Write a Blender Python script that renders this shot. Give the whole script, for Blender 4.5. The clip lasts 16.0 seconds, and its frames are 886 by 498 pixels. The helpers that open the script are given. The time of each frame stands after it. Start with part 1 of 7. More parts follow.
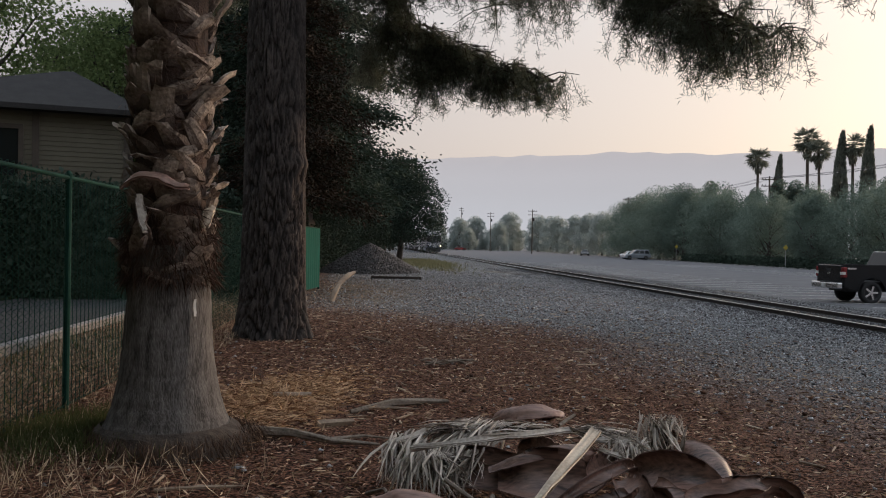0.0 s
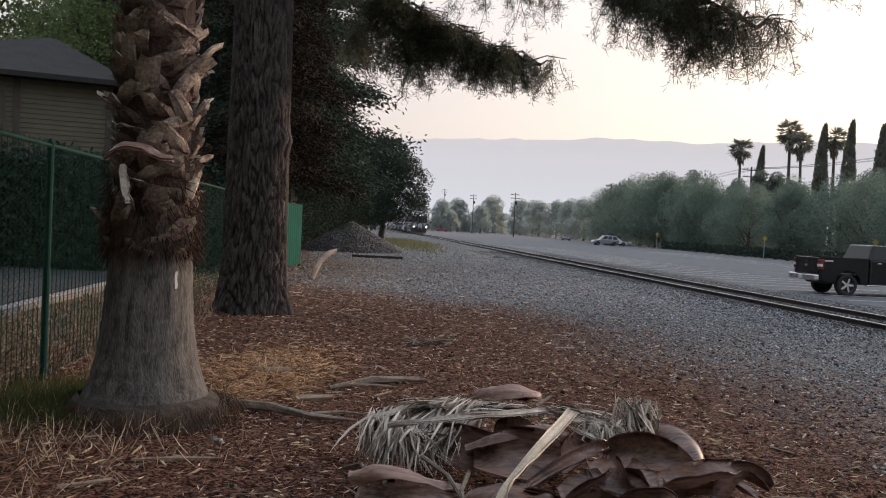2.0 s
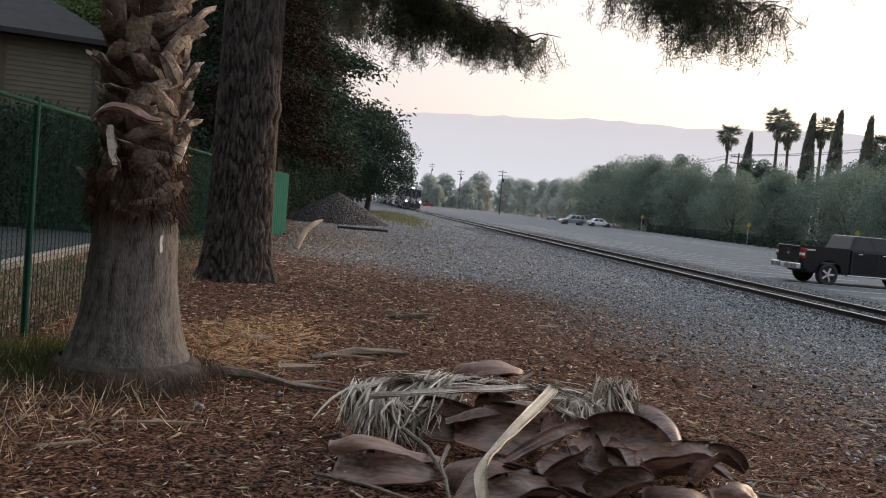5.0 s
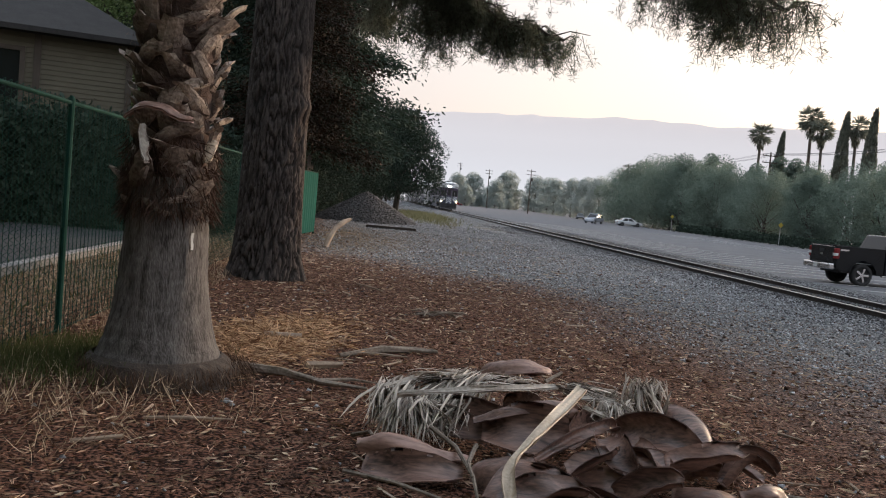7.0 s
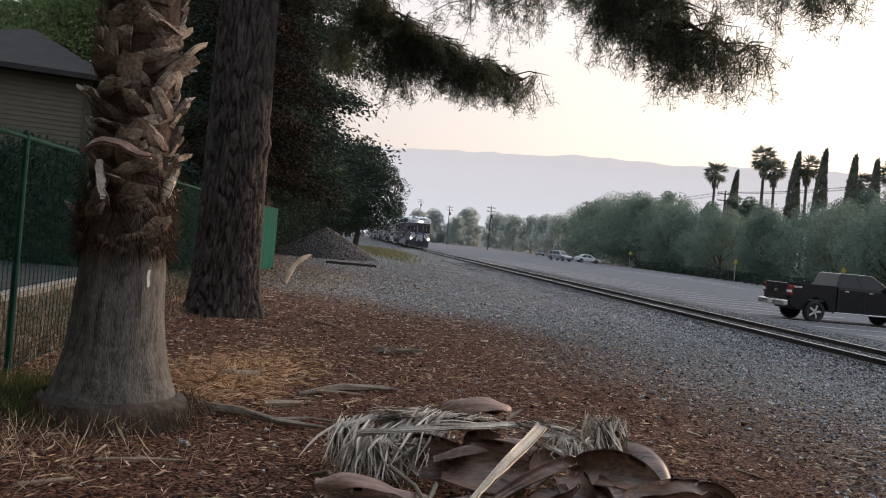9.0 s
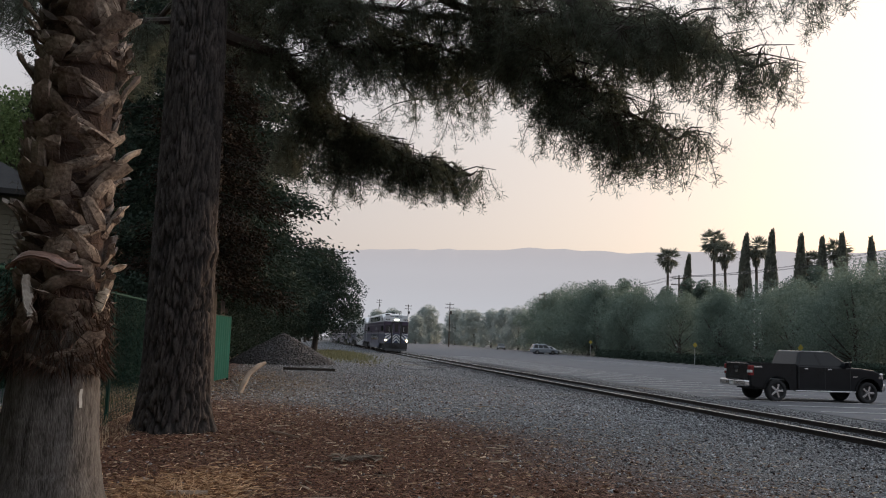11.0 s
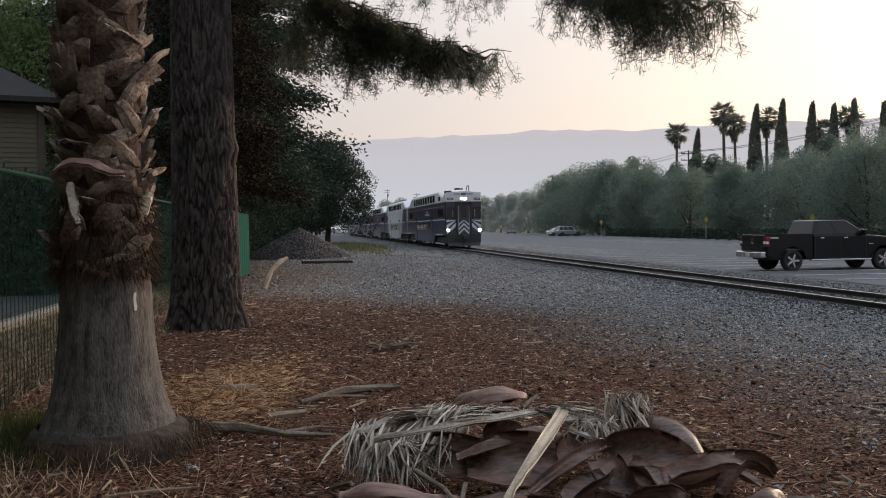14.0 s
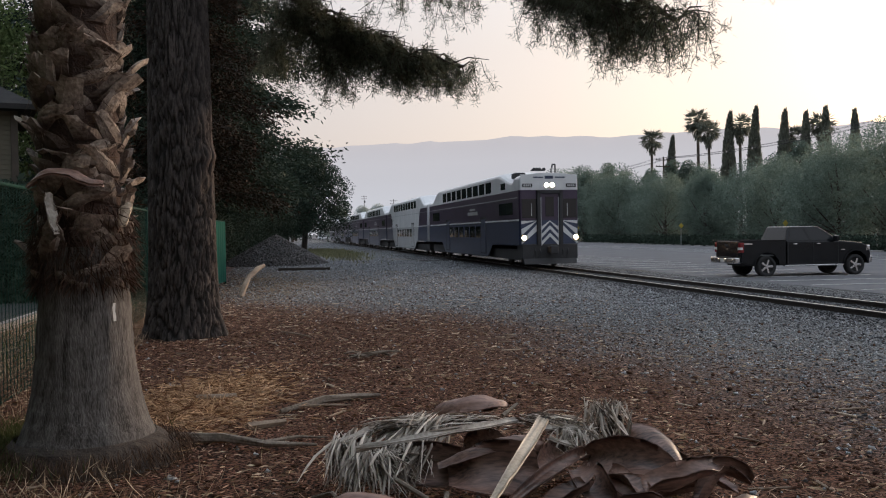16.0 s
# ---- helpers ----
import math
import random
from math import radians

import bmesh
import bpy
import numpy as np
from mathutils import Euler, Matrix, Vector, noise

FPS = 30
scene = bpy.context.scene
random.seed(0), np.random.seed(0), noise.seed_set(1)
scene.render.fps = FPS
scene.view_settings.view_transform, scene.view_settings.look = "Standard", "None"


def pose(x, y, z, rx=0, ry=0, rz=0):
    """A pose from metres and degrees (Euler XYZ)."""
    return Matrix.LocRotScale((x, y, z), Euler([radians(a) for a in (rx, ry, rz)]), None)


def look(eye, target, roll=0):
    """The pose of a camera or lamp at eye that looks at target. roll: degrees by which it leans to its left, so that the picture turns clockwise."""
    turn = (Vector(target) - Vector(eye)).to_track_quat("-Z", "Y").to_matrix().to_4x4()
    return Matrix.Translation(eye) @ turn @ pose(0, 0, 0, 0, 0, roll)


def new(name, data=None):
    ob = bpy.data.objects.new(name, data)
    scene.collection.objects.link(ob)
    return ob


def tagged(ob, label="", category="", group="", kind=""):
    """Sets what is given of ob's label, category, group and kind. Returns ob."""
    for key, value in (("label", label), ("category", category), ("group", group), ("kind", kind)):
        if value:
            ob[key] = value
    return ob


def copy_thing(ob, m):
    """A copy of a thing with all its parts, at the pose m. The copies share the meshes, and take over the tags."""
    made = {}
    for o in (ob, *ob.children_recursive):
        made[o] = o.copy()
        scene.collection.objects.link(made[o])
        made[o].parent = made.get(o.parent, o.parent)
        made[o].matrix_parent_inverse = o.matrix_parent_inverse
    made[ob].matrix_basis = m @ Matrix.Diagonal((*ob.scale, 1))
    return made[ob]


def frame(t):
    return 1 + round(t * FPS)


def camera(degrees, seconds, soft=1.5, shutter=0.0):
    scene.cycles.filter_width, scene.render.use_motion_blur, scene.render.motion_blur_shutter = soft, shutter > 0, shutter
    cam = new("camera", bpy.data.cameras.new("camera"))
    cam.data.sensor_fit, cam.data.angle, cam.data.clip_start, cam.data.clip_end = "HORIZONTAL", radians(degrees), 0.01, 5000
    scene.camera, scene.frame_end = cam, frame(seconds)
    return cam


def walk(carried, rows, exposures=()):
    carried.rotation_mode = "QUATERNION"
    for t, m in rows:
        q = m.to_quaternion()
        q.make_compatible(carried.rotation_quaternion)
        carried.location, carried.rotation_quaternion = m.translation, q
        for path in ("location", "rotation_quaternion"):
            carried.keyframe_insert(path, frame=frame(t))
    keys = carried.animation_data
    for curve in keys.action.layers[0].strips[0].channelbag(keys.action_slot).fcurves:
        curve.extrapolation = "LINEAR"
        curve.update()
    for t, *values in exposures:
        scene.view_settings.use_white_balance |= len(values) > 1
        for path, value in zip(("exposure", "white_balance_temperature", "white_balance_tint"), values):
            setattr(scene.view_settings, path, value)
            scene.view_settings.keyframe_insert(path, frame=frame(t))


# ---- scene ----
cam = camera(53.7, 16.0, soft=1.1)

PATH = [
    (0, (0.556, 0.166, 1.722), (0.27, 2.145, 1.713), 1.0),
    (0.5, (0.544, 0.145, 1.724), (0.209, 2.117, 1.709), 0.1),
    (1, (0.552, 0.143, 1.721), (0.234, 2.118, 1.71), 0.8),
    (1.5, (0.55, 0.121, 1.719), (0.261, 2.099, 1.672), 2.1),
    (2, (0.552, 0.131, 1.711), (0.309, 2.116, 1.66), 2.7),
    (2.5, (0.547, 0.121, 1.714), (0.314, 2.107, 1.67), 3.4),
    (3, (0.542, 0.123, 1.715), (0.322, 2.11, 1.667), 4.0),
    (3.5, (0.55, 0.126, 1.717), (0.371, 2.117, 1.656), 4.7),
    (6, (0.524, 0.137, 1.694), (0.26, 2.116, 1.571), 4.6),
    (6.5, (0.532, 0.129, 1.704), (0.232, 2.102, 1.579), 4.1),
    (7, (0.53, 0.14, 1.697), (0.262, 2.119, 1.584), 5.0),
    (7.5, (0.53, 0.134, 1.695), (0.285, 2.119, 1.661), 5.9),
    (8, (0.532, 0.128, 1.696), (0.308, 2.116, 1.664), 6.4),
    (10.5, (0.531, 0.206, 1.723), (0.411, 2.201, 1.777), 2.6),
    (11, (0.598, 0.368, 1.712), (0.493, 2.355, 1.918), 2.0),
    (11.5, (0.499, 0.489, 1.73), (0.712, 2.458, 2.01), 2.5),
    (12, (0.624, 0.5, 1.76), (1.357, 2.352, 1.947), 2.5),
    (12.5, (0.426, 0.426, 1.682), (0.848, 2.38, 1.621), 1.3),
    (13, (0.302, 0.39, 1.698), (0.288, 2.39, 1.654), 1.0),
    (13.5, (0.299, 0.377, 1.716), (0.187, 2.373, 1.653), -0.1),
    (14, (0.316, 0.366, 1.717), (0.196, 2.362, 1.666), -0.8),
    (14.5, (0.318, 0.355, 1.728), (0.211, 2.352, 1.697), -0.8),
    (15, (0.316, 0.35, 1.727), (0.244, 2.349, 1.708), 0.1),
    (15.5, (0.286, 0.359, 1.716), (0.219, 2.357, 1.673), 0.0),
    (16, (0.292, 0.325, 1.746), (0.225, 2.324, 1.708), -0.9),
]
EXPOSURES = [(0, 0.09, 5850, 10), (1.5, 0.43, 5850, 10), (3.5, 0.52, 5850, 10), (6.5, 0.62, 5850, 10), (8, 0.52, 5850, 10), (10.5, 0.50, 5850, 10), (11.0, 0.08, 5850, 10), (11.5, -0.32, 6200, 10),
             (12.0, -1.05, 6800, 12), (12.5, -1.34, 7100, 14), (13.0, -0.52, 5850, 8), (13.5, 0.12, 5850, 10), (14.5, 0.26, 5800, 10), (16, 0.24, 5800, 10)]
walk(cam, [(t, look(e, g, r)) for t, e, g, r in PATH], EXPOSURES)

# ---- light: low hazy sun behind trees, bright smoggy evening sky ----
SUN_AZ, SUN_EL = radians(43.3), radians(8.7)
SUN_DIR = Vector((math.sin(SUN_AZ) * math.cos(SUN_EL), math.cos(SUN_AZ) * math.cos(SUN_EL), math.sin(SUN_EL)))
world = bpy.data.worlds.new("evening_sky")
scene.world = world
world.use_nodes = True
wt = world.node_tree
wt.nodes.clear()


def wnode(kind, **kw):
    n = wt.nodes.new(kind)
    for k, v in kw.items():
        if k == "operation":
            n.operation = v
    return n


w_out, w_bg = wnode("ShaderNodeOutputWorld"), wnode("ShaderNodeBackground")
w_tc = wnode("ShaderNodeTexCoord")
w_nrm = wnode("ShaderNodeVectorMath", operation="NORMALIZE")
wt.links.new(w_tc.outputs["Generated"], w_nrm.inputs[0])
w_sep = wnode("ShaderNodeSeparateXYZ")
wt.links.new(w_nrm.outputs[0], w_sep.inputs[0])
w_ramp = wnode("ShaderNodeValToRGB")
els = w_ramp.color_ramp.elements
els[0].position, els[0].color = 0.0, (0.475, 0.395, 0.36, 1)
els[1].position, els[1].color = 1.0, (0.78, 0.82, 0.86, 1)
for pos, col in ((0.10, (0.49, 0.41, 0.37, 1)), (0.2, (0.52, 0.445, 0.40, 1)), (0.35, (0.58, 0.545, 0.515, 1)), (0.6, (0.82, 0.83, 0.84, 1))):
    el = els.new(pos)
    el.color = col
wt.links.new(w_sep.outputs["Z"], w_ramp.inputs[0])
w_dot = wnode("ShaderNodeVectorMath", operation="DOT_PRODUCT")
w_dot.inputs[1].default_value = SUN_DIR
wt.links.new(w_nrm.outputs[0], w_dot.inputs[0])
w_max = wnode("ShaderNodeMath", operation="MAXIMUM")
w_max.inputs[1].default_value = 0.0
wt.links.new(w_dot.outputs["Value"], w_max.inputs[0])
last = w_ramp.outputs["Color"]
for power, colour in ((3.0, (0.36, 0.24, 0.125)), (30.0, (0.11, 0.06, 0.017)), (3500.0, (9.0, 6.0, 2.4))):
    w_pow = wnode("ShaderNodeMath", operation="POWER")
    w_pow.inputs[1].default_value = power
    wt.links.new(w_max.outputs[0], w_pow.inputs[0])
    w_mul = wnode("ShaderNodeVectorMath", operation="SCALE")
    w_mul.inputs[0].default_value = colour
    wt.links.new(w_pow.outputs[0], w_mul.inputs["Scale"])
    w_add = wnode("ShaderNodeVectorMath", operation="ADD")
    wt.links.new(last, w_add.inputs[0])
    wt.links.new(w_mul.outputs[0], w_add.inputs[1])
    last = w_add.outputs[0]
w_sky = wnode("ShaderNodeTexSky")
w_sky.sky_type, w_sky.sun_disc = "NISHITA", False
w_sky.sun_elevation, w_sky.sun_rotation = SUN_EL, SUN_AZ
w_sky.air_density, w_sky.dust_density, w_sky.ozone_density = 1.0, 4.0, 1.0
w_skys = wnode("ShaderNodeVectorMath", operation="SCALE")
w_skys.inputs["Scale"].default_value = 0.035
wt.links.new(w_sky.outputs[0], w_skys.inputs[0])
w_add = wnode("ShaderNodeVectorMath", operation="ADD")
wt.links.new(last, w_add.inputs[0])
wt.links.new(w_skys.outputs[0], w_add.inputs[1])
wt.links.new(w_add.outputs[0], w_bg.inputs["Color"])
w_bg.inputs["Strength"].default_value = 1.0
wt.links.new(w_bg.outputs[0], w_out.inputs[0])

sun = new("sun", bpy.data.lights.new("sun", "SUN"))
sun.data.energy, sun.data.angle, sun.data.color = 2.9, radians(8), (1.0, 0.68, 0.42)
sun.matrix_world = look((0, 0, 40), Vector((0, 0, 40)) - SUN_DIR - Vector((0, 0, 0.035)))

# ---- frames of reference: x across the track, y along it ----
TURN = 12.545
TF = pose(12.5, 0, 0, 0, 0, TURN)


def tp(n, s, z=0.0):
    return TF @ Vector((n, s, z))


def smooth(a, b, x):
    u = min(1.0, max(0.0, (x - a) / (b - a)))
    return u * u * (3 - 2 * u)


# ---- materials ----
def material(name, c1, c2=None, scale=8.0, rough=0.8, bump=0.0, fine=60.0, metal=0.0, vary=0.0, stretch=(1, 1, 1), emit=None, power=0.0, island=0.0):
    """Two colours mixed by coarse and fine noise, with relief; vary: by object, island: by loose piece."""
    m = bpy.data.materials.new(name)
    m.use_nodes = True
    nt = m.node_tree
    b = nt.nodes["Principled BSDF"]
    b.inputs["Roughness"].default_value, b.inputs["Metallic"].default_value = rough, metal
    c2 = c2 or tuple(v * 0.7 for v in c1)
    tc, mp = nt.nodes.new("ShaderNodeTexCoord"), nt.nodes.new("ShaderNodeMapping")
    mp.inputs["Scale"].default_value = stretch
    nt.links.new(tc.outputs["Object"], mp.inputs[0])
    n1, n2 = nt.nodes.new("ShaderNodeTexNoise"), nt.nodes.new("ShaderNodeTexNoise")
    n1.inputs["Scale"].default_value, n2.inputs["Scale"].default_value = scale, fine
    n1.inputs["Detail"].default_value, n2.inputs["Detail"].default_value = 4, 3
    for n in (n1, n2):
        nt.links.new(mp.outputs[0], n.inputs["Vector"])
    mix = nt.nodes.new("ShaderNodeMath")
    mix.operation = "MULTIPLY_ADD"
    mix.inputs[1].default_value = 0.45
    nt.links.new(n2.outputs["Fac"], mix.inputs[0])
    half = nt.nodes.new("ShaderNodeMath")
    half.operation = "MULTIPLY"
    half.inputs[1].default_value = 0.55
    nt.links.new(n1.outputs["Fac"], half.inputs[0])
    nt.links.new(half.outputs[0], mix.inputs[2])
    ramp = nt.nodes.new("ShaderNodeValToRGB")
    e = ramp.color_ramp.elements
    e[0].position, e[0].color = 0.36, (*c2, 1)
    e[1].position, e[1].color = 0.64, (*c1, 1)
    nt.links.new(mix.outputs[0], ramp.inputs[0])
    out = ramp.outputs[0]
    if vary or island:
        hsv = nt.nodes.new("ShaderNodeHueSaturation")
        rng = nt.nodes.new("ShaderNodeMapRange")
        rng.inputs[3].default_value, rng.inputs[4].default_value = 1 - (vary or island), 1 + (vary or island)
        if vary:
            nt.links.new(nt.nodes.new("ShaderNodeObjectInfo").outputs["Random"], rng.inputs[0])
        else:
            nt.links.new(nt.nodes.new("ShaderNodeNewGeometry").outputs["Random Per Island"], rng.inputs[0])
        nt.links.new(rng.outputs[0], hsv.inputs["Value"])
        nt.links.new(out, hsv.inputs["Color"])
        out = hsv.outputs[0]
    nt.links.new(out, b.inputs["Base Color"])
    if bump:
        bp = nt.nodes.new("ShaderNodeBump")
        bp.inputs["Strength"].default_value, bp.inputs["Distance"].default_value = bump, 0.02
        nt.links.new(mix.outputs[0], bp.inputs["Height"])
        nt.links.new(bp.outputs[0], b.inputs["Normal"])
    if emit:
        b.inputs["Emission Color"].default_value, b.inputs["Emission Strength"].default_value = (*emit, 1), power
    return m


def leaf_material(name, c1, c2, through_light=0.25, bias=0.0):
    """Foliage: colour by loose piece, some light passing through."""
    m = bpy.data.materials.new(name)
    m.use_nodes = True
    nt = m.node_tree
    b = nt.nodes["Principled BSDF"]
    b.inputs["Roughness"].default_value, b.inputs["Specular IOR Level"].default_value = 0.75, 0.12
    geo, ramp = nt.nodes.new("ShaderNodeNewGeometry"), nt.nodes.new("ShaderNodeValToRGB")
    ramp.color_ramp.elements[0].color, ramp.color_ramp.elements[1].color = (*c2, 1), (*c1, 1)
    ramp.color_ramp.elements[0].position = bias
    nt.links.new(geo.outputs["Random Per Island"], ramp.inputs[0])
    nt.links.new(ramp.outputs[0], b.inputs["Base Color"])
    tr, mx = nt.nodes.new("ShaderNodeBsdfTranslucent"), nt.nodes.new("ShaderNodeMixShader")
    nt.links.new(ramp.outputs[0], tr.inputs["Color"])
    mx.inputs[0].default_value = through_light
    nt.links.new(b.outputs[0], mx.inputs[1])
    nt.links.new(tr.outputs[0], mx.inputs[2])
    nt.links.new(mx.outputs[0], nt.nodes["Material Output"].inputs[0])
    return m


def glow(name, colour, power):
    m = bpy.data.materials.new(name)
    m.use_nodes = True
    b = m.node_tree.nodes["Principled BSDF"]
    b.inputs["Base Color"].default_value = (*colour, 1)
    b.inputs["Emission Color"].default_value, b.inputs["Emission Strength"].default_value = (*colour, 1), power
    return m


def glass(name, tint, rough=0.05):
    m = bpy.data.materials.new(name)
    m.use_nodes = True
    b = m.node_tree.nodes["Principled BSDF"]
    b.inputs["Base Color"].default_value, b.inputs["Roughness"].default_value = (*tint, 1), rough
    b.inputs["Specular IOR Level"].default_value = 0.34
    return m


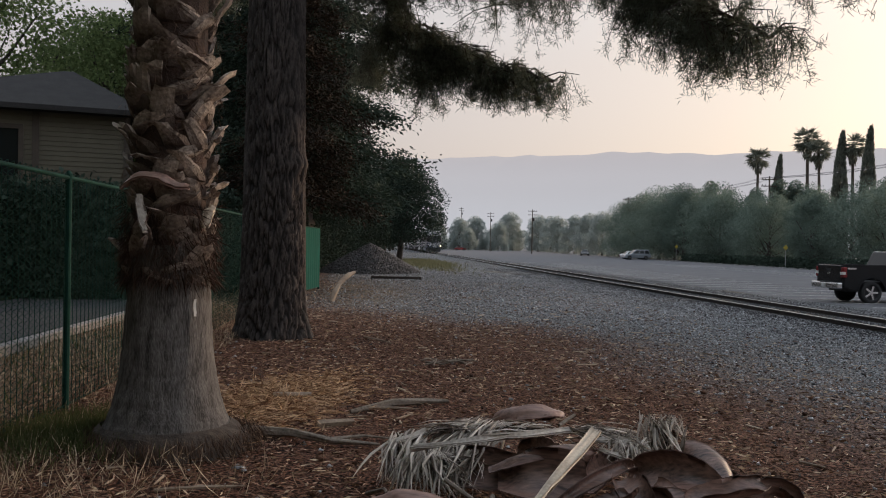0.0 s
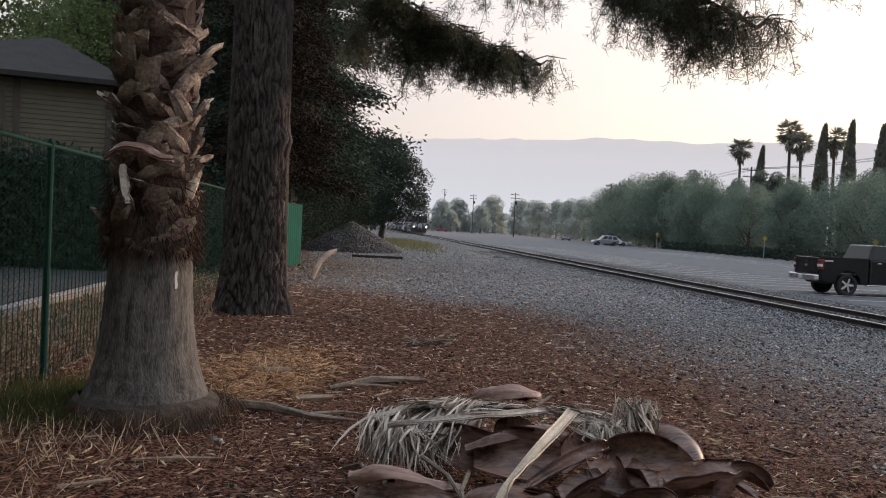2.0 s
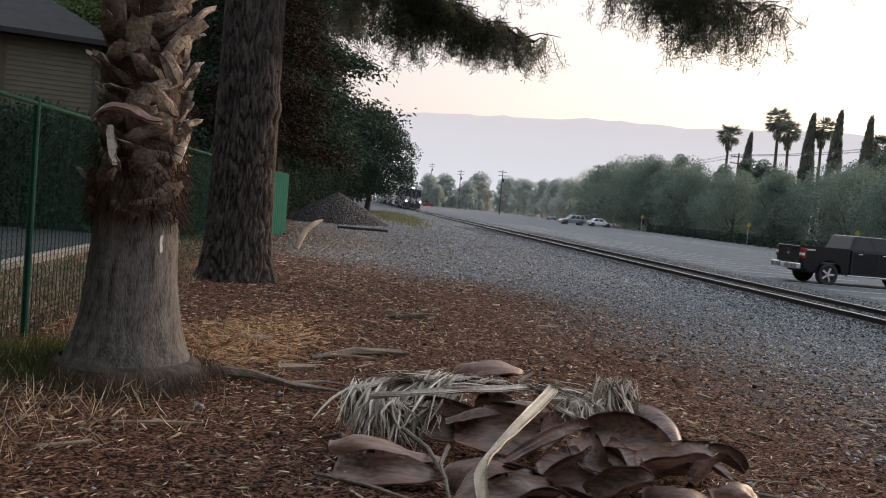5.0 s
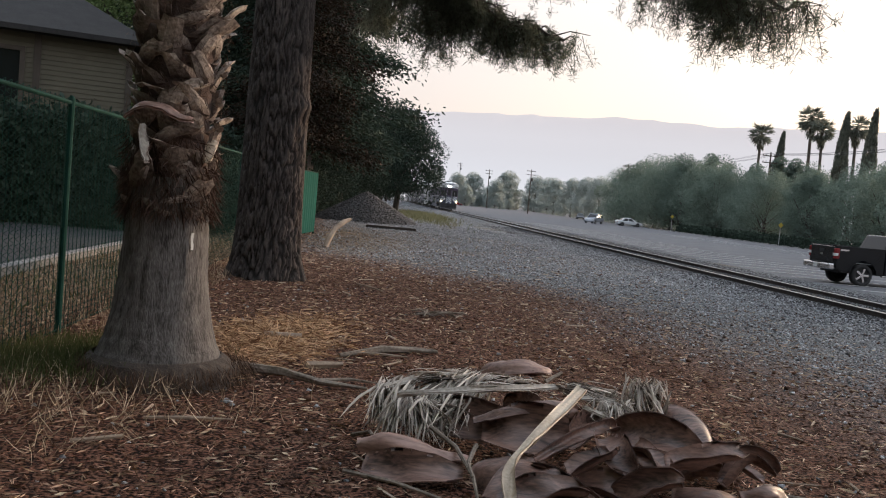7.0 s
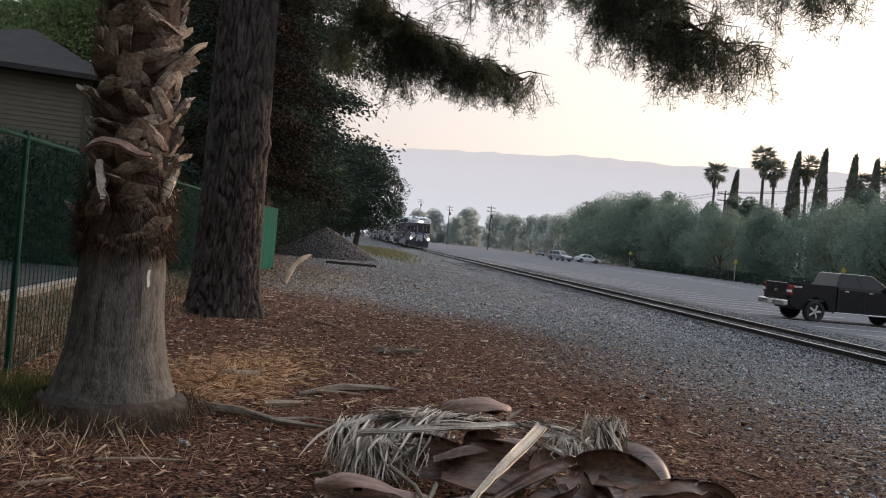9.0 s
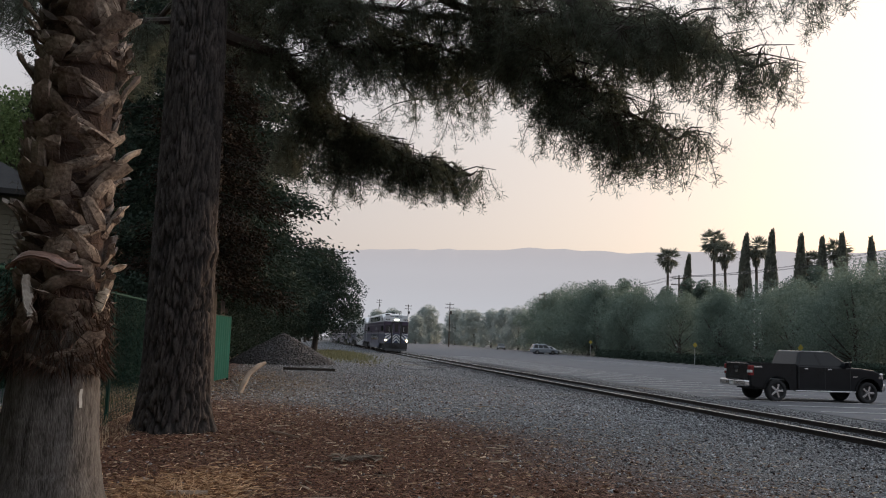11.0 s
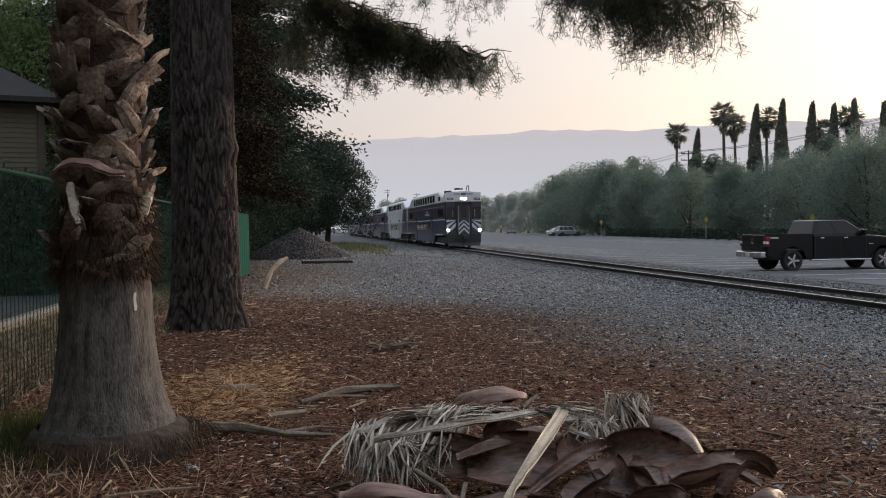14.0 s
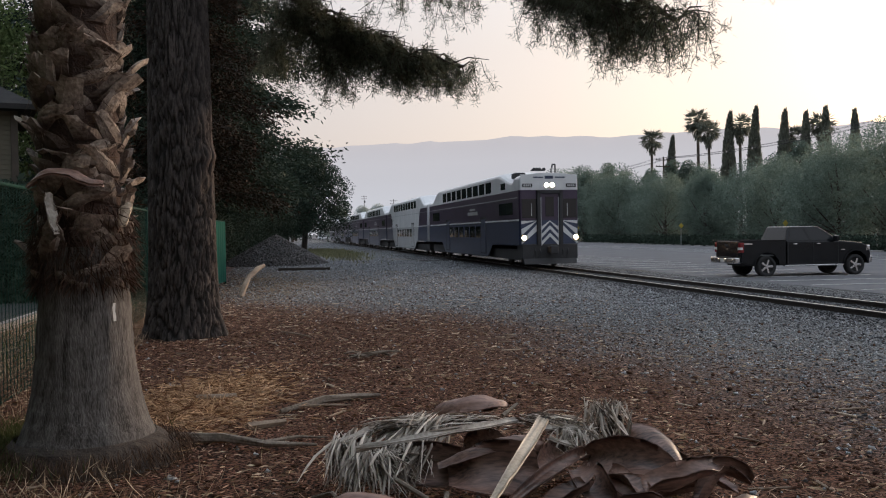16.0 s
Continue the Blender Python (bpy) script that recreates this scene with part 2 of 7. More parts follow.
M = {
    "asphalt": material("asphalt", (0.155, 0.155, 0.162), (0.10, 0.10, 0.106), 0.6, 0.85, 0.3, 90),
    "line_paint": material("line_paint", (0.6, 0.6, 0.58), (0.3, 0.3, 0.3), 6, 0.8, 0.1, 50),
    # Darker asphalt with the trees' shade put into its colour.
    "drive": material("drive", (0.062, 0.064, 0.066), (0.042, 0.043, 0.045), 0.8, 0.9, 0.3, 80),
    "concrete": material("concrete", (0.26, 0.255, 0.245), (0.17, 0.165, 0.16), 3, 0.9, 0.3, 40),
    "rail_side": material("rail_side", (0.045, 0.033, 0.027), (0.022, 0.017, 0.015), 5, 0.85, 0.3, 60),
    "rail_head": material("rail_head", (0.55, 0.54, 0.52), (0.42, 0.41, 0.40), 4, 0.28, 0.05, 90, metal=1.0),
    "tie": material("tie", (0.075, 0.058, 0.045), (0.035, 0.03, 0.026), 4, 0.95, 0.6, 40, vary=0.3, stretch=(1, 6, 6)),
    "stone": material("stone", (0.44, 0.46, 0.485), (0.06, 0.063, 0.067), 12, 0.95, 0.3, 60, island=0.75),
    "bark_crumb": material("bark_crumb", (0.13, 0.07, 0.045), (0.03, 0.016, 0.011), 9, 0.95, 0.3, 60, island=0.7),
    "heap_stone": material("heap_stone", (0.12, 0.113, 0.11), (0.05, 0.048, 0.048), 12, 0.95, 0.3, 60, island=0.5),
    "ballast": material("ballast", (0.10, 0.10, 0.105), (0.045, 0.045, 0.048), 12, 0.95, 0.3, 60, island=0.45),
    "yellow_grass": leaf_material("yellow_grass", (0.22, 0.21, 0.12), (0.12, 0.125, 0.065), 0.3),
    "bark": material("bark", (0.08, 0.065, 0.055), (0.028, 0.023, 0.02), 5, 0.95, 1.0, 26, stretch=(1, 1, 0.25)),
    "twig": material("twig", (0.06, 0.045, 0.035), (0.03, 0.024, 0.02), 9, 0.95, 0.4, 50),
    "palm_bark": material("palm_bark", (0.165, 0.15, 0.138), (0.032, 0.026, 0.023), 5, 0.95, 0.9, 26, stretch=(3.6, 3.6, 0.7)),
    "boot": material("boot", (0.54, 0.455, 0.38), (0.075, 0.054, 0.044), 5, 0.8, 1.0, 34, island=0.6, stretch=(1, 1, 1)),
    "boot_fibre": material("boot_fibre", (0.065, 0.036, 0.026), (0.02, 0.013, 0.011), 6, 0.95, 1.0, 50),
    "root": material("root", (0.07, 0.052, 0.040), (0.028, 0.022, 0.018), 14, 0.95, 1.0, 70),
    "fence_green": material("fence_green", (0.014, 0.058, 0.046), (0.008, 0.033, 0.026), 5, 0.75, 0.1, 60),
    "screen_green": material("screen_green", (0.010, 0.085, 0.066), (0.007, 0.06, 0.047), 1.5, 0.95, 0.2, 60),
    "siding": material("siding", (0.112, 0.10, 0.068), (0.088, 0.078, 0.053), 2, 0.8, 0.15, 50),
    "trim_brown": material("trim_brown", (0.075, 0.06, 0.045), (0.05, 0.04, 0.03), 4, 0.8, 0.15, 50),
    "shingle": material("shingle", (0.030, 0.028, 0.027), (0.017, 0.016, 0.016), 3, 0.95, 0.5, 24),
    "dark_glass": glass("dark_glass", (0.012, 0.014, 0.016)),
    "needle": leaf_material("needle", (0.16, 0.175, 0.13), (0.07, 0.082, 0.06), 0.4),
    "leaf_dark": leaf_material("leaf_dark", (0.048, 0.070, 0.052), (0.019, 0.030, 0.022), 0.18),
    "leaf_mid": leaf_material("leaf_mid", (0.16, 0.205, 0.17), (0.10, 0.135, 0.112), 0.55),
    "leaf_light": leaf_material("leaf_light", (0.20, 0.25, 0.10), (0.09, 0.13, 0.05), 0.45),
    # Lightened grey-green leaf colour with the distance haze painted in.
    "leaf_haze_green": leaf_material("leaf_haze_green", (0.22, 0.275, 0.225), (0.11, 0.145, 0.12), 0.55),
    "leaf_rust": leaf_material("leaf_rust", (0.036, 0.021, 0.014), (0.013, 0.014, 0.010), 0.08),
    # Leaves of the farthest trees, paled to paint in the distance haze.
    "leaf_haze_pale": leaf_material("leaf_haze_pale", (0.38, 0.42, 0.40), (0.28, 0.32, 0.30), 0.6),
    # Cypresses and far palms: haze put into a paler leaf colour.
    "leaf_far_haze": leaf_material("leaf_far_haze", (0.18, 0.19, 0.155), (0.12, 0.13, 0.105), 0.45),
    "frond": leaf_material("frond", (0.07, 0.085, 0.04), (0.03, 0.04, 0.02), 0.2),
    "grass": leaf_material("grass", (0.115, 0.125, 0.05), (0.045, 0.06, 0.022), 0.4),
    "fibre": leaf_material("fibre", (0.13, 0.085, 0.06), (0.03, 0.02, 0.015), 0.1),
    "skirt_fibre": leaf_material("skirt_fibre", (0.085, 0.048, 0.034), (0.022, 0.013, 0.010), 0.1),
    "straw": leaf_material("straw", (0.82, 0.68, 0.49), (0.12, 0.07, 0.04), 0.2, 0.3),
    "straw_gold": leaf_material("straw_gold", (0.74, 0.52, 0.32), (0.15, 0.075, 0.04), 0.2, 0.2),
    "duff": leaf_material("duff", (0.64, 0.44, 0.315), (0.075, 0.040, 0.028), 0.1, 0.45),
    "dry_frond": leaf_material("dry_frond", (0.78, 0.70, 0.61), (0.075, 0.055, 0.042), 0.1),
    "spathe": material("spathe", (0.26, 0.155, 0.12), (0.034, 0.019, 0.015), 3.0, 0.40, 0.16, 22, island=0.6, stretch=(0.5, 2.5, 2.5)),
    "spathe_pink": material("spathe_pink", (0.40, 0.25, 0.20), (0.14, 0.08, 0.06), 4.0, 0.45, 0.16, 20, stretch=(0.5, 2.5, 2.5)),
    "stalk": material("stalk", (0.68, 0.57, 0.44), (0.42, 0.33, 0.24), 4, 0.6, 0.3, 40),
    "wood_grey": material("wood_grey", (0.28, 0.235, 0.19), (0.10, 0.08, 0.062), 5, 0.9, 0.7, 40, stretch=(1, 1, 1)),
    "stalk_grey": material("stalk_grey", (0.55, 0.50, 0.44), (0.28, 0.245, 0.21), 5, 0.75, 0.4, 40),
    "wood_tan": material("wood_tan", (0.36, 0.285, 0.21), (0.18, 0.13, 0.095), 4, 0.85, 0.5, 40),
    "pole_wood": material("pole_wood", (0.085, 0.065, 0.05), (0.05, 0.04, 0.03), 3, 0.95, 0.4, 30),
    "wire": material("wire", (0.02, 0.02, 0.02), (0.015, 0.015, 0.015), 3, 0.6),
    "train_white": material("train_white", (0.66, 0.67, 0.68), (0.52, 0.53, 0.54), 0.9, 0.35, 0.03, 30),
    "train_purple": material("train_purple", (0.043, 0.028, 0.058), (0.032, 0.021, 0.044), 0.9, 0.35, 0.03, 30),
    "train_blue": material("train_blue", (0.032, 0.045, 0.09), (0.024, 0.034, 0.07), 0.9, 0.35, 0.03, 30),
    "train_silver": material("train_silver", (0.42, 0.43, 0.44), (0.32, 0.33, 0.34), 0.9, 0.4, 0.03, 30),
    "train_dark": material("train_dark", (0.03, 0.03, 0.032), (0.018, 0.018, 0.02), 3, 0.7, 0.3, 40),
    "headlight": glow("headlight", (1.0, 0.80, 0.52), 90.0),
    "ditch_light": glow("ditch_light", (1.0, 0.58, 0.24), 60.0),
    "truck_black": material("truck_black", (0.010, 0.011, 0.013), (0.007, 0.008, 0.009), 2, 0.18, 0.0, 40),
    "chrome": material("chrome", (0.6, 0.6, 0.61), (0.5, 0.5, 0.5), 5, 0.22, 0.0, 40, metal=1.0),
    "tyre": material("tyre", (0.022, 0.022, 0.023), (0.012, 0.012, 0.012), 8, 0.9, 0.3, 60),
    "red_lens": material("red_lens", (0.18, 0.012, 0.014), (0.11, 0.008, 0.009), 8, 0.2),
    "car_silver": material("car_silver", (0.30, 0.32, 0.35), (0.25, 0.27, 0.30), 2, 0.25, 0.0, 40, metal=0.5),
    "car_white": material("car_white", (0.62, 0.64, 0.66), (0.5, 0.52, 0.54), 2, 0.25, 0.0, 40),
    "car_dark": material("car_dark", (0.05, 0.055, 0.06), (0.03, 0.033, 0.036), 2, 0.25, 0.0, 40),
    "car_red": material("car_red", (0.25, 0.03, 0.03), (0.18, 0.02, 0.02), 2, 0.25, 0.0, 40),
    "sign_yellow": material("sign_yellow", (0.42, 0.34, 0.05), (0.34, 0.27, 0.04), 5, 0.6),
    "sign_white": material("sign_white", (0.6, 0.6, 0.58), (0.45, 0.45, 0.44), 3, 0.6),
}

M["truck_black"].node_tree.nodes["Principled BSDF"].inputs["Specular IOR Level"].default_value = 0.28
for key in ("screen_green", "fence_green", "asphalt", "drive", "stone", "ballast", "bark_crumb"):
    M[key].node_tree.nodes["Principled BSDF"].inputs["Specular IOR Level"].default_value = 0.1


# ---- mesh helpers ----
def link_mesh(name, verts, faces, mat, parent=None, label="", smooth_shade=False):
    me = bpy.data.meshes.new(name)
    me.from_pydata([tuple(v) for v in verts], [], [tuple(int(i) for i in f) for f in faces])
    me.materials.append(mat)
    if smooth_shade:
        me.polygons.foreach_set("use_smooth", [True] * len(me.polygons))
    ob = new(name, me)
    if parent:
        ob.parent = parent
    if label:
        ob["label"] = label
    return ob


def part(name, bm, mat, parent=None, label="", smooth_shade=False):
    me = bpy.data.meshes.new(name)
    bm.normal_update()
    bm.to_mesh(me)
    bm.free()
    me.materials.append(mat)
    if smooth_shade:
        me.polygons.foreach_set("use_smooth", [True] * len(me.polygons))
    ob = new(name, me)
    if parent:
        ob.parent = parent
    if label:
        ob["label"] = label
    return ob


def empty(name, m, label, category, group="", kind=""):
    ob = new(name)
    ob.matrix_world = m
    return tagged(ob, label, category, group, kind)


def box(bm, cx, cy, cz, sx, sy, sz, m=None, bevel=0.0):
    vs = []
    for dx in (-0.5, 0.5):
        for dy in (-0.5, 0.5):
            for dz in (-0.5, 0.5):
                v = Vector((cx + dx * sx, cy + dy * sy, cz + dz * sz))
                vs.append(bm.verts.new(m @ v if m else v))
    fs = [bm.faces.new([vs[i] for i in f]) for f in ((0, 1, 3, 2), (4, 6, 7, 5), (0, 4, 5, 1), (2, 3, 7, 6), (0, 2, 6, 4), (1, 5, 7, 3))]
    if bevel:
        es = list({e for f in fs for e in f.edges})
        bmesh.ops.bevel(bm, geom=es, offset=bevel, segments=2, affect="EDGES", profile=0.5)
    return vs


def one_box(name, c, size, mat, parent, bevel=0.0, label="", m=None):
    bm = bmesh.new()
    box(bm, *c, *size, m, bevel)
    return part(name, bm, mat, parent, label)


def tube(points, radii, sides=8, cap=True, ragged=0.0, rnd=None):
    """Verts and faces of a tube along points."""
    pts = [Vector(p) for p in points]
    if not isinstance(radii, (list, tuple)):
        radii = [radii] * len(pts)
    verts, faces = [], []
    ref = Vector((0.13, 0.31, 0.94)).normalized()
    for i, p in enumerate(pts):
        d = (pts[min(i + 1, len(pts) - 1)] - pts[max(i - 1, 0)]).normalized()
        u = d.cross(ref)
        if u.length < 0.2:
            u = d.cross(Vector((1, 0, 0)))
        u.normalize()
        v = d.cross(u)
        for k in range(sides):
            a = 2 * math.pi * k / sides
            r = radii[i] * (1 + (rnd.uniform(-ragged, ragged) if rnd else 0))
            verts.append(p + (u * math.cos(a) + v * math.sin(a)) * r)
    for i in range(len(pts) - 1):
        for k in range(sides):
            a, b = i * sides + k, i * sides + (k + 1) % sides
            faces.append((a, b, b + sides, a + sides))
    if cap:
        faces.append(tuple(range(sides))[::-1])
        faces.append(tuple(range((len(pts) - 1) * sides, len(pts) * sides)))
    return verts, faces


def join(*pieces):
    verts, faces = [], []
    for v, f in pieces:
        k = len(verts)
        verts.extend(v)
        faces.extend(tuple(i + k for i in q) for q in f)
    return verts, faces


def cyl(name, a, b, r, mat, parent, sides=12, label="", r2=None):
    v, f = tube([a, b], [r, r if r2 is None else r2], sides)
    return link_mesh(name, v, f, mat, parent, label)


def fast_mesh(name, verts, tris, mat, parent=None, label=""):
    """Triangles from numpy arrays."""
    me = bpy.data.meshes.new(name)
    verts, tris = np.asarray(verts, np.float32).reshape(-1, 3), np.asarray(tris, np.int32).reshape(-1, 3)
    me.vertices.add(len(verts))
    me.vertices.foreach_set("co", verts.ravel())
    me.loops.add(tris.size)
    me.loops.foreach_set("vertex_index", tris.ravel())
    me.polygons.add(len(tris))
    me.polygons.foreach_set("loop_start", np.arange(0, tris.size, 3, dtype=np.int32))
    me.update(calc_edges=True)
    me.materials.append(mat)
    ob = new(name, me)
    if parent:
        ob.parent = parent
    if label:
        ob["label"] = label
    return ob


def unit(a):
    return a / np.maximum(np.linalg.norm(a, axis=-1, keepdims=True), 1e-6)


def leaf_blades(rng, centres, along, length, width, bend=0.15):
    """Diamond leaves of two triangles at centres, pointing along."""
    k = len(centres)
    along = unit(along)
    side = unit(np.cross(along, unit(rng.normal(size=(k, 3)))))
    up = np.cross(side, along)
    ln = (length * rng.uniform(0.6, 1.3, k))[:, None]
    wd = (width * rng.uniform(0.6, 1.3, k))[:, None]
    a, b = centres, centres + along * ln - up * ln * bend
    mid = centres + along * ln * 0.5 - up * ln * bend * 0.25
    v = np.stack([a, mid + side * wd / 2, b, mid - side * wd / 2], 1).reshape(-1, 3)
    i = np.arange(k)[:, None] * 4
    return v, np.concatenate([i + [0, 1, 3], i + [1, 2, 3]], 0)


def rocks(rng, centres, sizes):
    """Angular stones: jittered octahedra."""
    k = len(centres)
    base = np.array([[1, 0, 0], [-1, 0, 0], [0, 1, 0], [0, -1, 0], [0, 0, 1], [0, 0, -1]], float)
    v = base[None] * rng.uniform(0.55, 1.15, (k, 6, 1)) + rng.uniform(-0.3, 0.3, (k, 6, 3))
    q = np.linalg.qr(rng.normal(size=(k, 3, 3)))[0]
    v = np.einsum("kij,kvj->kvi", q, v) * np.array([1, 1, 0.75]) * np.asarray(sizes)[:, None, None] / 2 + centres[:, None]
    t = np.array([[0, 2, 4], [2, 1, 4], [1, 3, 4], [3, 0, 4], [2, 0, 5], [1, 2, 5], [3, 1, 5], [0, 3, 5]])
    return v.reshape(-1, 3), (t[None] + np.arange(k)[:, None, None] * 6).reshape(-1, 3)


def sheet(spine, width, arch_up, tip=0.25, thick=0.005, ragged=0.1, seed=0, flip=0.0):
    """A curled leathery strip along spine: trough-shaped section, tapered and uneven edges, with thickness."""
    rnd = random.Random(seed)
    pts = [Vector(p) for p in spine]
    fine = []
    for i in range(len(pts) - 1):
        p0, p1, p2, p3 = pts[max(i - 1, 0)], pts[i], pts[i + 1], pts[min(i + 2, len(pts) - 1)]
        for k in range(5):
            u = k / 5
            fine.append(0.5 * ((2 * p1) + (p2 - p0) * u + (2 * p0 - 5 * p1 + 4 * p2 - p3) * u * u + (3 * p1 - p0 - 3 * p2 + p3) * u ** 3))
    fine.append(pts[-1])
    verts, m = [], len(fine)
    cols = 9
    for i, p in enumerate(fine):
        d = (fine[min(i + 1, m - 1)] - fine[max(i - 1, 0)]).normalized()
        side = d.cross(Vector((0, 0, 1)))
        if side.length < 0.1:
            side = Vector((1, 0, 0))
        side.normalize()
        up = side.cross(d)
        u = i / (m - 1)
        w = width * (tip + (1 - tip) * math.sin(math.pi * min(1, max(0, 0.12 + 0.82 * u))) ** 0.7)
        roll = flip + 0.5 * math.sin(u * 3 + seed)
        for c in range(cols):
            q = 2 * c / (cols - 1) - 1
            ang = q * arch_up
            r = w / max(0.3, abs(arch_up))
            a, b = math.sin(ang) * r, (1 - math.cos(ang)) * r * (1 if arch_up > 0 else -1)
            b += 0.03 * noise.noise(Vector((q * 1.6, u * 4, seed))) + 0.008 * noise.noise(Vector((q * 5, u * 12, seed)))
            a += rnd.uniform(-ragged, ragged) * w * 0.15 if c in (0, cols - 1) else 0
            verts.append(p + side * (a * math.cos(roll) - b * math.sin(roll)) + up * (b * math.cos(roll) + a * math.sin(roll)))
    faces = [(i * cols + c, i * cols + c + 1, (i + 1) * cols + c + 1, (i + 1) * cols + c) for i in range(m - 1) for c in range(cols - 1)]
    k = len(verts)
    nrm = Vector((0, 0, -thick))
    verts += [v + nrm for v in verts]
    faces += [tuple(q + k for q in f[::-1]) for f in faces]
    rim = [c for c in range(cols)] + [i * cols + cols - 1 for i in range(1, m)] + [(m - 1) * cols + c for c in range(cols - 2, -1, -1)] + [i * cols for i in range(m - 2, 0, -1)]
    faces += [(a, b, b + k, a + k) for a, b in zip(rim, rim[1:] + rim[:1])]
    return verts, faces


# ---- ground ----
FN, FH = -14.7, 2.33  # line and height of the fence


def ground_height(n, s):
    z = -0.16 * smooth(-7, -1.5, n) - 0.06 * smooth(3, 6, n)
    z += 0.03 * noise.noise(Vector((n * 0.35, s * 0.35, 0))) * (1 - smooth(-3, 0, n))
    z += 0.022 * noise.noise(Vector((n * 2.6, s * 2.6, 5))) * (1 - smooth(-3, 0, n))
    d2 = (n + 13.37) ** 2 + (s - 10.3) ** 2
    z += 0.03 * math.exp(-d2 / 0.8)
    return z


def gravel_amount(n, s):
    """0 on the needle litter under the trees, 1 on the ballast."""
    edge = -5.9 - 2.0 * smooth(10, 20, s) - 6.0 * smooth(19, 29, s)
    wob = 1.3 * noise.noise(Vector((n * 0.4, s * 0.25, 3))) + 0.5 * noise.noise(Vector((n * 1.7, s * 1.7, 8)))
    return smooth(-2.8, 3.0, n - edge + wob)


def build_ground():
    def lines(spans):
        out = []
        for a, b, step in spans:
            out += list(np.arange(a, b, step))
        return out + [spans[-1][1]]
    ns = [-3000, -800, -250, -100, -50, -32] + lines([(-24, -17, 1.0), (-17, -2, 0.16), (-2, 8, 0.5)]) + [14, 32, 60, 120, 300, 900, 3000]
    ss = [-2000, -500, -150, -60, -25, -10] + lines([(-4, 3, 0.6), (3, 22, 0.16), (22, 50, 0.5), (50, 120, 3)]) + [160, 220, 300, 450, 700, 1100, 1800, 3500]
    verts = [(n, s, ground_height(n, s)) for s in ss for n in ns]
    w = len(ns)
    faces = [(j * w + i, j * w + i + 1, (j + 1) * w + i + 1, (j + 1) * w + i) for j in range(len(ss) - 1) for i in range(w - 1)]
    m = bpy.data.materials.new("litter_and_gravel")
    m.use_nodes = True
    nt = m.node_tree
    b = nt.nodes["Principled BSDF"]
    b.inputs["Roughness"].default_value, b.inputs["Specular IOR Level"].default_value = 0.95, 0.1
    tc = nt.nodes.new("ShaderNodeTexCoord")

    def nz(scale, detail=5):
        n = nt.nodes.new("ShaderNodeTexNoise")
        n.inputs["Scale"].default_value, n.inputs["Detail"].default_value = scale, detail
        nt.links.new(tc.outputs["Object"], n.inputs["Vector"])
        return n.outputs["Fac"]

    def ramp(src, lo, hi, c1, c2):
        r = nt.nodes.new("ShaderNodeValToRGB")
        r.color_ramp.elements[0].position, r.color_ramp.elements[0].color = lo, (*c1, 1)
        r.color_ramp.elements[1].position, r.color_ramp.elements[1].color = hi, (*c2, 1)
        nt.links.new(src, r.inputs[0])
        return r.outputs[0]

    def mixc(fac, a, c):
        x = nt.nodes.new("ShaderNodeMix")
        x.data_type = "RGBA"
        nt.links.new(fac, x.inputs[0])
        nt.links.new(a, x.inputs[6])
        nt.links.new(c, x.inputs[7])
        return x.outputs[2]
    fine, mid = nz(38, 8), nz(6, 6)
    # The ramps' near-black ends put shade between litter and stones into the colour.
    duff = mixc(ramp(mid, 0.4, 0.62, (0, 0, 0), (1, 1, 1)), ramp(fine, 0.43, 0.62, (0.006, 0.003, 0.0025), (0.17, 0.080, 0.053)),
                ramp(fine, 0.43, 0.62, (0.012, 0.006, 0.004), (0.24, 0.13, 0.088)))
    grav = mixc(ramp(mid, 0.4, 0.62, (0, 0, 0), (1, 1, 1)), ramp(fine, 0.43, 0.62, (0.010, 0.011, 0.012), (0.27, 0.28, 0.29)),
                ramp(fine, 0.43, 0.62, (0.014, 0.0145, 0.015), (0.275, 0.277, 0.28)))
    att = nt.nodes.new("ShaderNodeAttribute")
    att.attribute_name = "gravel"
    col = mixc(att.outputs["Fac"], duff, grav)
    dry = nt.nodes.new("ShaderNodeAttribute")
    dry.attribute_name = "dry"
    col = mixc(dry.outputs["Fac"], col, ramp(fine, 0.3, 0.7, (0.06, 0.046, 0.033), (0.22, 0.165, 0.11)))
    nt.links.new(col, b.inputs["Base Color"])
    bp = nt.nodes.new("ShaderNodeBump")
    bp.inputs["Strength"].default_value, bp.inputs["Distance"].default_value = 0.9, 0.03
    nt.links.new(fine, bp.inputs["Height"])
    nt.links.new(bp.outputs[0], b.inputs["Normal"])
    ob = link_mesh("ground", verts, faces, m, smooth_shade=True)
    for key, fn in (("gravel", gravel_amount), ("dry", lambda n, s: 0.55 * smooth(0.15, 0.6, noise.noise(Vector((n * 0.5, s * 0.3, 12)))) * smooth(22, 30, s)
                                                + 0.95 * math.exp(-((n + 11.8) / 1.7) ** 2 - ((s - 35.0) / 8.0) ** 2) + 0.9 * smooth(-14.7, -15.8, n))):
        at = ob.data.attributes.new(key, "FLOAT", "POINT")
        at.data.foreach_set("value", [float(fn(v[0], v[1])) for v in verts])
    ob.matrix_world = TF
    return tagged(ob, "reddish pine needle litter running into grey gravel", "ground", kind="structure")


build_ground()

# ---- parking lot across the track ----
LOT0, LOT1 = 5.0, 32.0


def lot_edge(s):
    return LOT1 + 0.045 * (s - 60)


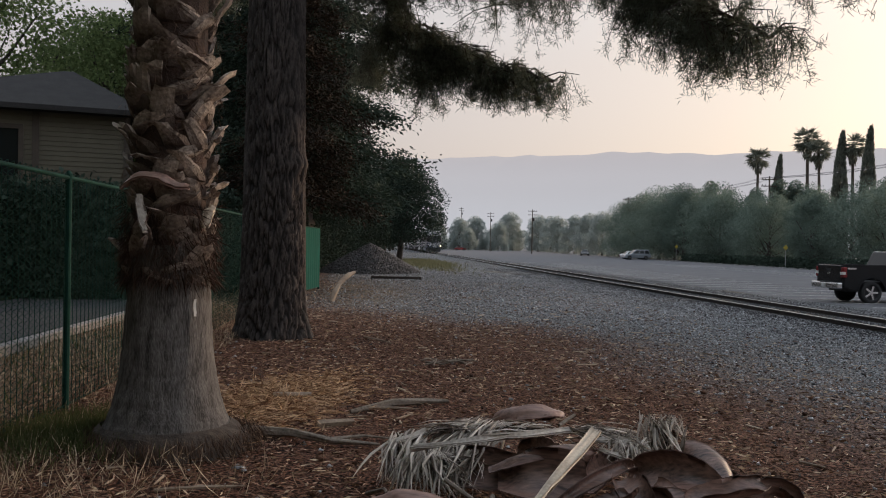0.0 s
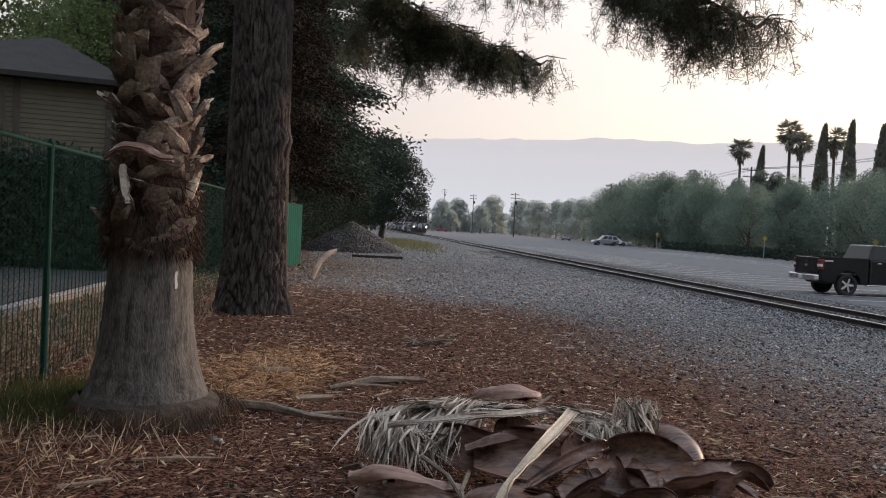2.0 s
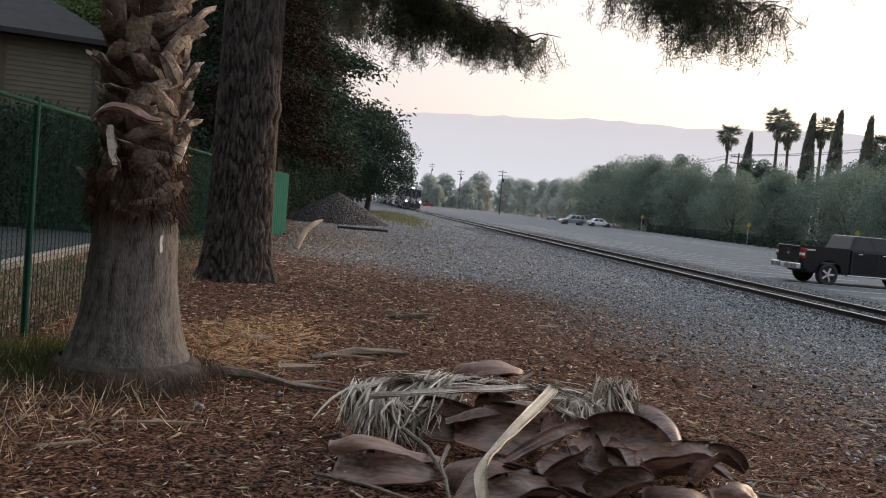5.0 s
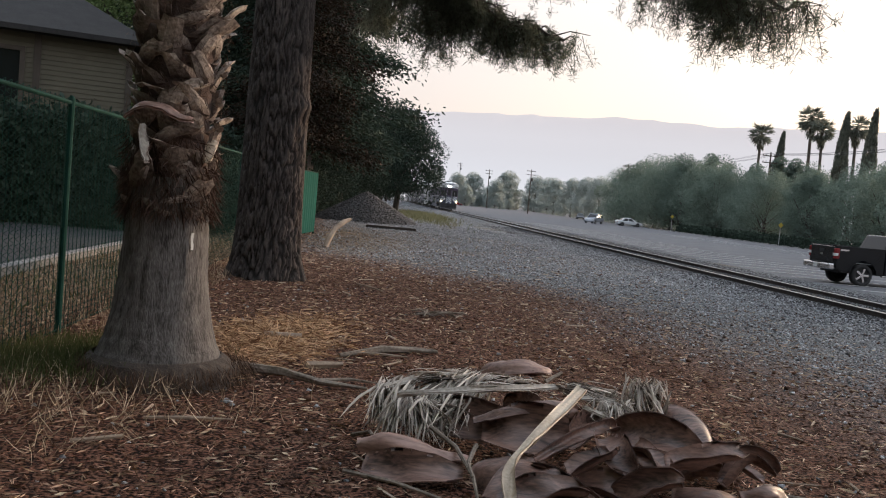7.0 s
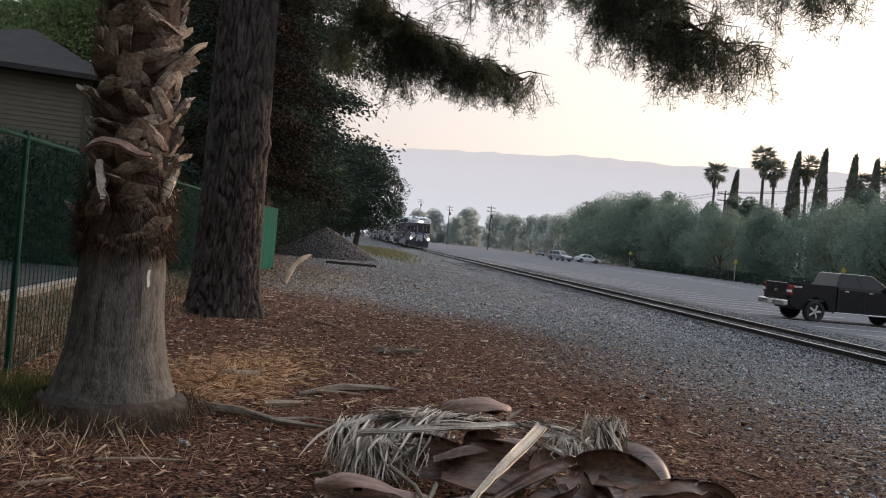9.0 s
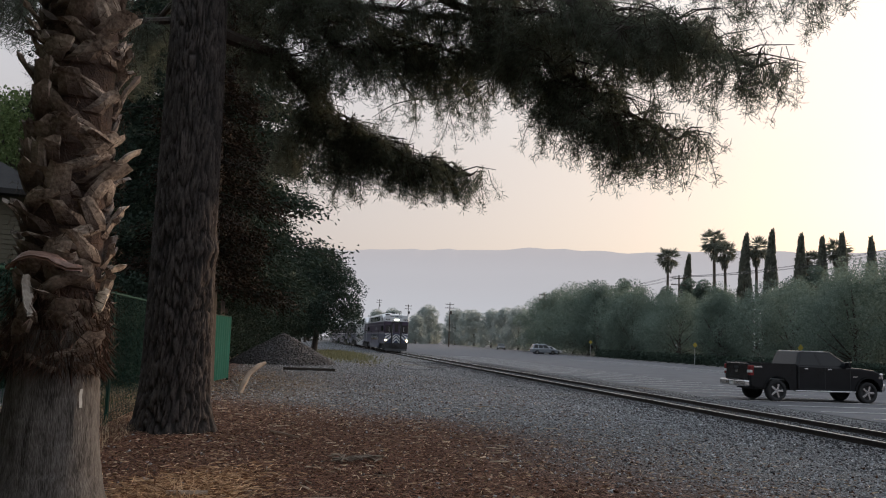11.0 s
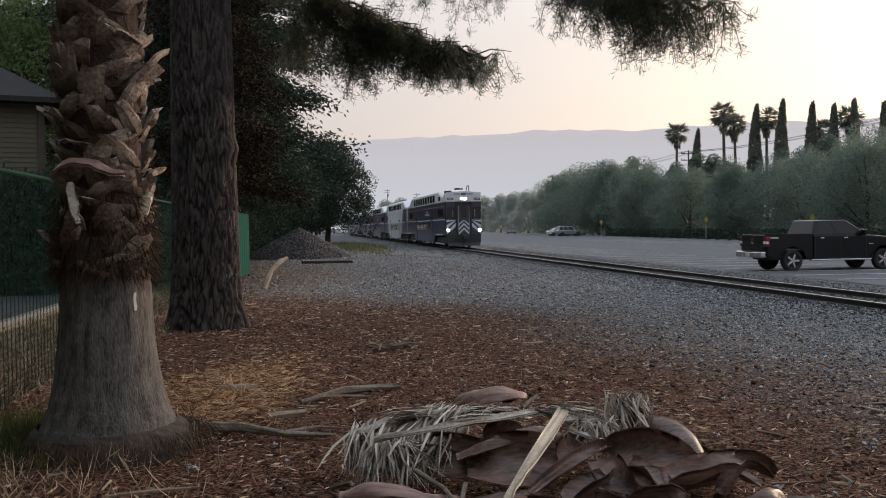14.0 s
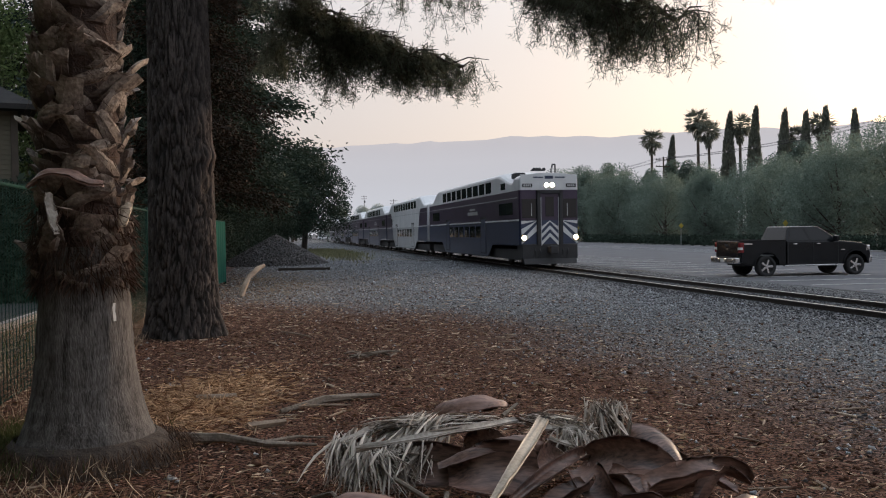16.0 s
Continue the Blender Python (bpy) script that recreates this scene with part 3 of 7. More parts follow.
def build_lot():
    bm = bmesh.new()
    ss = [-60 + 4 * i for i in range(125)]
    vs = []
    for s in ss:
        xs = [LOT0 + (lot_edge(s) - LOT0) * i / 24 for i in range(25)]
        xs[0] += 0.35 * noise.noise(Vector((s * 0.4, 1, 1)))
        vs.append([bm.verts.new((x, s, -0.19 + 0.02 * noise.noise(Vector((x * 0.2, s * 0.1, 2))))) for x in xs])
    for j in range(len(ss) - 1):
        for i in range(24):
            bm.faces.new((vs[j][i], vs[j][i + 1], vs[j + 1][i + 1], vs[j + 1][i]))
    lot = part("parking_lot", bm, M["asphalt"])
    lot.matrix_world = TF
    tagged(lot, "wide empty grey asphalt parking lot", "parking lot", kind="structure")
    for k in range(40):
        s = 6.0 + 2.53 * k
        for x in ((8.15,) if k < 12 else (8.15, 24.0)):
            bm = bmesh.new()
            box(bm, 0, 0, 0, 5.6, 0.12, 0.012)
            ob = part("stall_line", bm, M["line_paint"])
            ob.matrix_world = TF @ pose(x, s, -0.172, 0, 0, -4.6)
            tagged(ob, "faded white painted parking stall line", "road marking", "stall lines", "structure")
    for k in range(44):
        bm = bmesh.new()
        box(bm, 0, 0, 0.06, 0.22, 1.7, 0.13, None, 0.03)
        ob = part("wheel_stop", bm, M["concrete"])
        ob.matrix_world = TF @ pose(lot_edge(30 + 2.75 * k) - 0.8, 30 + 2.75 * k, -0.2, 0, 0, -2.6)
        tagged(ob, "pale concrete wheel stop at the lot edge", "wheel stop", "wheel stops")


build_lot()


# ---- railway track ----
RAIL_TOP, TRACK_N = -0.03, 1.05


def build_track():
    track = empty("railway_track", TF @ pose(TRACK_N, 0, 0), "single railway track with rusty polished rails on dark ties", "railway track", kind="structure")
    prof = [(-0.07, -0.17), (0.07, -0.17), (0.07, -0.155), (0.012, -0.135), (0.012, -0.045), (0.036, -0.035), (0.036, -0.004), (-0.036, -0.004), (-0.036, -0.035), (-0.012, -0.045), (-0.012, -0.135), (-0.07, -0.155)]
    for x in (-0.755, 0.755):
        verts = [(x + px, s, RAIL_TOP + pz) for s in (-80, 450) for px, pz in prof]
        k = len(prof)
        faces = [(i, (i + 1) % k, (i + 1) % k + k, i + k) for i in range(k)]
        rail = link_mesh("rail", verts, faces, M["rail_side"], track)
        link_mesh("rail_head", [(x + a, s, RAIL_TOP + z) for s in (-80, 450) for a, z in ((-0.034, -0.004), (-0.028, 0), (0.028, 0), (0.034, -0.004))],
                  [(0, 1, 5, 4), (1, 2, 6, 5), (2, 3, 7, 6)], M["rail_head"], rail, "bright polished running surface")
    bm = bmesh.new()
    box(bm, 0, 0, RAIL_TOP - 0.26, 2.6, 0.23, 0.18, None, 0.012)
    tie = part("tie", bm, M["tie"], track)
    tie.location.y = -3
    rnd = random.Random(4)
    for k in range(1, 280):
        o = new("tie", tie.data)
        o.parent = track
        o.location = (rnd.uniform(-0.04, 0.04), -3 + 0.54 * k, rnd.uniform(-0.012, 0.008))
        o.rotation_euler.z = rnd.uniform(-0.015, 0.015)
    bm = bmesh.new()
    for k in range(280, 560):
        box(bm, 0, -3 + 0.54 * k, RAIL_TOP - 0.26, 2.6, 0.23, 0.18)
    far = part("ties", bm, M["tie"], track)
    far["kind"] = "stuff"


build_track()


# ---- distance ----
def build_mountains():
    m = bpy.data.materials.new("haze_blue_mountain")
    m.use_nodes = True
    nt = m.node_tree
    b = nt.nodes["Principled BSDF"]
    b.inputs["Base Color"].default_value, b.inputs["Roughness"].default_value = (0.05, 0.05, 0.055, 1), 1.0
    # Haze is painted in: a pale gradient that glows by itself.
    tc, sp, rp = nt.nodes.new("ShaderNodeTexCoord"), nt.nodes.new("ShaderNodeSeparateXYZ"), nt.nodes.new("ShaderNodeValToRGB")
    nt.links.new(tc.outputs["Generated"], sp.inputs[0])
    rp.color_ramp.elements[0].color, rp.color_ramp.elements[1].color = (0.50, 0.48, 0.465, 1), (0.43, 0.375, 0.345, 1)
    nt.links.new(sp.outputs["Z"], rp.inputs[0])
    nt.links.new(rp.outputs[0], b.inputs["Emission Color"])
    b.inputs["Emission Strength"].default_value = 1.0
    verts, faces = [], []
    count = 260
    for k in range(count):
        az = radians(-75 + 150 * k / (count - 1))
        deg = math.degrees(az)
        d = 3300
        ridge = 0.100 + 0.006 * smooth(-11, 6, deg) - 0.07 * smooth(24, 52, deg)
        ridge += 0.0018 * abs(noise.noise(Vector((deg * 1.3, 7, 0)))) + 0.004 * noise.noise(Vector((deg * 0.16, 1, 0))) + 0.0028 * noise.noise(Vector((deg * 0.6, 2, 0))) + 0.0007 * noise.noise(Vector((deg * 2.5, 2, 0)))
        for r, z in ((d - 500, -10), (d - 250, ridge * d * 0.55), (d, ridge * d), (d + 300, -10)):
            verts.append((math.sin(az) * r, math.cos(az) * r, z))
        if k:
            a = 4 * (k - 1)
            faces += [(a + i, a + i + 1, a + i + 5, a + i + 4) for i in range(3)]
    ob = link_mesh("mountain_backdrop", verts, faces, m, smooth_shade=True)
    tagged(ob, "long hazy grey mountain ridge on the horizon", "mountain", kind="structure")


build_mountains()


# ---- trees ----
def leafy_tree(name, seed, height, width, leaf, leaves, bark="bark", trunk_h=0.25, size=0.3, clumps=34, airy=0.0, squash=1.0, category="tree", label=""):
    """Broadleaf tree: tapered trunk with limbs, and a crown of leaf clumps with gaps."""
    rng, rnd = np.random.default_rng(seed), random.Random(seed)
    root = empty(name, Matrix.Identity(4), label, category)
    base_r = height * 0.022 + 0.05
    trunk = tube([(0, 0, -0.3), (0.03 * height * rnd.uniform(-1, 1), 0, height * trunk_h), (0.05 * height * rnd.uniform(-1, 1), 0.03 * height * rnd.uniform(-1, 1), height * 0.62)],
                 [base_r * 1.25, base_r * 0.9, base_r * 0.3], 9)
    cents, pieces = [], [trunk]
    for k in range(clumps):
        u = (k + 0.5) / clumps
        z = height * (trunk_h * 0.8 + (0.97 - trunk_h * 0.8) * u)
        prof = math.sin(math.pi * min(1, 0.16 + 0.84 * u) ** 0.8) ** 0.6
        a = k * 2.39996 + rnd.uniform(-0.5, 0.5)
        r = width * 0.5 * prof * rnd.uniform(0.45, 1.0)
        c = Vector((math.cos(a) * r, math.sin(a) * r, z + rnd.uniform(-0.04, 0.04) * height))
        cents.append(c)
        if k % 2 == 0:
            s = Vector((0, 0, max(height * trunk_h * 0.8, c.z - r * 0.9 - 0.1 * height)))
            pieces.append(tube([s, s.lerp(c, 0.55) + Vector((0, 0, -0.02 * height)), c], [base_r * 0.38, base_r * 0.22, base_r * 0.08], 5, cap=False))
    link_mesh("trunk", *join(*pieces), M[bark], root)
    vs, ts, off = [], [], 0
    per = leaves // clumps
    for c in cents:
        rad = width * (rnd.uniform(0.06, 0.12) if airy else rnd.uniform(0.13, 0.24))
        kk = int(per * rnd.uniform(0.6, 1.4))
        d = unit(rng.normal(size=(kk, 3)))
        rr = rad * rng.uniform(0.25 if airy else 0.5, 1.08, (kk, 1)) ** 0.7
        p = np.array(c) + d * rr * [1, 1, 0.75 * squash]
        v, t = leaf_blades(rng, p, d + rng.normal(size=(kk, 3)) * 0.7 + [0, 0, -0.2], size, size * 0.55)
        vs.append(v)
        ts.append(t + off)
        off += len(v)
    fast_mesh("crown", np.concatenate(vs), np.concatenate(ts), M[leaf], root)
    return root


def conifer(name, seed, height, width, leaf, leaves, size=0.3, base=0.06, label="", category="tree"):
    """Conifer with drooping tiers of foliage."""
    rng, rnd = np.random.default_rng(seed), random.Random(seed)
    root = empty(name, Matrix.Identity(4), label, category)
    r0 = height * 0.018 + 0.1
    pieces = [tube([(0, 0, -0.3), (0, 0, height * 0.5), (0, 0, height * 0.97)], [r0, r0 * 0.6, 0.03], 9)]
    vs, ts, off = [], [], 0
    tiers = int(height * 3.4)
    for k in range(tiers):
        u = (k + 0.5) / tiers
        z = height * (base + (0.96 - base) * u)
        reach = width * 0.5 * (1 - u) ** 0.42 * rnd.uniform(0.65, 1.1) + 0.15
        a = k * 2.39996
        tip = Vector((math.cos(a) * reach, math.sin(a) * reach, z - reach * 0.28))
        pieces.append(tube([(0, 0, z), tip * 0.55 + Vector((0, 0, z * 0.45)), tip], [0.06, 0.035, 0.01], 4, cap=False))
        kk = int(leaves / tiers * (0.4 + 1.3 * (1 - u)))
        w = rng.uniform(0.12, 1.0, kk)
        p = np.array((0, 0, z)) + (np.array(tip) - [0, 0, z]) * w[:, None] + rng.normal(size=(kk, 3)) * [0.085 * reach + 0.05, 0.085 * reach + 0.05, 0.2]
        d = np.array((math.cos(a), math.sin(a), -0.5)) + rng.normal(size=(kk, 3)) * 0.6
        v, t = leaf_blades(rng, p, d, size, size * 0.4)
        vs.append(v)
        ts.append(t + off)
        off += len(v)
    link_mesh("trunk", *join(*pieces), M["bark"], root)
    fast_mesh("crown", np.concatenate(vs), np.concatenate(ts), M[leaf], root)
    return root


def cypress(seed, height):
    rng = np.random.default_rng(seed)
    root = empty("cypress_tree", Matrix.Identity(4), "tall narrow dark Italian cypress tree", "cypress tree", "row of cypresses")
    link_mesh("trunk", *tube([(0, 0, -0.3), (0, 0, height * 0.9)], [0.2, 0.03], 8), M["bark"], root)
    kk = 3600
    u = rng.uniform(0.02, 1, kk) ** 1.15
    rad = height * 0.058 * np.sin(np.pi * np.clip(0.12 + 0.88 * u, 0, 1)) ** 0.6 * (1.15 - 0.6 * u) * rng.uniform(0.7, 1.05, kk)
    a = rng.uniform(0, 2 * np.pi, kk)
    lean = 0.22 * height * 0.08 * np.maximum(0, u - 0.8) * 5
    p = np.stack([np.cos(a) * rad + lean, np.sin(a) * rad, u * height * 0.97], 1)
    v, t = leaf_blades(rng, p, np.stack([np.cos(a) * 0.25, np.sin(a) * 0.25, np.ones(kk)], 1), 0.75, 0.3)
    fast_mesh("crown", v, t, M["leaf_far_haze"], root)
    return root


def fan_crown(rng, top, radius, fronds, leaf_w=0.09):
    """Fan fronds of a palm: stalks with spread blades, hanging lower ones."""
    vs, ts, off = [], [], 0
    for k in range(fronds):
        el = rng.uniform(-0.95, 1.2)
        a = k * 2.39996 + rng.uniform(-0.2, 0.2)
        d = np.array([math.cos(a) * math.cos(el), math.sin(a) * math.cos(el), math.sin(el)])
        hub = np.array(top) + d * radius * rng.uniform(0.35, 0.5)
        side = unit(np.cross(d, [0.02, 0.03, 1.0]))
        spread = rng.uniform(-1.25, 1.25, 16)
        dirs = d[None] * np.cos(spread)[:, None] + side[None] * np.sin(spread)[:, None] + [0, 0, -0.15]
        v, t = leaf_blades(rng, np.repeat(hub[None], 16, 0), dirs, radius * 0.52, leaf_w * radius, 0.3)
        vs.append(v)
        ts.append(t + off)
        off += len(v)
        v2, t2 = leaf_blades(rng, np.array([top], float), d[None], radius * 0.5, 0.06 * radius, 0.0)
        vs.append(v2)
        ts.append(t2 + off)
        off += len(v2)
    return np.concatenate(vs), np.concatenate(ts)


def fan_palm(seed, height):
    rng = np.random.default_rng(seed)
    root = empty("fan_palm_tree", Matrix.Identity(4), "very tall slender fan palm with a shaggy crown", "palm tree", "tall palms behind the lot")
    link_mesh("trunk", *tube([(0, 0, -0.3), (0.1, 0, height * 0.4), (0.35, 0.1, height - 1.6)], [0.34, 0.24, 0.2], 9), M["pole_wood"], root)
    v, t = fan_crown(rng, (0.35, 0.1, height - 2.0), 2.4, 46, 0.065)
    fast_mesh("crown", v, t, M["leaf_far_haze"], root)
    kk = 260
    a = rng.uniform(0, 6.28, kk)
    z = rng.uniform(0, 1, kk)
    r = 0.28 + 0.45 * z
    p = np.stack([0.35 + np.cos(a) * r, 0.1 + np.sin(a) * r, height - 4.3 + 2.2 * z], 1)
    v, t = leaf_blades(rng, p, np.stack([np.cos(a) * 0.2, np.sin(a) * 0.2, -np.ones(kk)], 1), 0.9, 0.12)
    fast_mesh("dead_skirt", v, t, M["leaf_far_haze"], root)
    return root


def build_far_trees():
    # palms and cypresses: along the track, across it, height
    palms = [fan_palm(11, 20.0), fan_palm(12, 20.0)]
    for k, (s, n, h) in enumerate(((164, 60, 21.7), (144.1, 60, 22.9), (140.8, 60.5, 20.4), (131, 60.5, 20.1), (116.7, 60, 16.6), (110.1, 60.2, 17.5))):
        m = TF @ pose(n, s, -0.25, 0, 0, 70 * k) @ Matrix.Scale(h / 20, 4)
        if k < 2:
            palms[k].matrix_world = m
        else:
            copy_thing(palms[k % 2], TF @ pose(n, s, -0.25, 0, 0, 70 * k)).matrix_world = m
    cyp = cypress(21, 20.0)
    for k, (s, n, h) in enumerate(((130.2, 58, 20.4), (122.6, 58, 20.1), (114.9, 58, 18.6), (109.8, 58, 17.6), (105.4, 58, 17.6), (99.5, 58, 16.4))):
        copy_thing(cyp, TF @ pose(n, s, -0.25, 0, 0, 12 * k) @ Matrix.Scale(h / 20, 4))
    cyp.matrix_world = TF @ pose(58, 150.6, -0.25) @ Matrix.Scale(18.9 / 20, 4)
    lab = "hazy green shade tree beyond the parking lot"
    kinds = [leafy_tree("shade_tree", 31, 10, 11, "leaf_haze_green", 24000, size=0.23, clumps=46, trunk_h=0.16, label=lab),
             leafy_tree("shade_tree", 32, 10, 9, "leaf_mid", 24000, size=0.23, clumps=42, trunk_h=0.18, label=lab),
             leafy_tree("shade_tree", 33, 10, 10, "leaf_haze_green", 24000, size=0.23, clumps=44, trunk_h=0.1, label=lab)]
    pale = leafy_tree("shade_tree", 34, 10, 8, "leaf_haze_pale", 15000, size=0.34, clumps=34, trunk_h=0.15, label="haze-paled tree far down the lot")
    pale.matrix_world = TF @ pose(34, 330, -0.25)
    rows = [(33, 44, 8.2), (44, 41, 9.0), (55, 40, 10.8), (60, 43, 10.2), (66, 42, 9.8), (70, 41, 10.6), (77, 40, 9.6), (83, 43, 9.2), (89, 41, 8.8), (96, 42, 8.8), (103, 40, 8.4),
            (110, 44, 8.6), (117, 41, 8.8), (126, 43, 9.4), (134, 41, 10.2), (141, 43, 11.4), (149, 41, 12.0), (157, 42, 12.2), (166, 42, 12.2), (176, 42, 12.0), (187, 42, 11.6),
            (200, 44, 9.6), (216, 44, 9.8), (234, 45, 10.0), (255, 46, 10.2), (280, 46, 10.6), (310, 50, 11.5), (345, 52, 13), (380, 46, 15)]
    rows += [(75, 54, 10.5), (92, 56, 10.8), (112, 56, 11.2), (135, 56, 11.5), (48, 52, 11), (28, 52, 8), (18, 50, 7), (372, 30, 13), (360, 22, 12), (385, 14, 13)]
    for k, (s, n, h) in enumerate(rows):
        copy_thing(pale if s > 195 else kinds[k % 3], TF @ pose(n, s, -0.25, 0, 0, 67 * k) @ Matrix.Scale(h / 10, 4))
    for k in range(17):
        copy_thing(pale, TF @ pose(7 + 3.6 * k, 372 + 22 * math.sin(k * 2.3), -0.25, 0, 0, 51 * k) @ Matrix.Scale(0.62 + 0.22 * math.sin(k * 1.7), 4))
    for k, o in enumerate(kinds):
        o.matrix_world = TF @ pose(47 + 3 * k, 150 + 22 * k, -0.25, 0, 0, 40 * k)
    slim = leafy_tree("slender_tree", 45, 12, 4.6, "leaf_mid", 14000, size=0.24, clumps=30, trunk_h=0.2, label="slender dark tree among the tall palms")
    slim.matrix_world = TF @ pose(51, 144, -0.25)
    for k, (s, n, h) in enumerate(((130.4, 51, 12.2), (161, 50, 14.2), (126.5, 51, 11), (158, 52, 12.5), (140, 53, 13), (105, 54, 12.6))):
        copy_thing(slim, TF @ pose(n, s, -0.25, 0, 0, 80 * k) @ Matrix.Scale(h / 12, 4))
    d = leafy_tree("dense_tree", 41, 12.5, 8.6, "leaf_dark", 40000, size=0.27, clumps=70, trunk_h=0.06, label="large dense dark tree at the lot edge")
    d.matrix_world = TF @ pose(37, 48.5, -0.25)
    e = leafy_tree("airy_tree", 42, 13.0, 11.6, "leaf_dark", 30000, size=0.2, clumps=130, airy=1.0, trunk_h=0.24, label="tall airy tree with the low sun glowing through")
    e.matrix_world = TF @ pose(36, 36.4, -0.25)
    e = leafy_tree("airy_tree", 43, 10.5, 5.5, "leaf_dark", 9000, size=0.18, clumps=44, airy=1.0, trunk_h=0.3, label="thin open tree at the lot edge")
    e.matrix_world = TF @ pose(35, 41.0, -0.25)
    e = leafy_tree("round_bush", 44, 3.8, 8.0, "leaf_dark", 16000, size=0.25, clumps=44, trunk_h=0.06, label="broad dark bush under the airy tree")
    e.matrix_world = TF @ pose(37.5, 33, -0.25)
    # clipped hedge along the lot
    rng = np.random.default_rng(5)
    kk = 26000
    along = rng.uniform(0, 138, kk)
    p = np.stack([lot_edge(along) + rng.uniform(0.6, 2.0, kk), along, rng.uniform(-0.2, 0.95, kk)], 1)
    v, t = leaf_blades(rng, p, rng.normal(size=(kk, 3)), 0.28, 0.17)
    h = fast_mesh("hedge", v, t, M["leaf_dark"])
    h.matrix_world = TF
    tagged(h, "long low dark hedge at the parking lot edge", "hedge", kind="stuff")


build_far_trees()


def build_left_trees():
    lab = "big dark conifer beside the railway fence"
    a = conifer("dark_conifer", 51, 29, 10.4, "leaf_dark", 85000, size=0.2, base=0.15, label=lab)
    a.matrix_world = TF @ pose(-15.2, 36.5, 0)
    for k, (n, s, sc) in enumerate(((-15.8, 43, 0.95), (-15.6, 50.5, 0.9), (-16.0, 59, 0.8), (-18.5, 54, 1.0), (-19.5, 46, 1.0))):
        copy_thing(a, TF @ pose(n, s, 0, 0, 0, 80 * k + 30) @ Matrix.Scale(sc, 4))
    r = conifer("rusty_conifer", 54, 15, 4.6, "leaf_rust", 40000, size=0.14, base=0.22, label="browning conifer with rust-coloured dead sprays")
    r.matrix_world = TF @ pose(-14.3, 32.0, 0)
    b = leafy_tree("oak_tree", 52, 10.2, 8.6, "leaf_dark", 46000, size=0.22, clumps=80, trunk_h=0.3, label="rounded dark green tree beside the track")
    b.matrix_world = TF @ pose(-9.3, 95, 0)
    for k, (n, s, sc) in enumerate(((-17.5, 76, 0.9), (-14.8, 85, 0.95), (-13.0, 104, 0.95), (-13, 120, 1.0), (-12.4, 138, 1.0), (-12, 160, 1.0), (-10, 185, 1.0), (-8.5, 215, 1.0), (-7, 250, 1.1), (-7, 290, 1.2))):
        copy_thing(b, TF @ pose(n, s, 0, 0, 0, 75 * k) @ Matrix.Scale(sc, 4))
    u = leafy_tree("dark_bush", 55, 3.2, 5.0, "leaf_dark", 16000, size=0.14, clumps=34, trunk_h=0.08, label="dark bush growing under the conifers")
    u.matrix_world = TF @ pose(-17.2, 35, 0)
    for k, (n, s) in enumerate(((-17.4, 39.5), (-17.2, 44), (-17.3, 49), (-17.2, 55), (-16.6, 61), (-17.5, 68), (-17.8, 31), (-16.5, 82), (-15.5, 90), (-14.2, 100))):
        copy_thing(u, TF @ pose(n, s, 0, 0, 0, 60 * k))
    rng = np.random.default_rng(56)
    kk = 75000
    runs = [(-22.9, -21.7, 2, 29), (-26.5, -18.4, 27.6, 28.9), (-18.9, -17.6, 29, 46)]
    p = np.concatenate([np.stack([rng.uniform(n0, n1, kk // 3), rng.uniform(s0, s1, kk // 3), rng.uniform(0.0, 3.15, kk // 3) + 0.2 * rng.normal(size=kk // 3)], 1) for n0, n1, s0, s1 in runs])
    kk = len(p)
    v, t = leaf_blades(rng, p, rng.normal(size=(kk, 3)), 0.22, 0.14)
    hd = fast_mesh("garden_hedge", v, t, M["leaf_dark"])
    hd.matrix_world = TF
    tagged(hd, "tall dark hedge between driveway and house", "hedge", kind="stuff")
    lab = "sunlit green tree behind the tan house"
    c = leafy_tree("garden_tree", 53, 16, 13, "leaf_light", 30000, size=0.25, clumps=56, trunk_h=0.2, label=lab)
    c.matrix_world = TF @ pose(-31.5, 46.4, 0)
    for k, (n, s, sc) in enumerate(((-41, 40, 0.95), (-26, 52, 0.84), (-42, 26, 1.0), (-24, 44, 0.72), (-22, 62, 0.9), (-48, 34, 1.2), (-36, 34, 0.95))):
        copy_thing(c, TF @ pose(n, s, 0, 0, 0, 75 * k) @ Matrix.Scale(sc, 4))
    # added trees beside and behind the viewer, unseen, to block sky light
    g = conifer("dark_conifer", 57, 29, 10.4, "leaf_dark", 14000, size=0.5, base=0.09, label="added unseen conifer that blocks sky light")
    g.matrix_world = TF @ pose(-27, -10, 0)
    for k, (n, s, sc) in enumerate(((-24.5, -1, 0.9), (-21.5, -6, 1.0), (-16.5, -13, 1.0), (-10, -15, 0.95), (-22, 13, 0.7), (-14, -20, 1.1), (-24, -3, 1.0))):
        copy_thing(g, TF @ pose(n, s, 0, 0, 0, 50 * k) @ Matrix.Scale(sc, 4))
    # Unseen copies of the garden tree, added to shade the near side.
    for k, (n, s, sc) in enumerate(((-16, -7.5, 1.5), (-24, 4, 1.3), (-13, -15, 1.6))):
        copy_thing(c, TF @ pose(n, s, 0, 0, 0, 50 * k) @ Matrix.Scale(sc, 4))


build_left_trees()


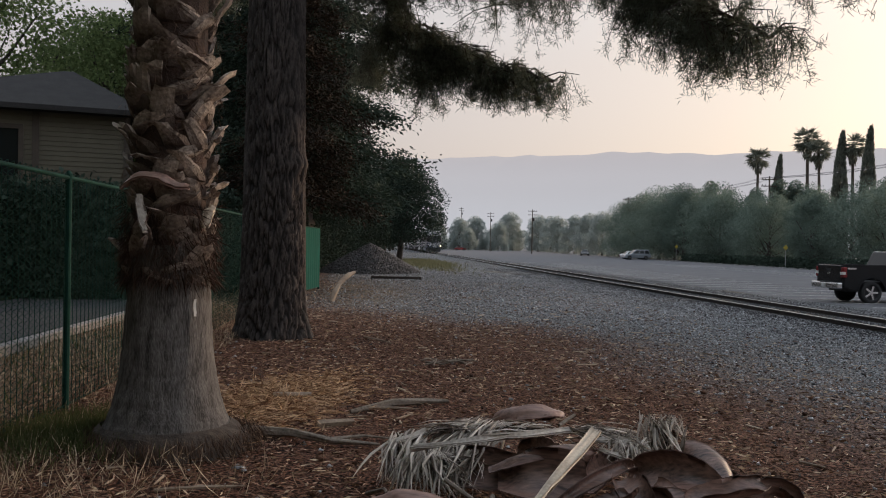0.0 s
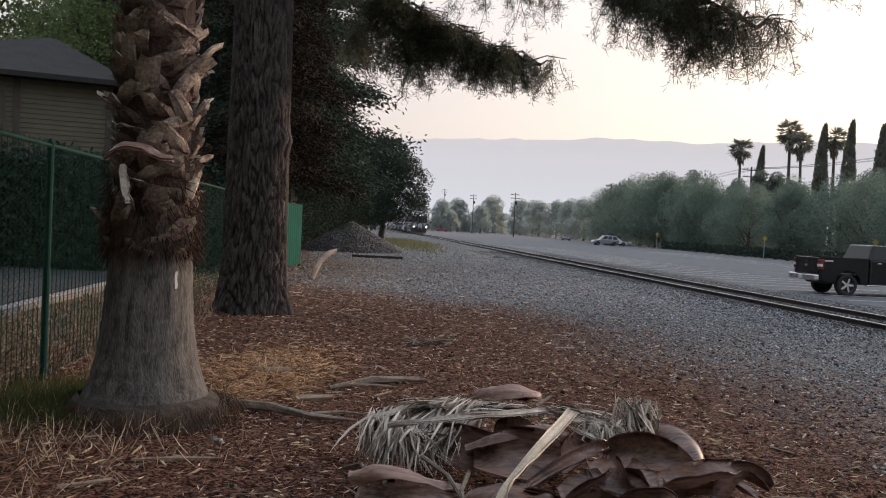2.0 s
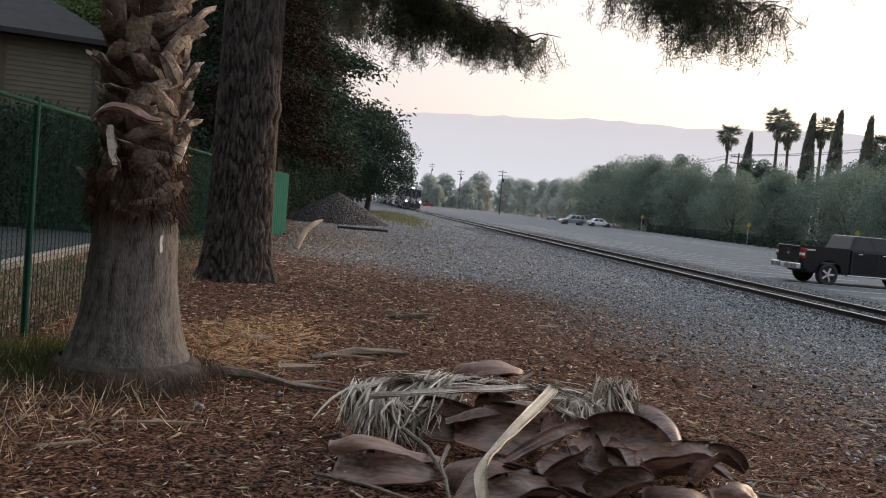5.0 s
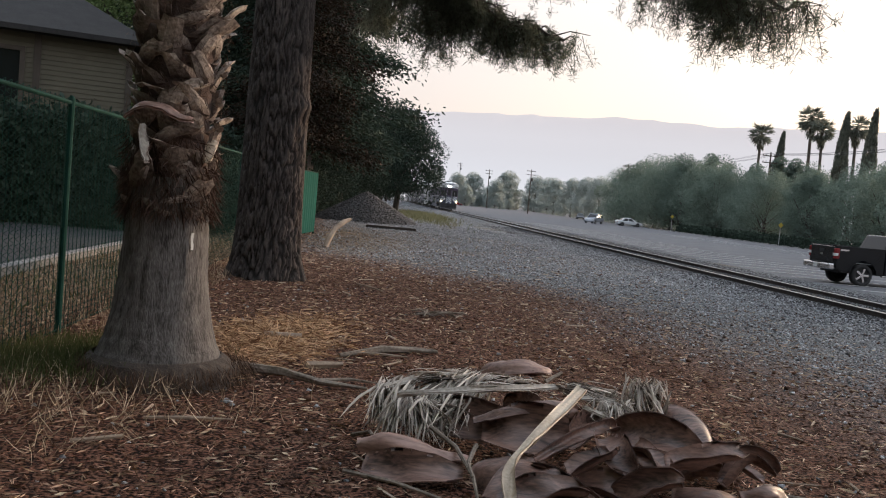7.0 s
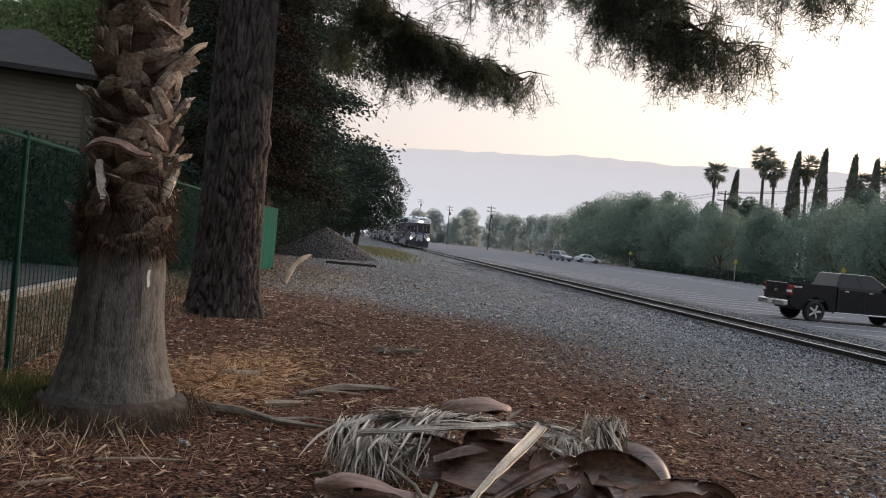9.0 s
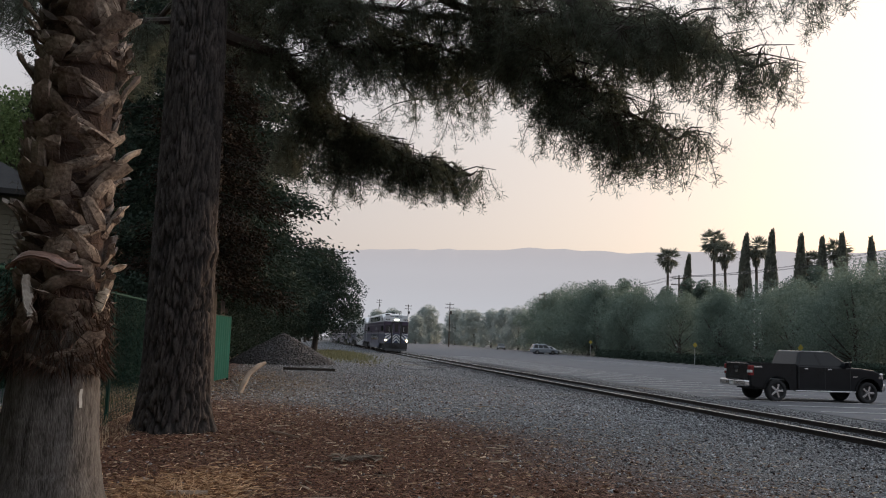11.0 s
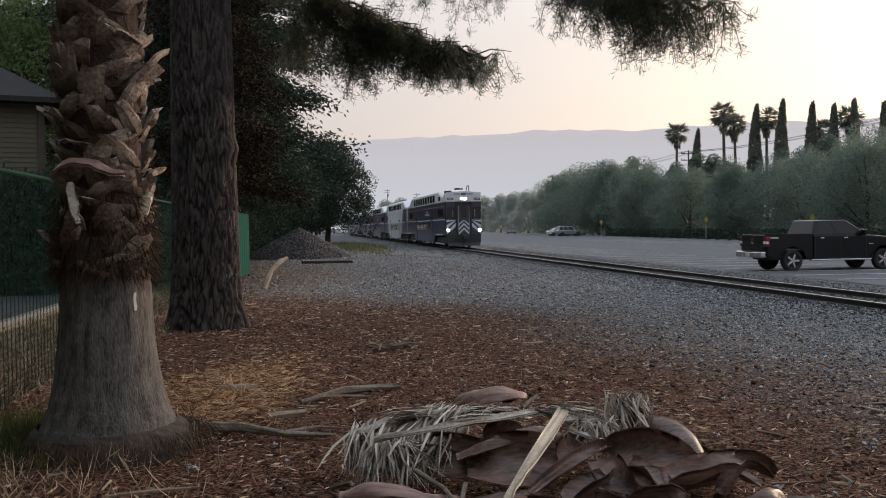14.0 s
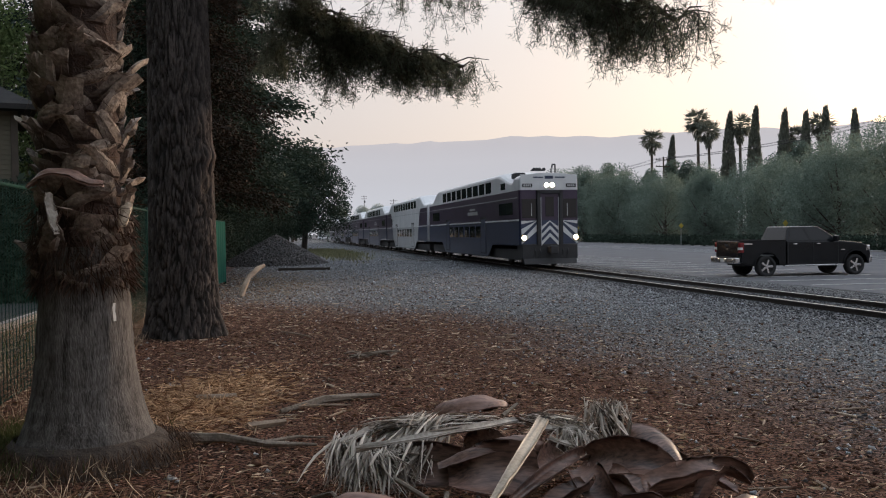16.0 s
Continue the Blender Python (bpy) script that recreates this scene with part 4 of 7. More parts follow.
def build_pine():
    """The great pine: furrowed trunk, limbs, drooping twigs and needle tufts."""
    rng, rnd = np.random.default_rng(61), random.Random(61)
    bx, by = -4.83, 15.65
    pine = empty("pine_tree", pose(bx, by, 0), "huge old pine with furrowed dark bark and drooping needle sprays", "pine tree")
    sides, rings = 210, 230
    verts, faces, plates = [], [], []
    for j in range(rings + 1):
        z = -0.2 + 12.2 * (j / rings) ** 1.25
        r = 0.545 - 0.014 * z + 0.14 * math.exp(-max(z, 0) / 0.35)
        for k in range(sides):
            a = 2 * math.pi * k / sides
            cx, cy = math.cos(a) * 8.0, math.sin(a) * 8.0
            warp = 0.7 * noise.noise(Vector((cx * 0.6, cy * 0.6, z * 1.8)))
            f1 = abs(noise.noise(Vector((cx + 1.4 * warp, cy + 1.4 * warp, z * 2.4))))
            f2 = abs(noise.noise(Vector((cx * 1.5 + 7, cy * 1.5, z * 5.2 + 2 * warp))))
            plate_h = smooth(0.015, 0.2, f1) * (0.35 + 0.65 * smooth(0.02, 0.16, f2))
            knob = 0.09 * math.exp(-((z - 3.15) / 0.16) ** 2) * max(0, math.cos(a + 0.2)) ** 8
            rr = r + 0.058 * plate_h + knob + 0.05 * math.exp(-max(z, 0) / 0.3) * math.cos(5 * a)
            verts.append((math.cos(a) * rr, math.sin(a) * rr, z))
            plates.append(plate_h)
        if j:
            o = (j - 1) * sides
            faces += [(o + k, o + (k + 1) % sides, o + sides + (k + 1) % sides, o + sides + k) for k in range(sides)]
    mb = material("pine_bark", (0.095, 0.078, 0.07), (0.034, 0.028, 0.025), 7, 0.95, 0.8, 40, stretch=(1, 1, 0.4))
    nt = mb.node_tree
    bs = nt.nodes["Principled BSDF"]
    src = bs.inputs["Base Color"].links[0].from_socket
    # The plate mask paints furrow shade, near black, into the bark colour.
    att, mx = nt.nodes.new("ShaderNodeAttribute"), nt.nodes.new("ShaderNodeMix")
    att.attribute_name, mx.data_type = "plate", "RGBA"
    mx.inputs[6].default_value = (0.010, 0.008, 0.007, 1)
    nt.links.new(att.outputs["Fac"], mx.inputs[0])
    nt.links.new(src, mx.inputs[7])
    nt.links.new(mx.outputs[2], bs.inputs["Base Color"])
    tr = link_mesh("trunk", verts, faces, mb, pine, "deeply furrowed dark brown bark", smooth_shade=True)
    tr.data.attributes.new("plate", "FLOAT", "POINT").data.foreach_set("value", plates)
    base = Vector((bx, by, 0))
    # way of the limb, thickness, reach of its branches, density, hang of its twigs
    low_limbs = [
        ([(-4.9, 16.3, 7.3), (-3.46, 16.5, 7.0), (-2.9, 17.2, 6.2), (-2.1, 18.0, 5.85), (-0.96, 18.7, 5.45), (0.15, 19.2, 5.3)], 0.15, 0.85, 1.0, 0.9),
        ([(-2.9, 17.2, 6.2), (-2.5, 17.6, 5.8), (-2.3, 17.8, 5.4), (-2.2, 18.0, 5.2)], 0.05, 0.8, 0.55, 1.1),
        ([(-2.1, 18.0, 5.85), (-1.6, 18.0, 5.5), (-1.0, 18.2, 5.2)], 0.04, 0.7, 1.1, 0.9),
        ([(-5.0, 16.3, 11.3), (-1.87, 16.2, 8.9), (0.31, 15.9, 7.6), (2.1, 15.3, 6.5), (3.2, 14.9, 5.5)], 0.13, 1.1, 1.1, 1.0),
        ([(0.31, 15.9, 7.6), (1.2, 15.5, 6.5), (1.9, 15.2, 5.7)], 0.06, 0.8, 1.3, 0.9),
    ]
    right_limbs = [
        ([(1.5, 15.5, 6.8), (2.6, 14.6, 6.1), (3.6, 14.4, 5.6)], 0.06, 0.9, 1.3, 0.9),
        ([(-1.87, 16.2, 8.9), (0.8, 16.0, 8.75), (3.0, 15.1, 7.6), (4.8, 14.3, 6.8)], 0.10, 1.2, 1.4, 1.0),
        ([(-5.0, 16.3, 9.6), (-2.3, 17.1, 8.2), (-0.74, 17.8, 7.6), (0.1, 18.2, 6.8)], 0.10, 1.2, 1.0, 1.0),
        ([(-5.2, 16.3, 7.5), (-5.9, 15.1, 7.1), (-6.4, 13.7, 6.9), (-6.6, 12.3, 6.5)], 0.08, 0.8, 0.9, 0.9),
        ([(-5.0, 16.4, 10.4), (-3.2, 17.4, 9.2), (-2.0, 18.6, 8.2), (-1.2, 20.0, 7.2)], 0.10, 1.2, 0.7, 1.0),
    ]
    crown_limbs = [
        ([(-4.9, 16.4, 9.0), (-3.8, 16.6, 8.4), (-2.9, 17.0, 7.8)], 0.06, 1.1, 0.45, 1.1),
        ([(-4.9, 16.3, 10.0), (-3.4, 16.5, 9.2), (-2.0, 16.8, 8.6)], 0.06, 1.2, 0.45, 1.1),
        ([(0.31, 15.9, 7.75), (1.7, 14.8, 7.4), (2.8, 13.8, 7.2), (3.6, 13.2, 7.0)], 0.07, 0.9, 1.2, 0.8),
        ([(-5.2, 16.6, 8.4), (-6.6, 17.8, 8.0), (-8.0, 18.8, 7.2)], 0.08, 1.0, 1.0, 0.9),
        ([(-1.87, 16.2, 8.9), (0.5, 15.6, 8.3), (2.4, 14.9, 7.7), (3.9, 14.4, 7.2)], 0.07, 1.2, 1.3, 0.9),
    ]
    inner_limbs = [
        ([(-3.4, 16.2, 10.2), (0.2, 15.7, 9.6), (3.2, 14.9, 9.0), (5.2, 14.1, 8.2)], 0.10, 1.3, 1.4, 0.9),
        ([(-3.4, 16.2, 10.2), (-1.2, 16.9, 9.5), (0.8, 17.0, 8.6), (1.9, 16.8, 7.9)], 0.08, 1.2, 1.3, 0.9),
        ([(-4.8, 15.7, 9.0), (-3.4, 16.2, 8.0), (-2.3, 16.6, 7.1), (-0.7, 16.7, 7.35), (0.8, 16.8, 7.05)], 0.09, 1.1, 1.2, 0.9),
        ([(-4.8, 15.7, 9.6), (-2.8, 16.3, 7.9), (-1.3, 16.4, 7.95), (0.8, 16.6, 7.7), (2.5, 16.5, 7.6)], 0.09, 1.2, 1.3, 0.9),
        ([(-2.9, 17.2, 6.2), (-3.3, 17.8, 6.0), (-3.6, 18.4, 5.6)], 0.04, 0.8, 0.55, 1.1),
    ]
    far_limbs = [
        ([(-4.9, 16.5, 8.3), (-3.9, 17.2, 7.6), (-3.2, 18.0, 6.9)], 0.06, 1.0, 0.45, 1.2),
    ]
    limbs = low_limbs + right_limbs + crown_limbs + inner_limbs + far_limbs
    tv, tt, off = [], [], 0
    for pts, r0, spread, dens, hang in limbs:
        pts = [Vector(p) - base for p in pts]
        if pts[0].length < 14 and pts[0].xy.length < 1.2:
            pts[0].xy = pts[0].xy * 0.2
        pts = [p - Vector((0, 0, 0.55 * smooth(0.8, 3.2, p.x + bx))) for p in pts]
        fine = []
        for a, b in zip(pts, pts[1:]):
            fine += [a.lerp(b, u / 4) + Vector((rnd.uniform(-0.06, 0.06), rnd.uniform(-0.06, 0.06), rnd.uniform(-0.05, 0.05))) for u in range(4)]
        fine.append(pts[-1])
        limb_pieces = [tube(fine, [r0 * (1 - 0.8 * i / len(fine)) for i in range(len(fine))], 7, ragged=0.12, rnd=rnd)]
        for i in range(3 if len(fine) > 12 else 1, len(fine)):
            for _ in range(int(4.8 * dens + 0.5)):
                o = fine[i]
                a = rnd.uniform(0, 6.283)
                ln = spread * rnd.uniform(0.35, 1.15)
                tip = o + Vector((math.cos(a) * ln, math.sin(a) * ln, rnd.uniform(-0.35, 0.35) * ln))
                mid = o.lerp(tip, 0.5) + Vector((0, 0, 0.1))
                limb_pieces.append(tube([o, mid, tip], [0.022, 0.014, 0.007], 4, cap=False))
                for _ in range(rnd.randint(3, 6)):
                    u = rnd.uniform(0.3, 1.0)
                    st = o.lerp(tip, u)
                    drop = hang * rnd.uniform(0.08, 0.8)
                    en = st + Vector((rnd.uniform(-0.34, 0.34), rnd.uniform(-0.34, 0.34), -drop))
                    limb_pieces.append(tube([st, st.lerp(en, 0.5) + Vector((rnd.uniform(-0.05, 0.05), rnd.uniform(-0.05, 0.05), 0)), en], [0.008, 0.006, 0.004], 3, cap=False))
                    for c in range(rnd.randint(2, 4)):
                        cen = np.array(st.lerp(en, 1.0 - 0.3 * c + rnd.uniform(-0.08, 0.08)))
                        kk = 26
                        v, t = leaf_blades(rng, np.repeat(cen[None], kk, 0) + rng.normal(size=(kk, 3)) * 0.04, rng.normal(size=(kk, 3)) + [0, 0, -0.1], 0.14, 0.011, 0.2)
                        tv.append(v)
                        tt.append(t + off)
                        off += len(v)
        link_mesh("limb", *join(*limb_pieces), M["twig"], pine)
    fast_mesh("needles", np.concatenate(tv), np.concatenate(tt), M["needle"], pine, "dark grey-green needle tufts")


build_pine()


# ---- near palm ----
def build_palm():
    rng, rnd = np.random.default_rng(71), random.Random(71)
    palm = empty("palm_tree", pose(-2.79, 7.17, 0), "thick grey palm trunk, shaggy above with old leaf bases", "palm tree")
    sides, rings = 72, 80
    verts, faces = [], []
    for j in range(rings + 1):
        z = 0.13 + 1.55 * j / rings
        r = 0.325 + 0.255 * math.exp(-max(z - 0.06, 0) / 0.42)
        for k in range(sides):
            a = 2 * math.pi * k / sides
            rib = 0.006 * noise.noise(Vector((math.cos(a) * 14, math.sin(a) * 14, z * 1.3))) + 0.008 * noise.noise(Vector((math.cos(a) * 3, math.sin(a) * 3, z * 2)))
            ring = 0.007 * noise.noise(Vector((math.cos(a), math.sin(a), z * 20)))
            rr = r + rib + ring
            verts.append((math.cos(a) * rr, math.sin(a) * rr, z + (0.05 * noise.noise(Vector((math.cos(a) * 9, math.sin(a) * 9, 3))) if j == 0 else 0)))
        if j:
            o = (j - 1) * sides
            faces += [(o + k, o + (k + 1) % sides, o + sides + (k + 1) % sides, o + sides + k) for k in range(sides)]
    link_mesh("trunk", verts, faces, M["palm_bark"], palm, "smooth grey vertically cracked trunk", smooth_shade=True)
    v, f = tube([(0, 0, 1.6), (0.0, 0, 3.0), (0.02, 0, 5.0), (0.03, 0, 8.4)], [0.295, 0.285, 0.27, 0.23], 20)
    link_mesh("fibre_core", v, f, M["boot_fibre"], palm, "dark matted fibre under the leaf bases")
    mk = []
    for i in range(5):
        ang = -0.52 + 0.012 * math.sin(i * 2.1)
        rr = 0.325 + 0.255 * math.exp(-(1.06 + 0.035 * i) / 0.42) + 0.012
        mk += [(math.cos(ang + q) * rr, math.sin(ang + q) * rr, 1.10 + 0.035 * i) for q in (-0.03 - 0.012 * (i % 2), 0.035)]
    link_mesh("paint_mark", mk, [(2 * i, 2 * i + 1, 2 * i + 3, 2 * i + 2) for i in range(4)], M["sign_white"], palm, "small white paint dab")
    # flared root collar
    verts, faces = [], []
    for j in range(9):
        for k in range(48):
            a = 2 * math.pi * k / 48
            r = (0.53, 0.57, 0.59, 0.60, 0.615, 0.635, 0.66, 0.69, 0.74)[j] + 0.03 * noise.noise(Vector((math.cos(a) * 6, math.sin(a) * 6, j * 0.6)))
            r += 0.20 * max(0, math.cos(a + 0.5)) * (j / 8) ** 1.5 + 0.05 * j / 8
            verts.append((math.cos(a) * r, math.sin(a) * r, 0.19 - 0.034 * j))
        if j:
            o = (j - 1) * 48
            faces += [(o + k, o + (k + 1) % 48, o + 48 + (k + 1) % 48, o + 48 + k) for k in range(48)]
    link_mesh("root_collar", verts, faces, M["root"], palm, "dark fibrous root collar")
    kk = 9000
    a = rng.uniform(0, 6.283, kk)
    r = 0.56 + (0.1 + 0.22 * np.maximum(0, np.cos(a + 0.5))) * rng.uniform(0, 1, kk)
    p = np.stack([np.cos(a) * r, np.sin(a) * r, rng.uniform(-0.05, 0.18, kk)], 1)
    v, t = leaf_blades(rng, p, np.stack([np.cos(a) * 0.4, np.sin(a) * 0.4, -np.ones(kk)], 1) + rng.normal(size=(kk, 3)) * 0.25, 0.12, 0.006)
    fast_mesh("root_fibre", v, t, M["fibre"], palm)

    def boot(a, z, ln, wd, tilt, twist, curl, torn):
        """Old leaf base: thick curved tongue, broken off and torn at the tip."""
        rows, along = [], []
        for i in range(7):
            u = i / 6
            half = wd * (1.0 - 0.35 * u)
            out = 0.285 + ln * u * math.sin(tilt) + curl * u * u
            zz = z + ln * u * math.cos(tilt)
            for w in (-1, -0.4, 0.4, 1):
                ang = a + twist * u + w * half / max(out, 0.2)
                dip = 0.035 * (1 - w * w) * (1 - u * 0.4) - 0.02 * u * (1 - abs(w))
                tear = rnd.uniform(-1, 1) * torn if i == 6 else rnd.uniform(-0.006, 0.006)
                rows.append(((out + dip) * math.cos(ang), (out + dip) * math.sin(ang), zz + w * 0.02 * math.sin(i) + tear))
                along.append(u)
        k = len(rows)
        rows += [(x * 0.9, y * 0.9, zz - 0.016) for x, y, zz in rows]
        along = along * 2
        fs = []
        for i in range(6):
            for w in range(3):
                q = i * 4 + w
                fs.append((q, q + 1, q + 5, q + 4))
                fs.append((k + q, k + q + 4, k + q + 5, k + q + 1))
        rim = [0, 1, 2, 3, 7, 11, 15, 19, 23, 27, 26, 25, 24, 20, 16, 12, 8, 4]
        for i, q in enumerate(rim):
            w = rim[(i + 1) % len(rim)]
            fs.append((q, q + k, w + k, w))
        return rows, fs, along
    nt = M["boot"].node_tree
    bs = nt.nodes["Principled BSDF"]
    src = bs.inputs["Base Color"].links[0].from_socket
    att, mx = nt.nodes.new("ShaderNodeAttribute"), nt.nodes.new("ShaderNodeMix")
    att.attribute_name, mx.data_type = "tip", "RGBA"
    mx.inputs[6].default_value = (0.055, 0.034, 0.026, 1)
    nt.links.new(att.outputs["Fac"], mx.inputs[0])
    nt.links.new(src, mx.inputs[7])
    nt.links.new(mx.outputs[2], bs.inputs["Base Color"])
    k = 0
    z = 1.36
    while z < 5.9:
        for side in range(7):
            a = side * 2 * math.pi / 7 + k * 0.47 + rnd.uniform(-0.25, 0.25)
            strap = rnd.random() < 0.5
            if strap:
                ln, tw, tilt, wd = rnd.uniform(0.12, 0.24), rnd.choice((-1, -1, 1)) * rnd.uniform(0.7, 1.3), rnd.uniform(0.15, 0.55), rnd.uniform(0.09, 0.14)
            else:
                ln, tw, tilt, wd = rnd.uniform(0.18, 0.34), rnd.choice((-1, 1, 1)) * rnd.uniform(0.15, 0.6), rnd.uniform(0.25, 0.75), rnd.uniform(0.09, 0.14)
            v, f, along = boot(a, z + rnd.uniform(-0.07, 0.07), ln, wd, tilt, tw, rnd.uniform(-0.01, 0.07), rnd.uniform(0.01, 0.05))
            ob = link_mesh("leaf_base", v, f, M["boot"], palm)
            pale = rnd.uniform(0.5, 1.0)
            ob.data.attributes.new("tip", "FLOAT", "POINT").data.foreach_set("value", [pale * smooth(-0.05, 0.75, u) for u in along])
        k += 1
        z += 0.125
    kk = 3600
    a = rng.uniform(0, 6.283, kk)
    zz = np.where(rng.uniform(0, 1, kk) < 0.22, rng.uniform(1.40, 1.75, kk), rng.uniform(1.4, 5.2, kk))
    r = rng.uniform(0.29, 0.41, kk)
    p = np.stack([np.cos(a) * r, np.sin(a) * r, zz], 1)
    v, t = leaf_blades(rng, p, np.stack([np.cos(a) * 0.3 - np.sin(a) * 0.6, np.sin(a) * 0.3 + np.cos(a) * 0.6, rng.normal(size=kk) - 0.6], 1), 0.11, 0.005)
    fast_mesh("hanging_fibre", v, t, M["fibre"], palm)
    # dark torn skirt where the leaf bases end
    kk = 2600
    a = rng.uniform(0, 6.283, kk)
    r = rng.uniform(0.29, 0.375, kk)
    p = np.stack([np.cos(a) * r, np.sin(a) * r, 1.42 + 0.62 * rng.uniform(0, 1, kk) ** 1.5], 1)
    v, t = leaf_blades(rng, p, np.stack([np.cos(a) * 0.35, np.sin(a) * 0.35, -np.ones(kk)], 1) + rng.normal(size=(kk, 3)) * 0.4, 0.17, 0.009)
    fast_mesh("torn_skirt", v, t, M["skirt_fibre"], palm, "dark brown torn fibre hanging below the leaf bases")
    for spine, wide, mat, text in (([(-0.26, -0.33, 2.16), (-0.1, -0.41, 2.26), (0.07, -0.41, 2.26), (0.22, -0.36, 2.19), (0.29, -0.3, 2.17)], 0.055, "spathe_pink", "pinkish bent leaf base lying round the trunk"), ([(-0.06, -0.43, 2.09), (-0.03, -0.43, 1.96), (0.01, -0.43, 1.8)], 0.05, "stalk_grey", "pale broken leaf base hanging down"), ([(0.37, -0.15, 1.85), (0.38, -0.12, 1.96), (0.39, -0.08, 2.02)], 0.05, "stalk", "torn cream leaf base")):
        v, f = sheet(spine, wide, -0.9, tip=0.55, thick=0.02, seed=73)
        link_mesh("leaf_base", v, f, M[mat], palm, text, smooth_shade=True)
    v, t = fan_crown(rng, (0.03, 0, 8.5), 2.0, 44)
    fast_mesh("crown", v, t, M["frond"], palm)


build_palm()


# ---- chain-link fence ----


def build_fence():
    fence = empty("chain_link_fence", TF @ pose(FN, 0, 0), "green coated chain-link fence with tubular posts", "fence")
    s0 = 11.75 - 3.8 * 5
    for k in range(10):
        s = s0 + 3.8 * k
        cyl("post", (0, s, -0.1), (0, s, FH + 0.03), 0.034, M["fence_green"], fence, 10)
        cyl("post_cap", (0, s, FH + 0.03), (0, s, FH + 0.07), 0.038, M["fence_green"], fence, 10, r2=0.015)
    end = s0 + 3.8 * 9
    cyl("top_rail", (0, s0, FH), (0, end, FH), 0.021, M["fence_green"], fence, 8)
    cyl("tension_wire", (0, s0, 0.06), (0, end, 0.06), 0.006, M["fence_green"], fence, 5)

    def mesh_panel(a, b, pitch, r):
        count = int((b - a) / pitch)
        rows = int(FH / (pitch * 0.5))
        base = []
        for j in range(rows + 1):
            base.append((0.012 if j % 2 else -0.012, pitch * 0.5 * (1 if j % 2 else -1) * 1.03, 0.03 + (FH + 0.01) * j / rows))
        v0, f0 = tube(base, r, 3, cap=False)
        v0 = np.array([tuple(p) for p in v0])
        f0 = np.array(f0)
        tri = np.concatenate([f0[:, [0, 1, 2]], f0[:, [0, 2, 3]]])
        vs = np.concatenate([v0 * [1, (-1) ** k, 1] + [0, a + pitch * (k + 0.5), 0] for k in range(count)])
        ts = np.concatenate([tri + k * len(v0) for k in range(count)])
        fast_mesh("wire_mesh", vs, ts, M["fence_green"], fence, "woven green diamond wire mesh")["kind"] = "stuff"
    mesh_panel(6.0, 19.0, 0.062, 0.0048)
    mesh_panel(19.0, end, 0.075, 0.0042)
    # screened run, angled towards the track
    run = pose(0, end, 0, 0, 0, -5.8)
    run_len = 9.0
    for k in range(4):
        a = run @ Vector((0, run_len * k / 3, 0))
        cyl("post", a - Vector((0, 0, 0.1)), a + Vector((0, 0, FH - 0.02)), 0.034, M["fence_green"], fence, 10)
    cyl("top_rail", run @ Vector((0, 0, FH - 0.06)), run @ Vector((0, run_len, FH - 0.06)), 0.021, M["fence_green"], fence, 8)
    bm = bmesh.new()
    rows = [[bm.verts.new(run @ Vector((0.04 + 0.008 * math.sin(k * 1.7) + d, run_len * k / 80, z))) for k in range(81)] for d, z in ((0, 0.08), (0, FH - 0.08), (-0.006, FH - 0.08), (-0.006, 0.08))]
    for q in range(4):
        for k in range(80):
            bm.faces.new((rows[q][k], rows[q][k + 1], rows[(q + 1) % 4][k + 1], rows[(q + 1) % 4][k]))
    part("privacy_screen", bm, M["screen_green"], fence, "solid green privacy screening")
    # driveway behind the fence, with its kerb
    bm = bmesh.new()
    for k in range(9):
        box(bm, -19.35, -3 + 4.8 * k, 0.01, 4.3, 4.785, 0.06)
    p = part("driveway", bm, M["drive"])
    p.matrix_world = TF
    tagged(p, "grey asphalt driveway behind the fence", "driveway", kind="structure")
    bm = bmesh.new()
    for k in range(18):
        box(bm, -17.07, -4 + 2.4 * k, 0.05, 0.2, 2.385, 0.2, None, 0.02)
    p = part("kerb", bm, M["concrete"])
    p.matrix_world = TF
    tagged(p, "pale concrete kerb along the driveway", "kerb", kind="structure")


build_fence()


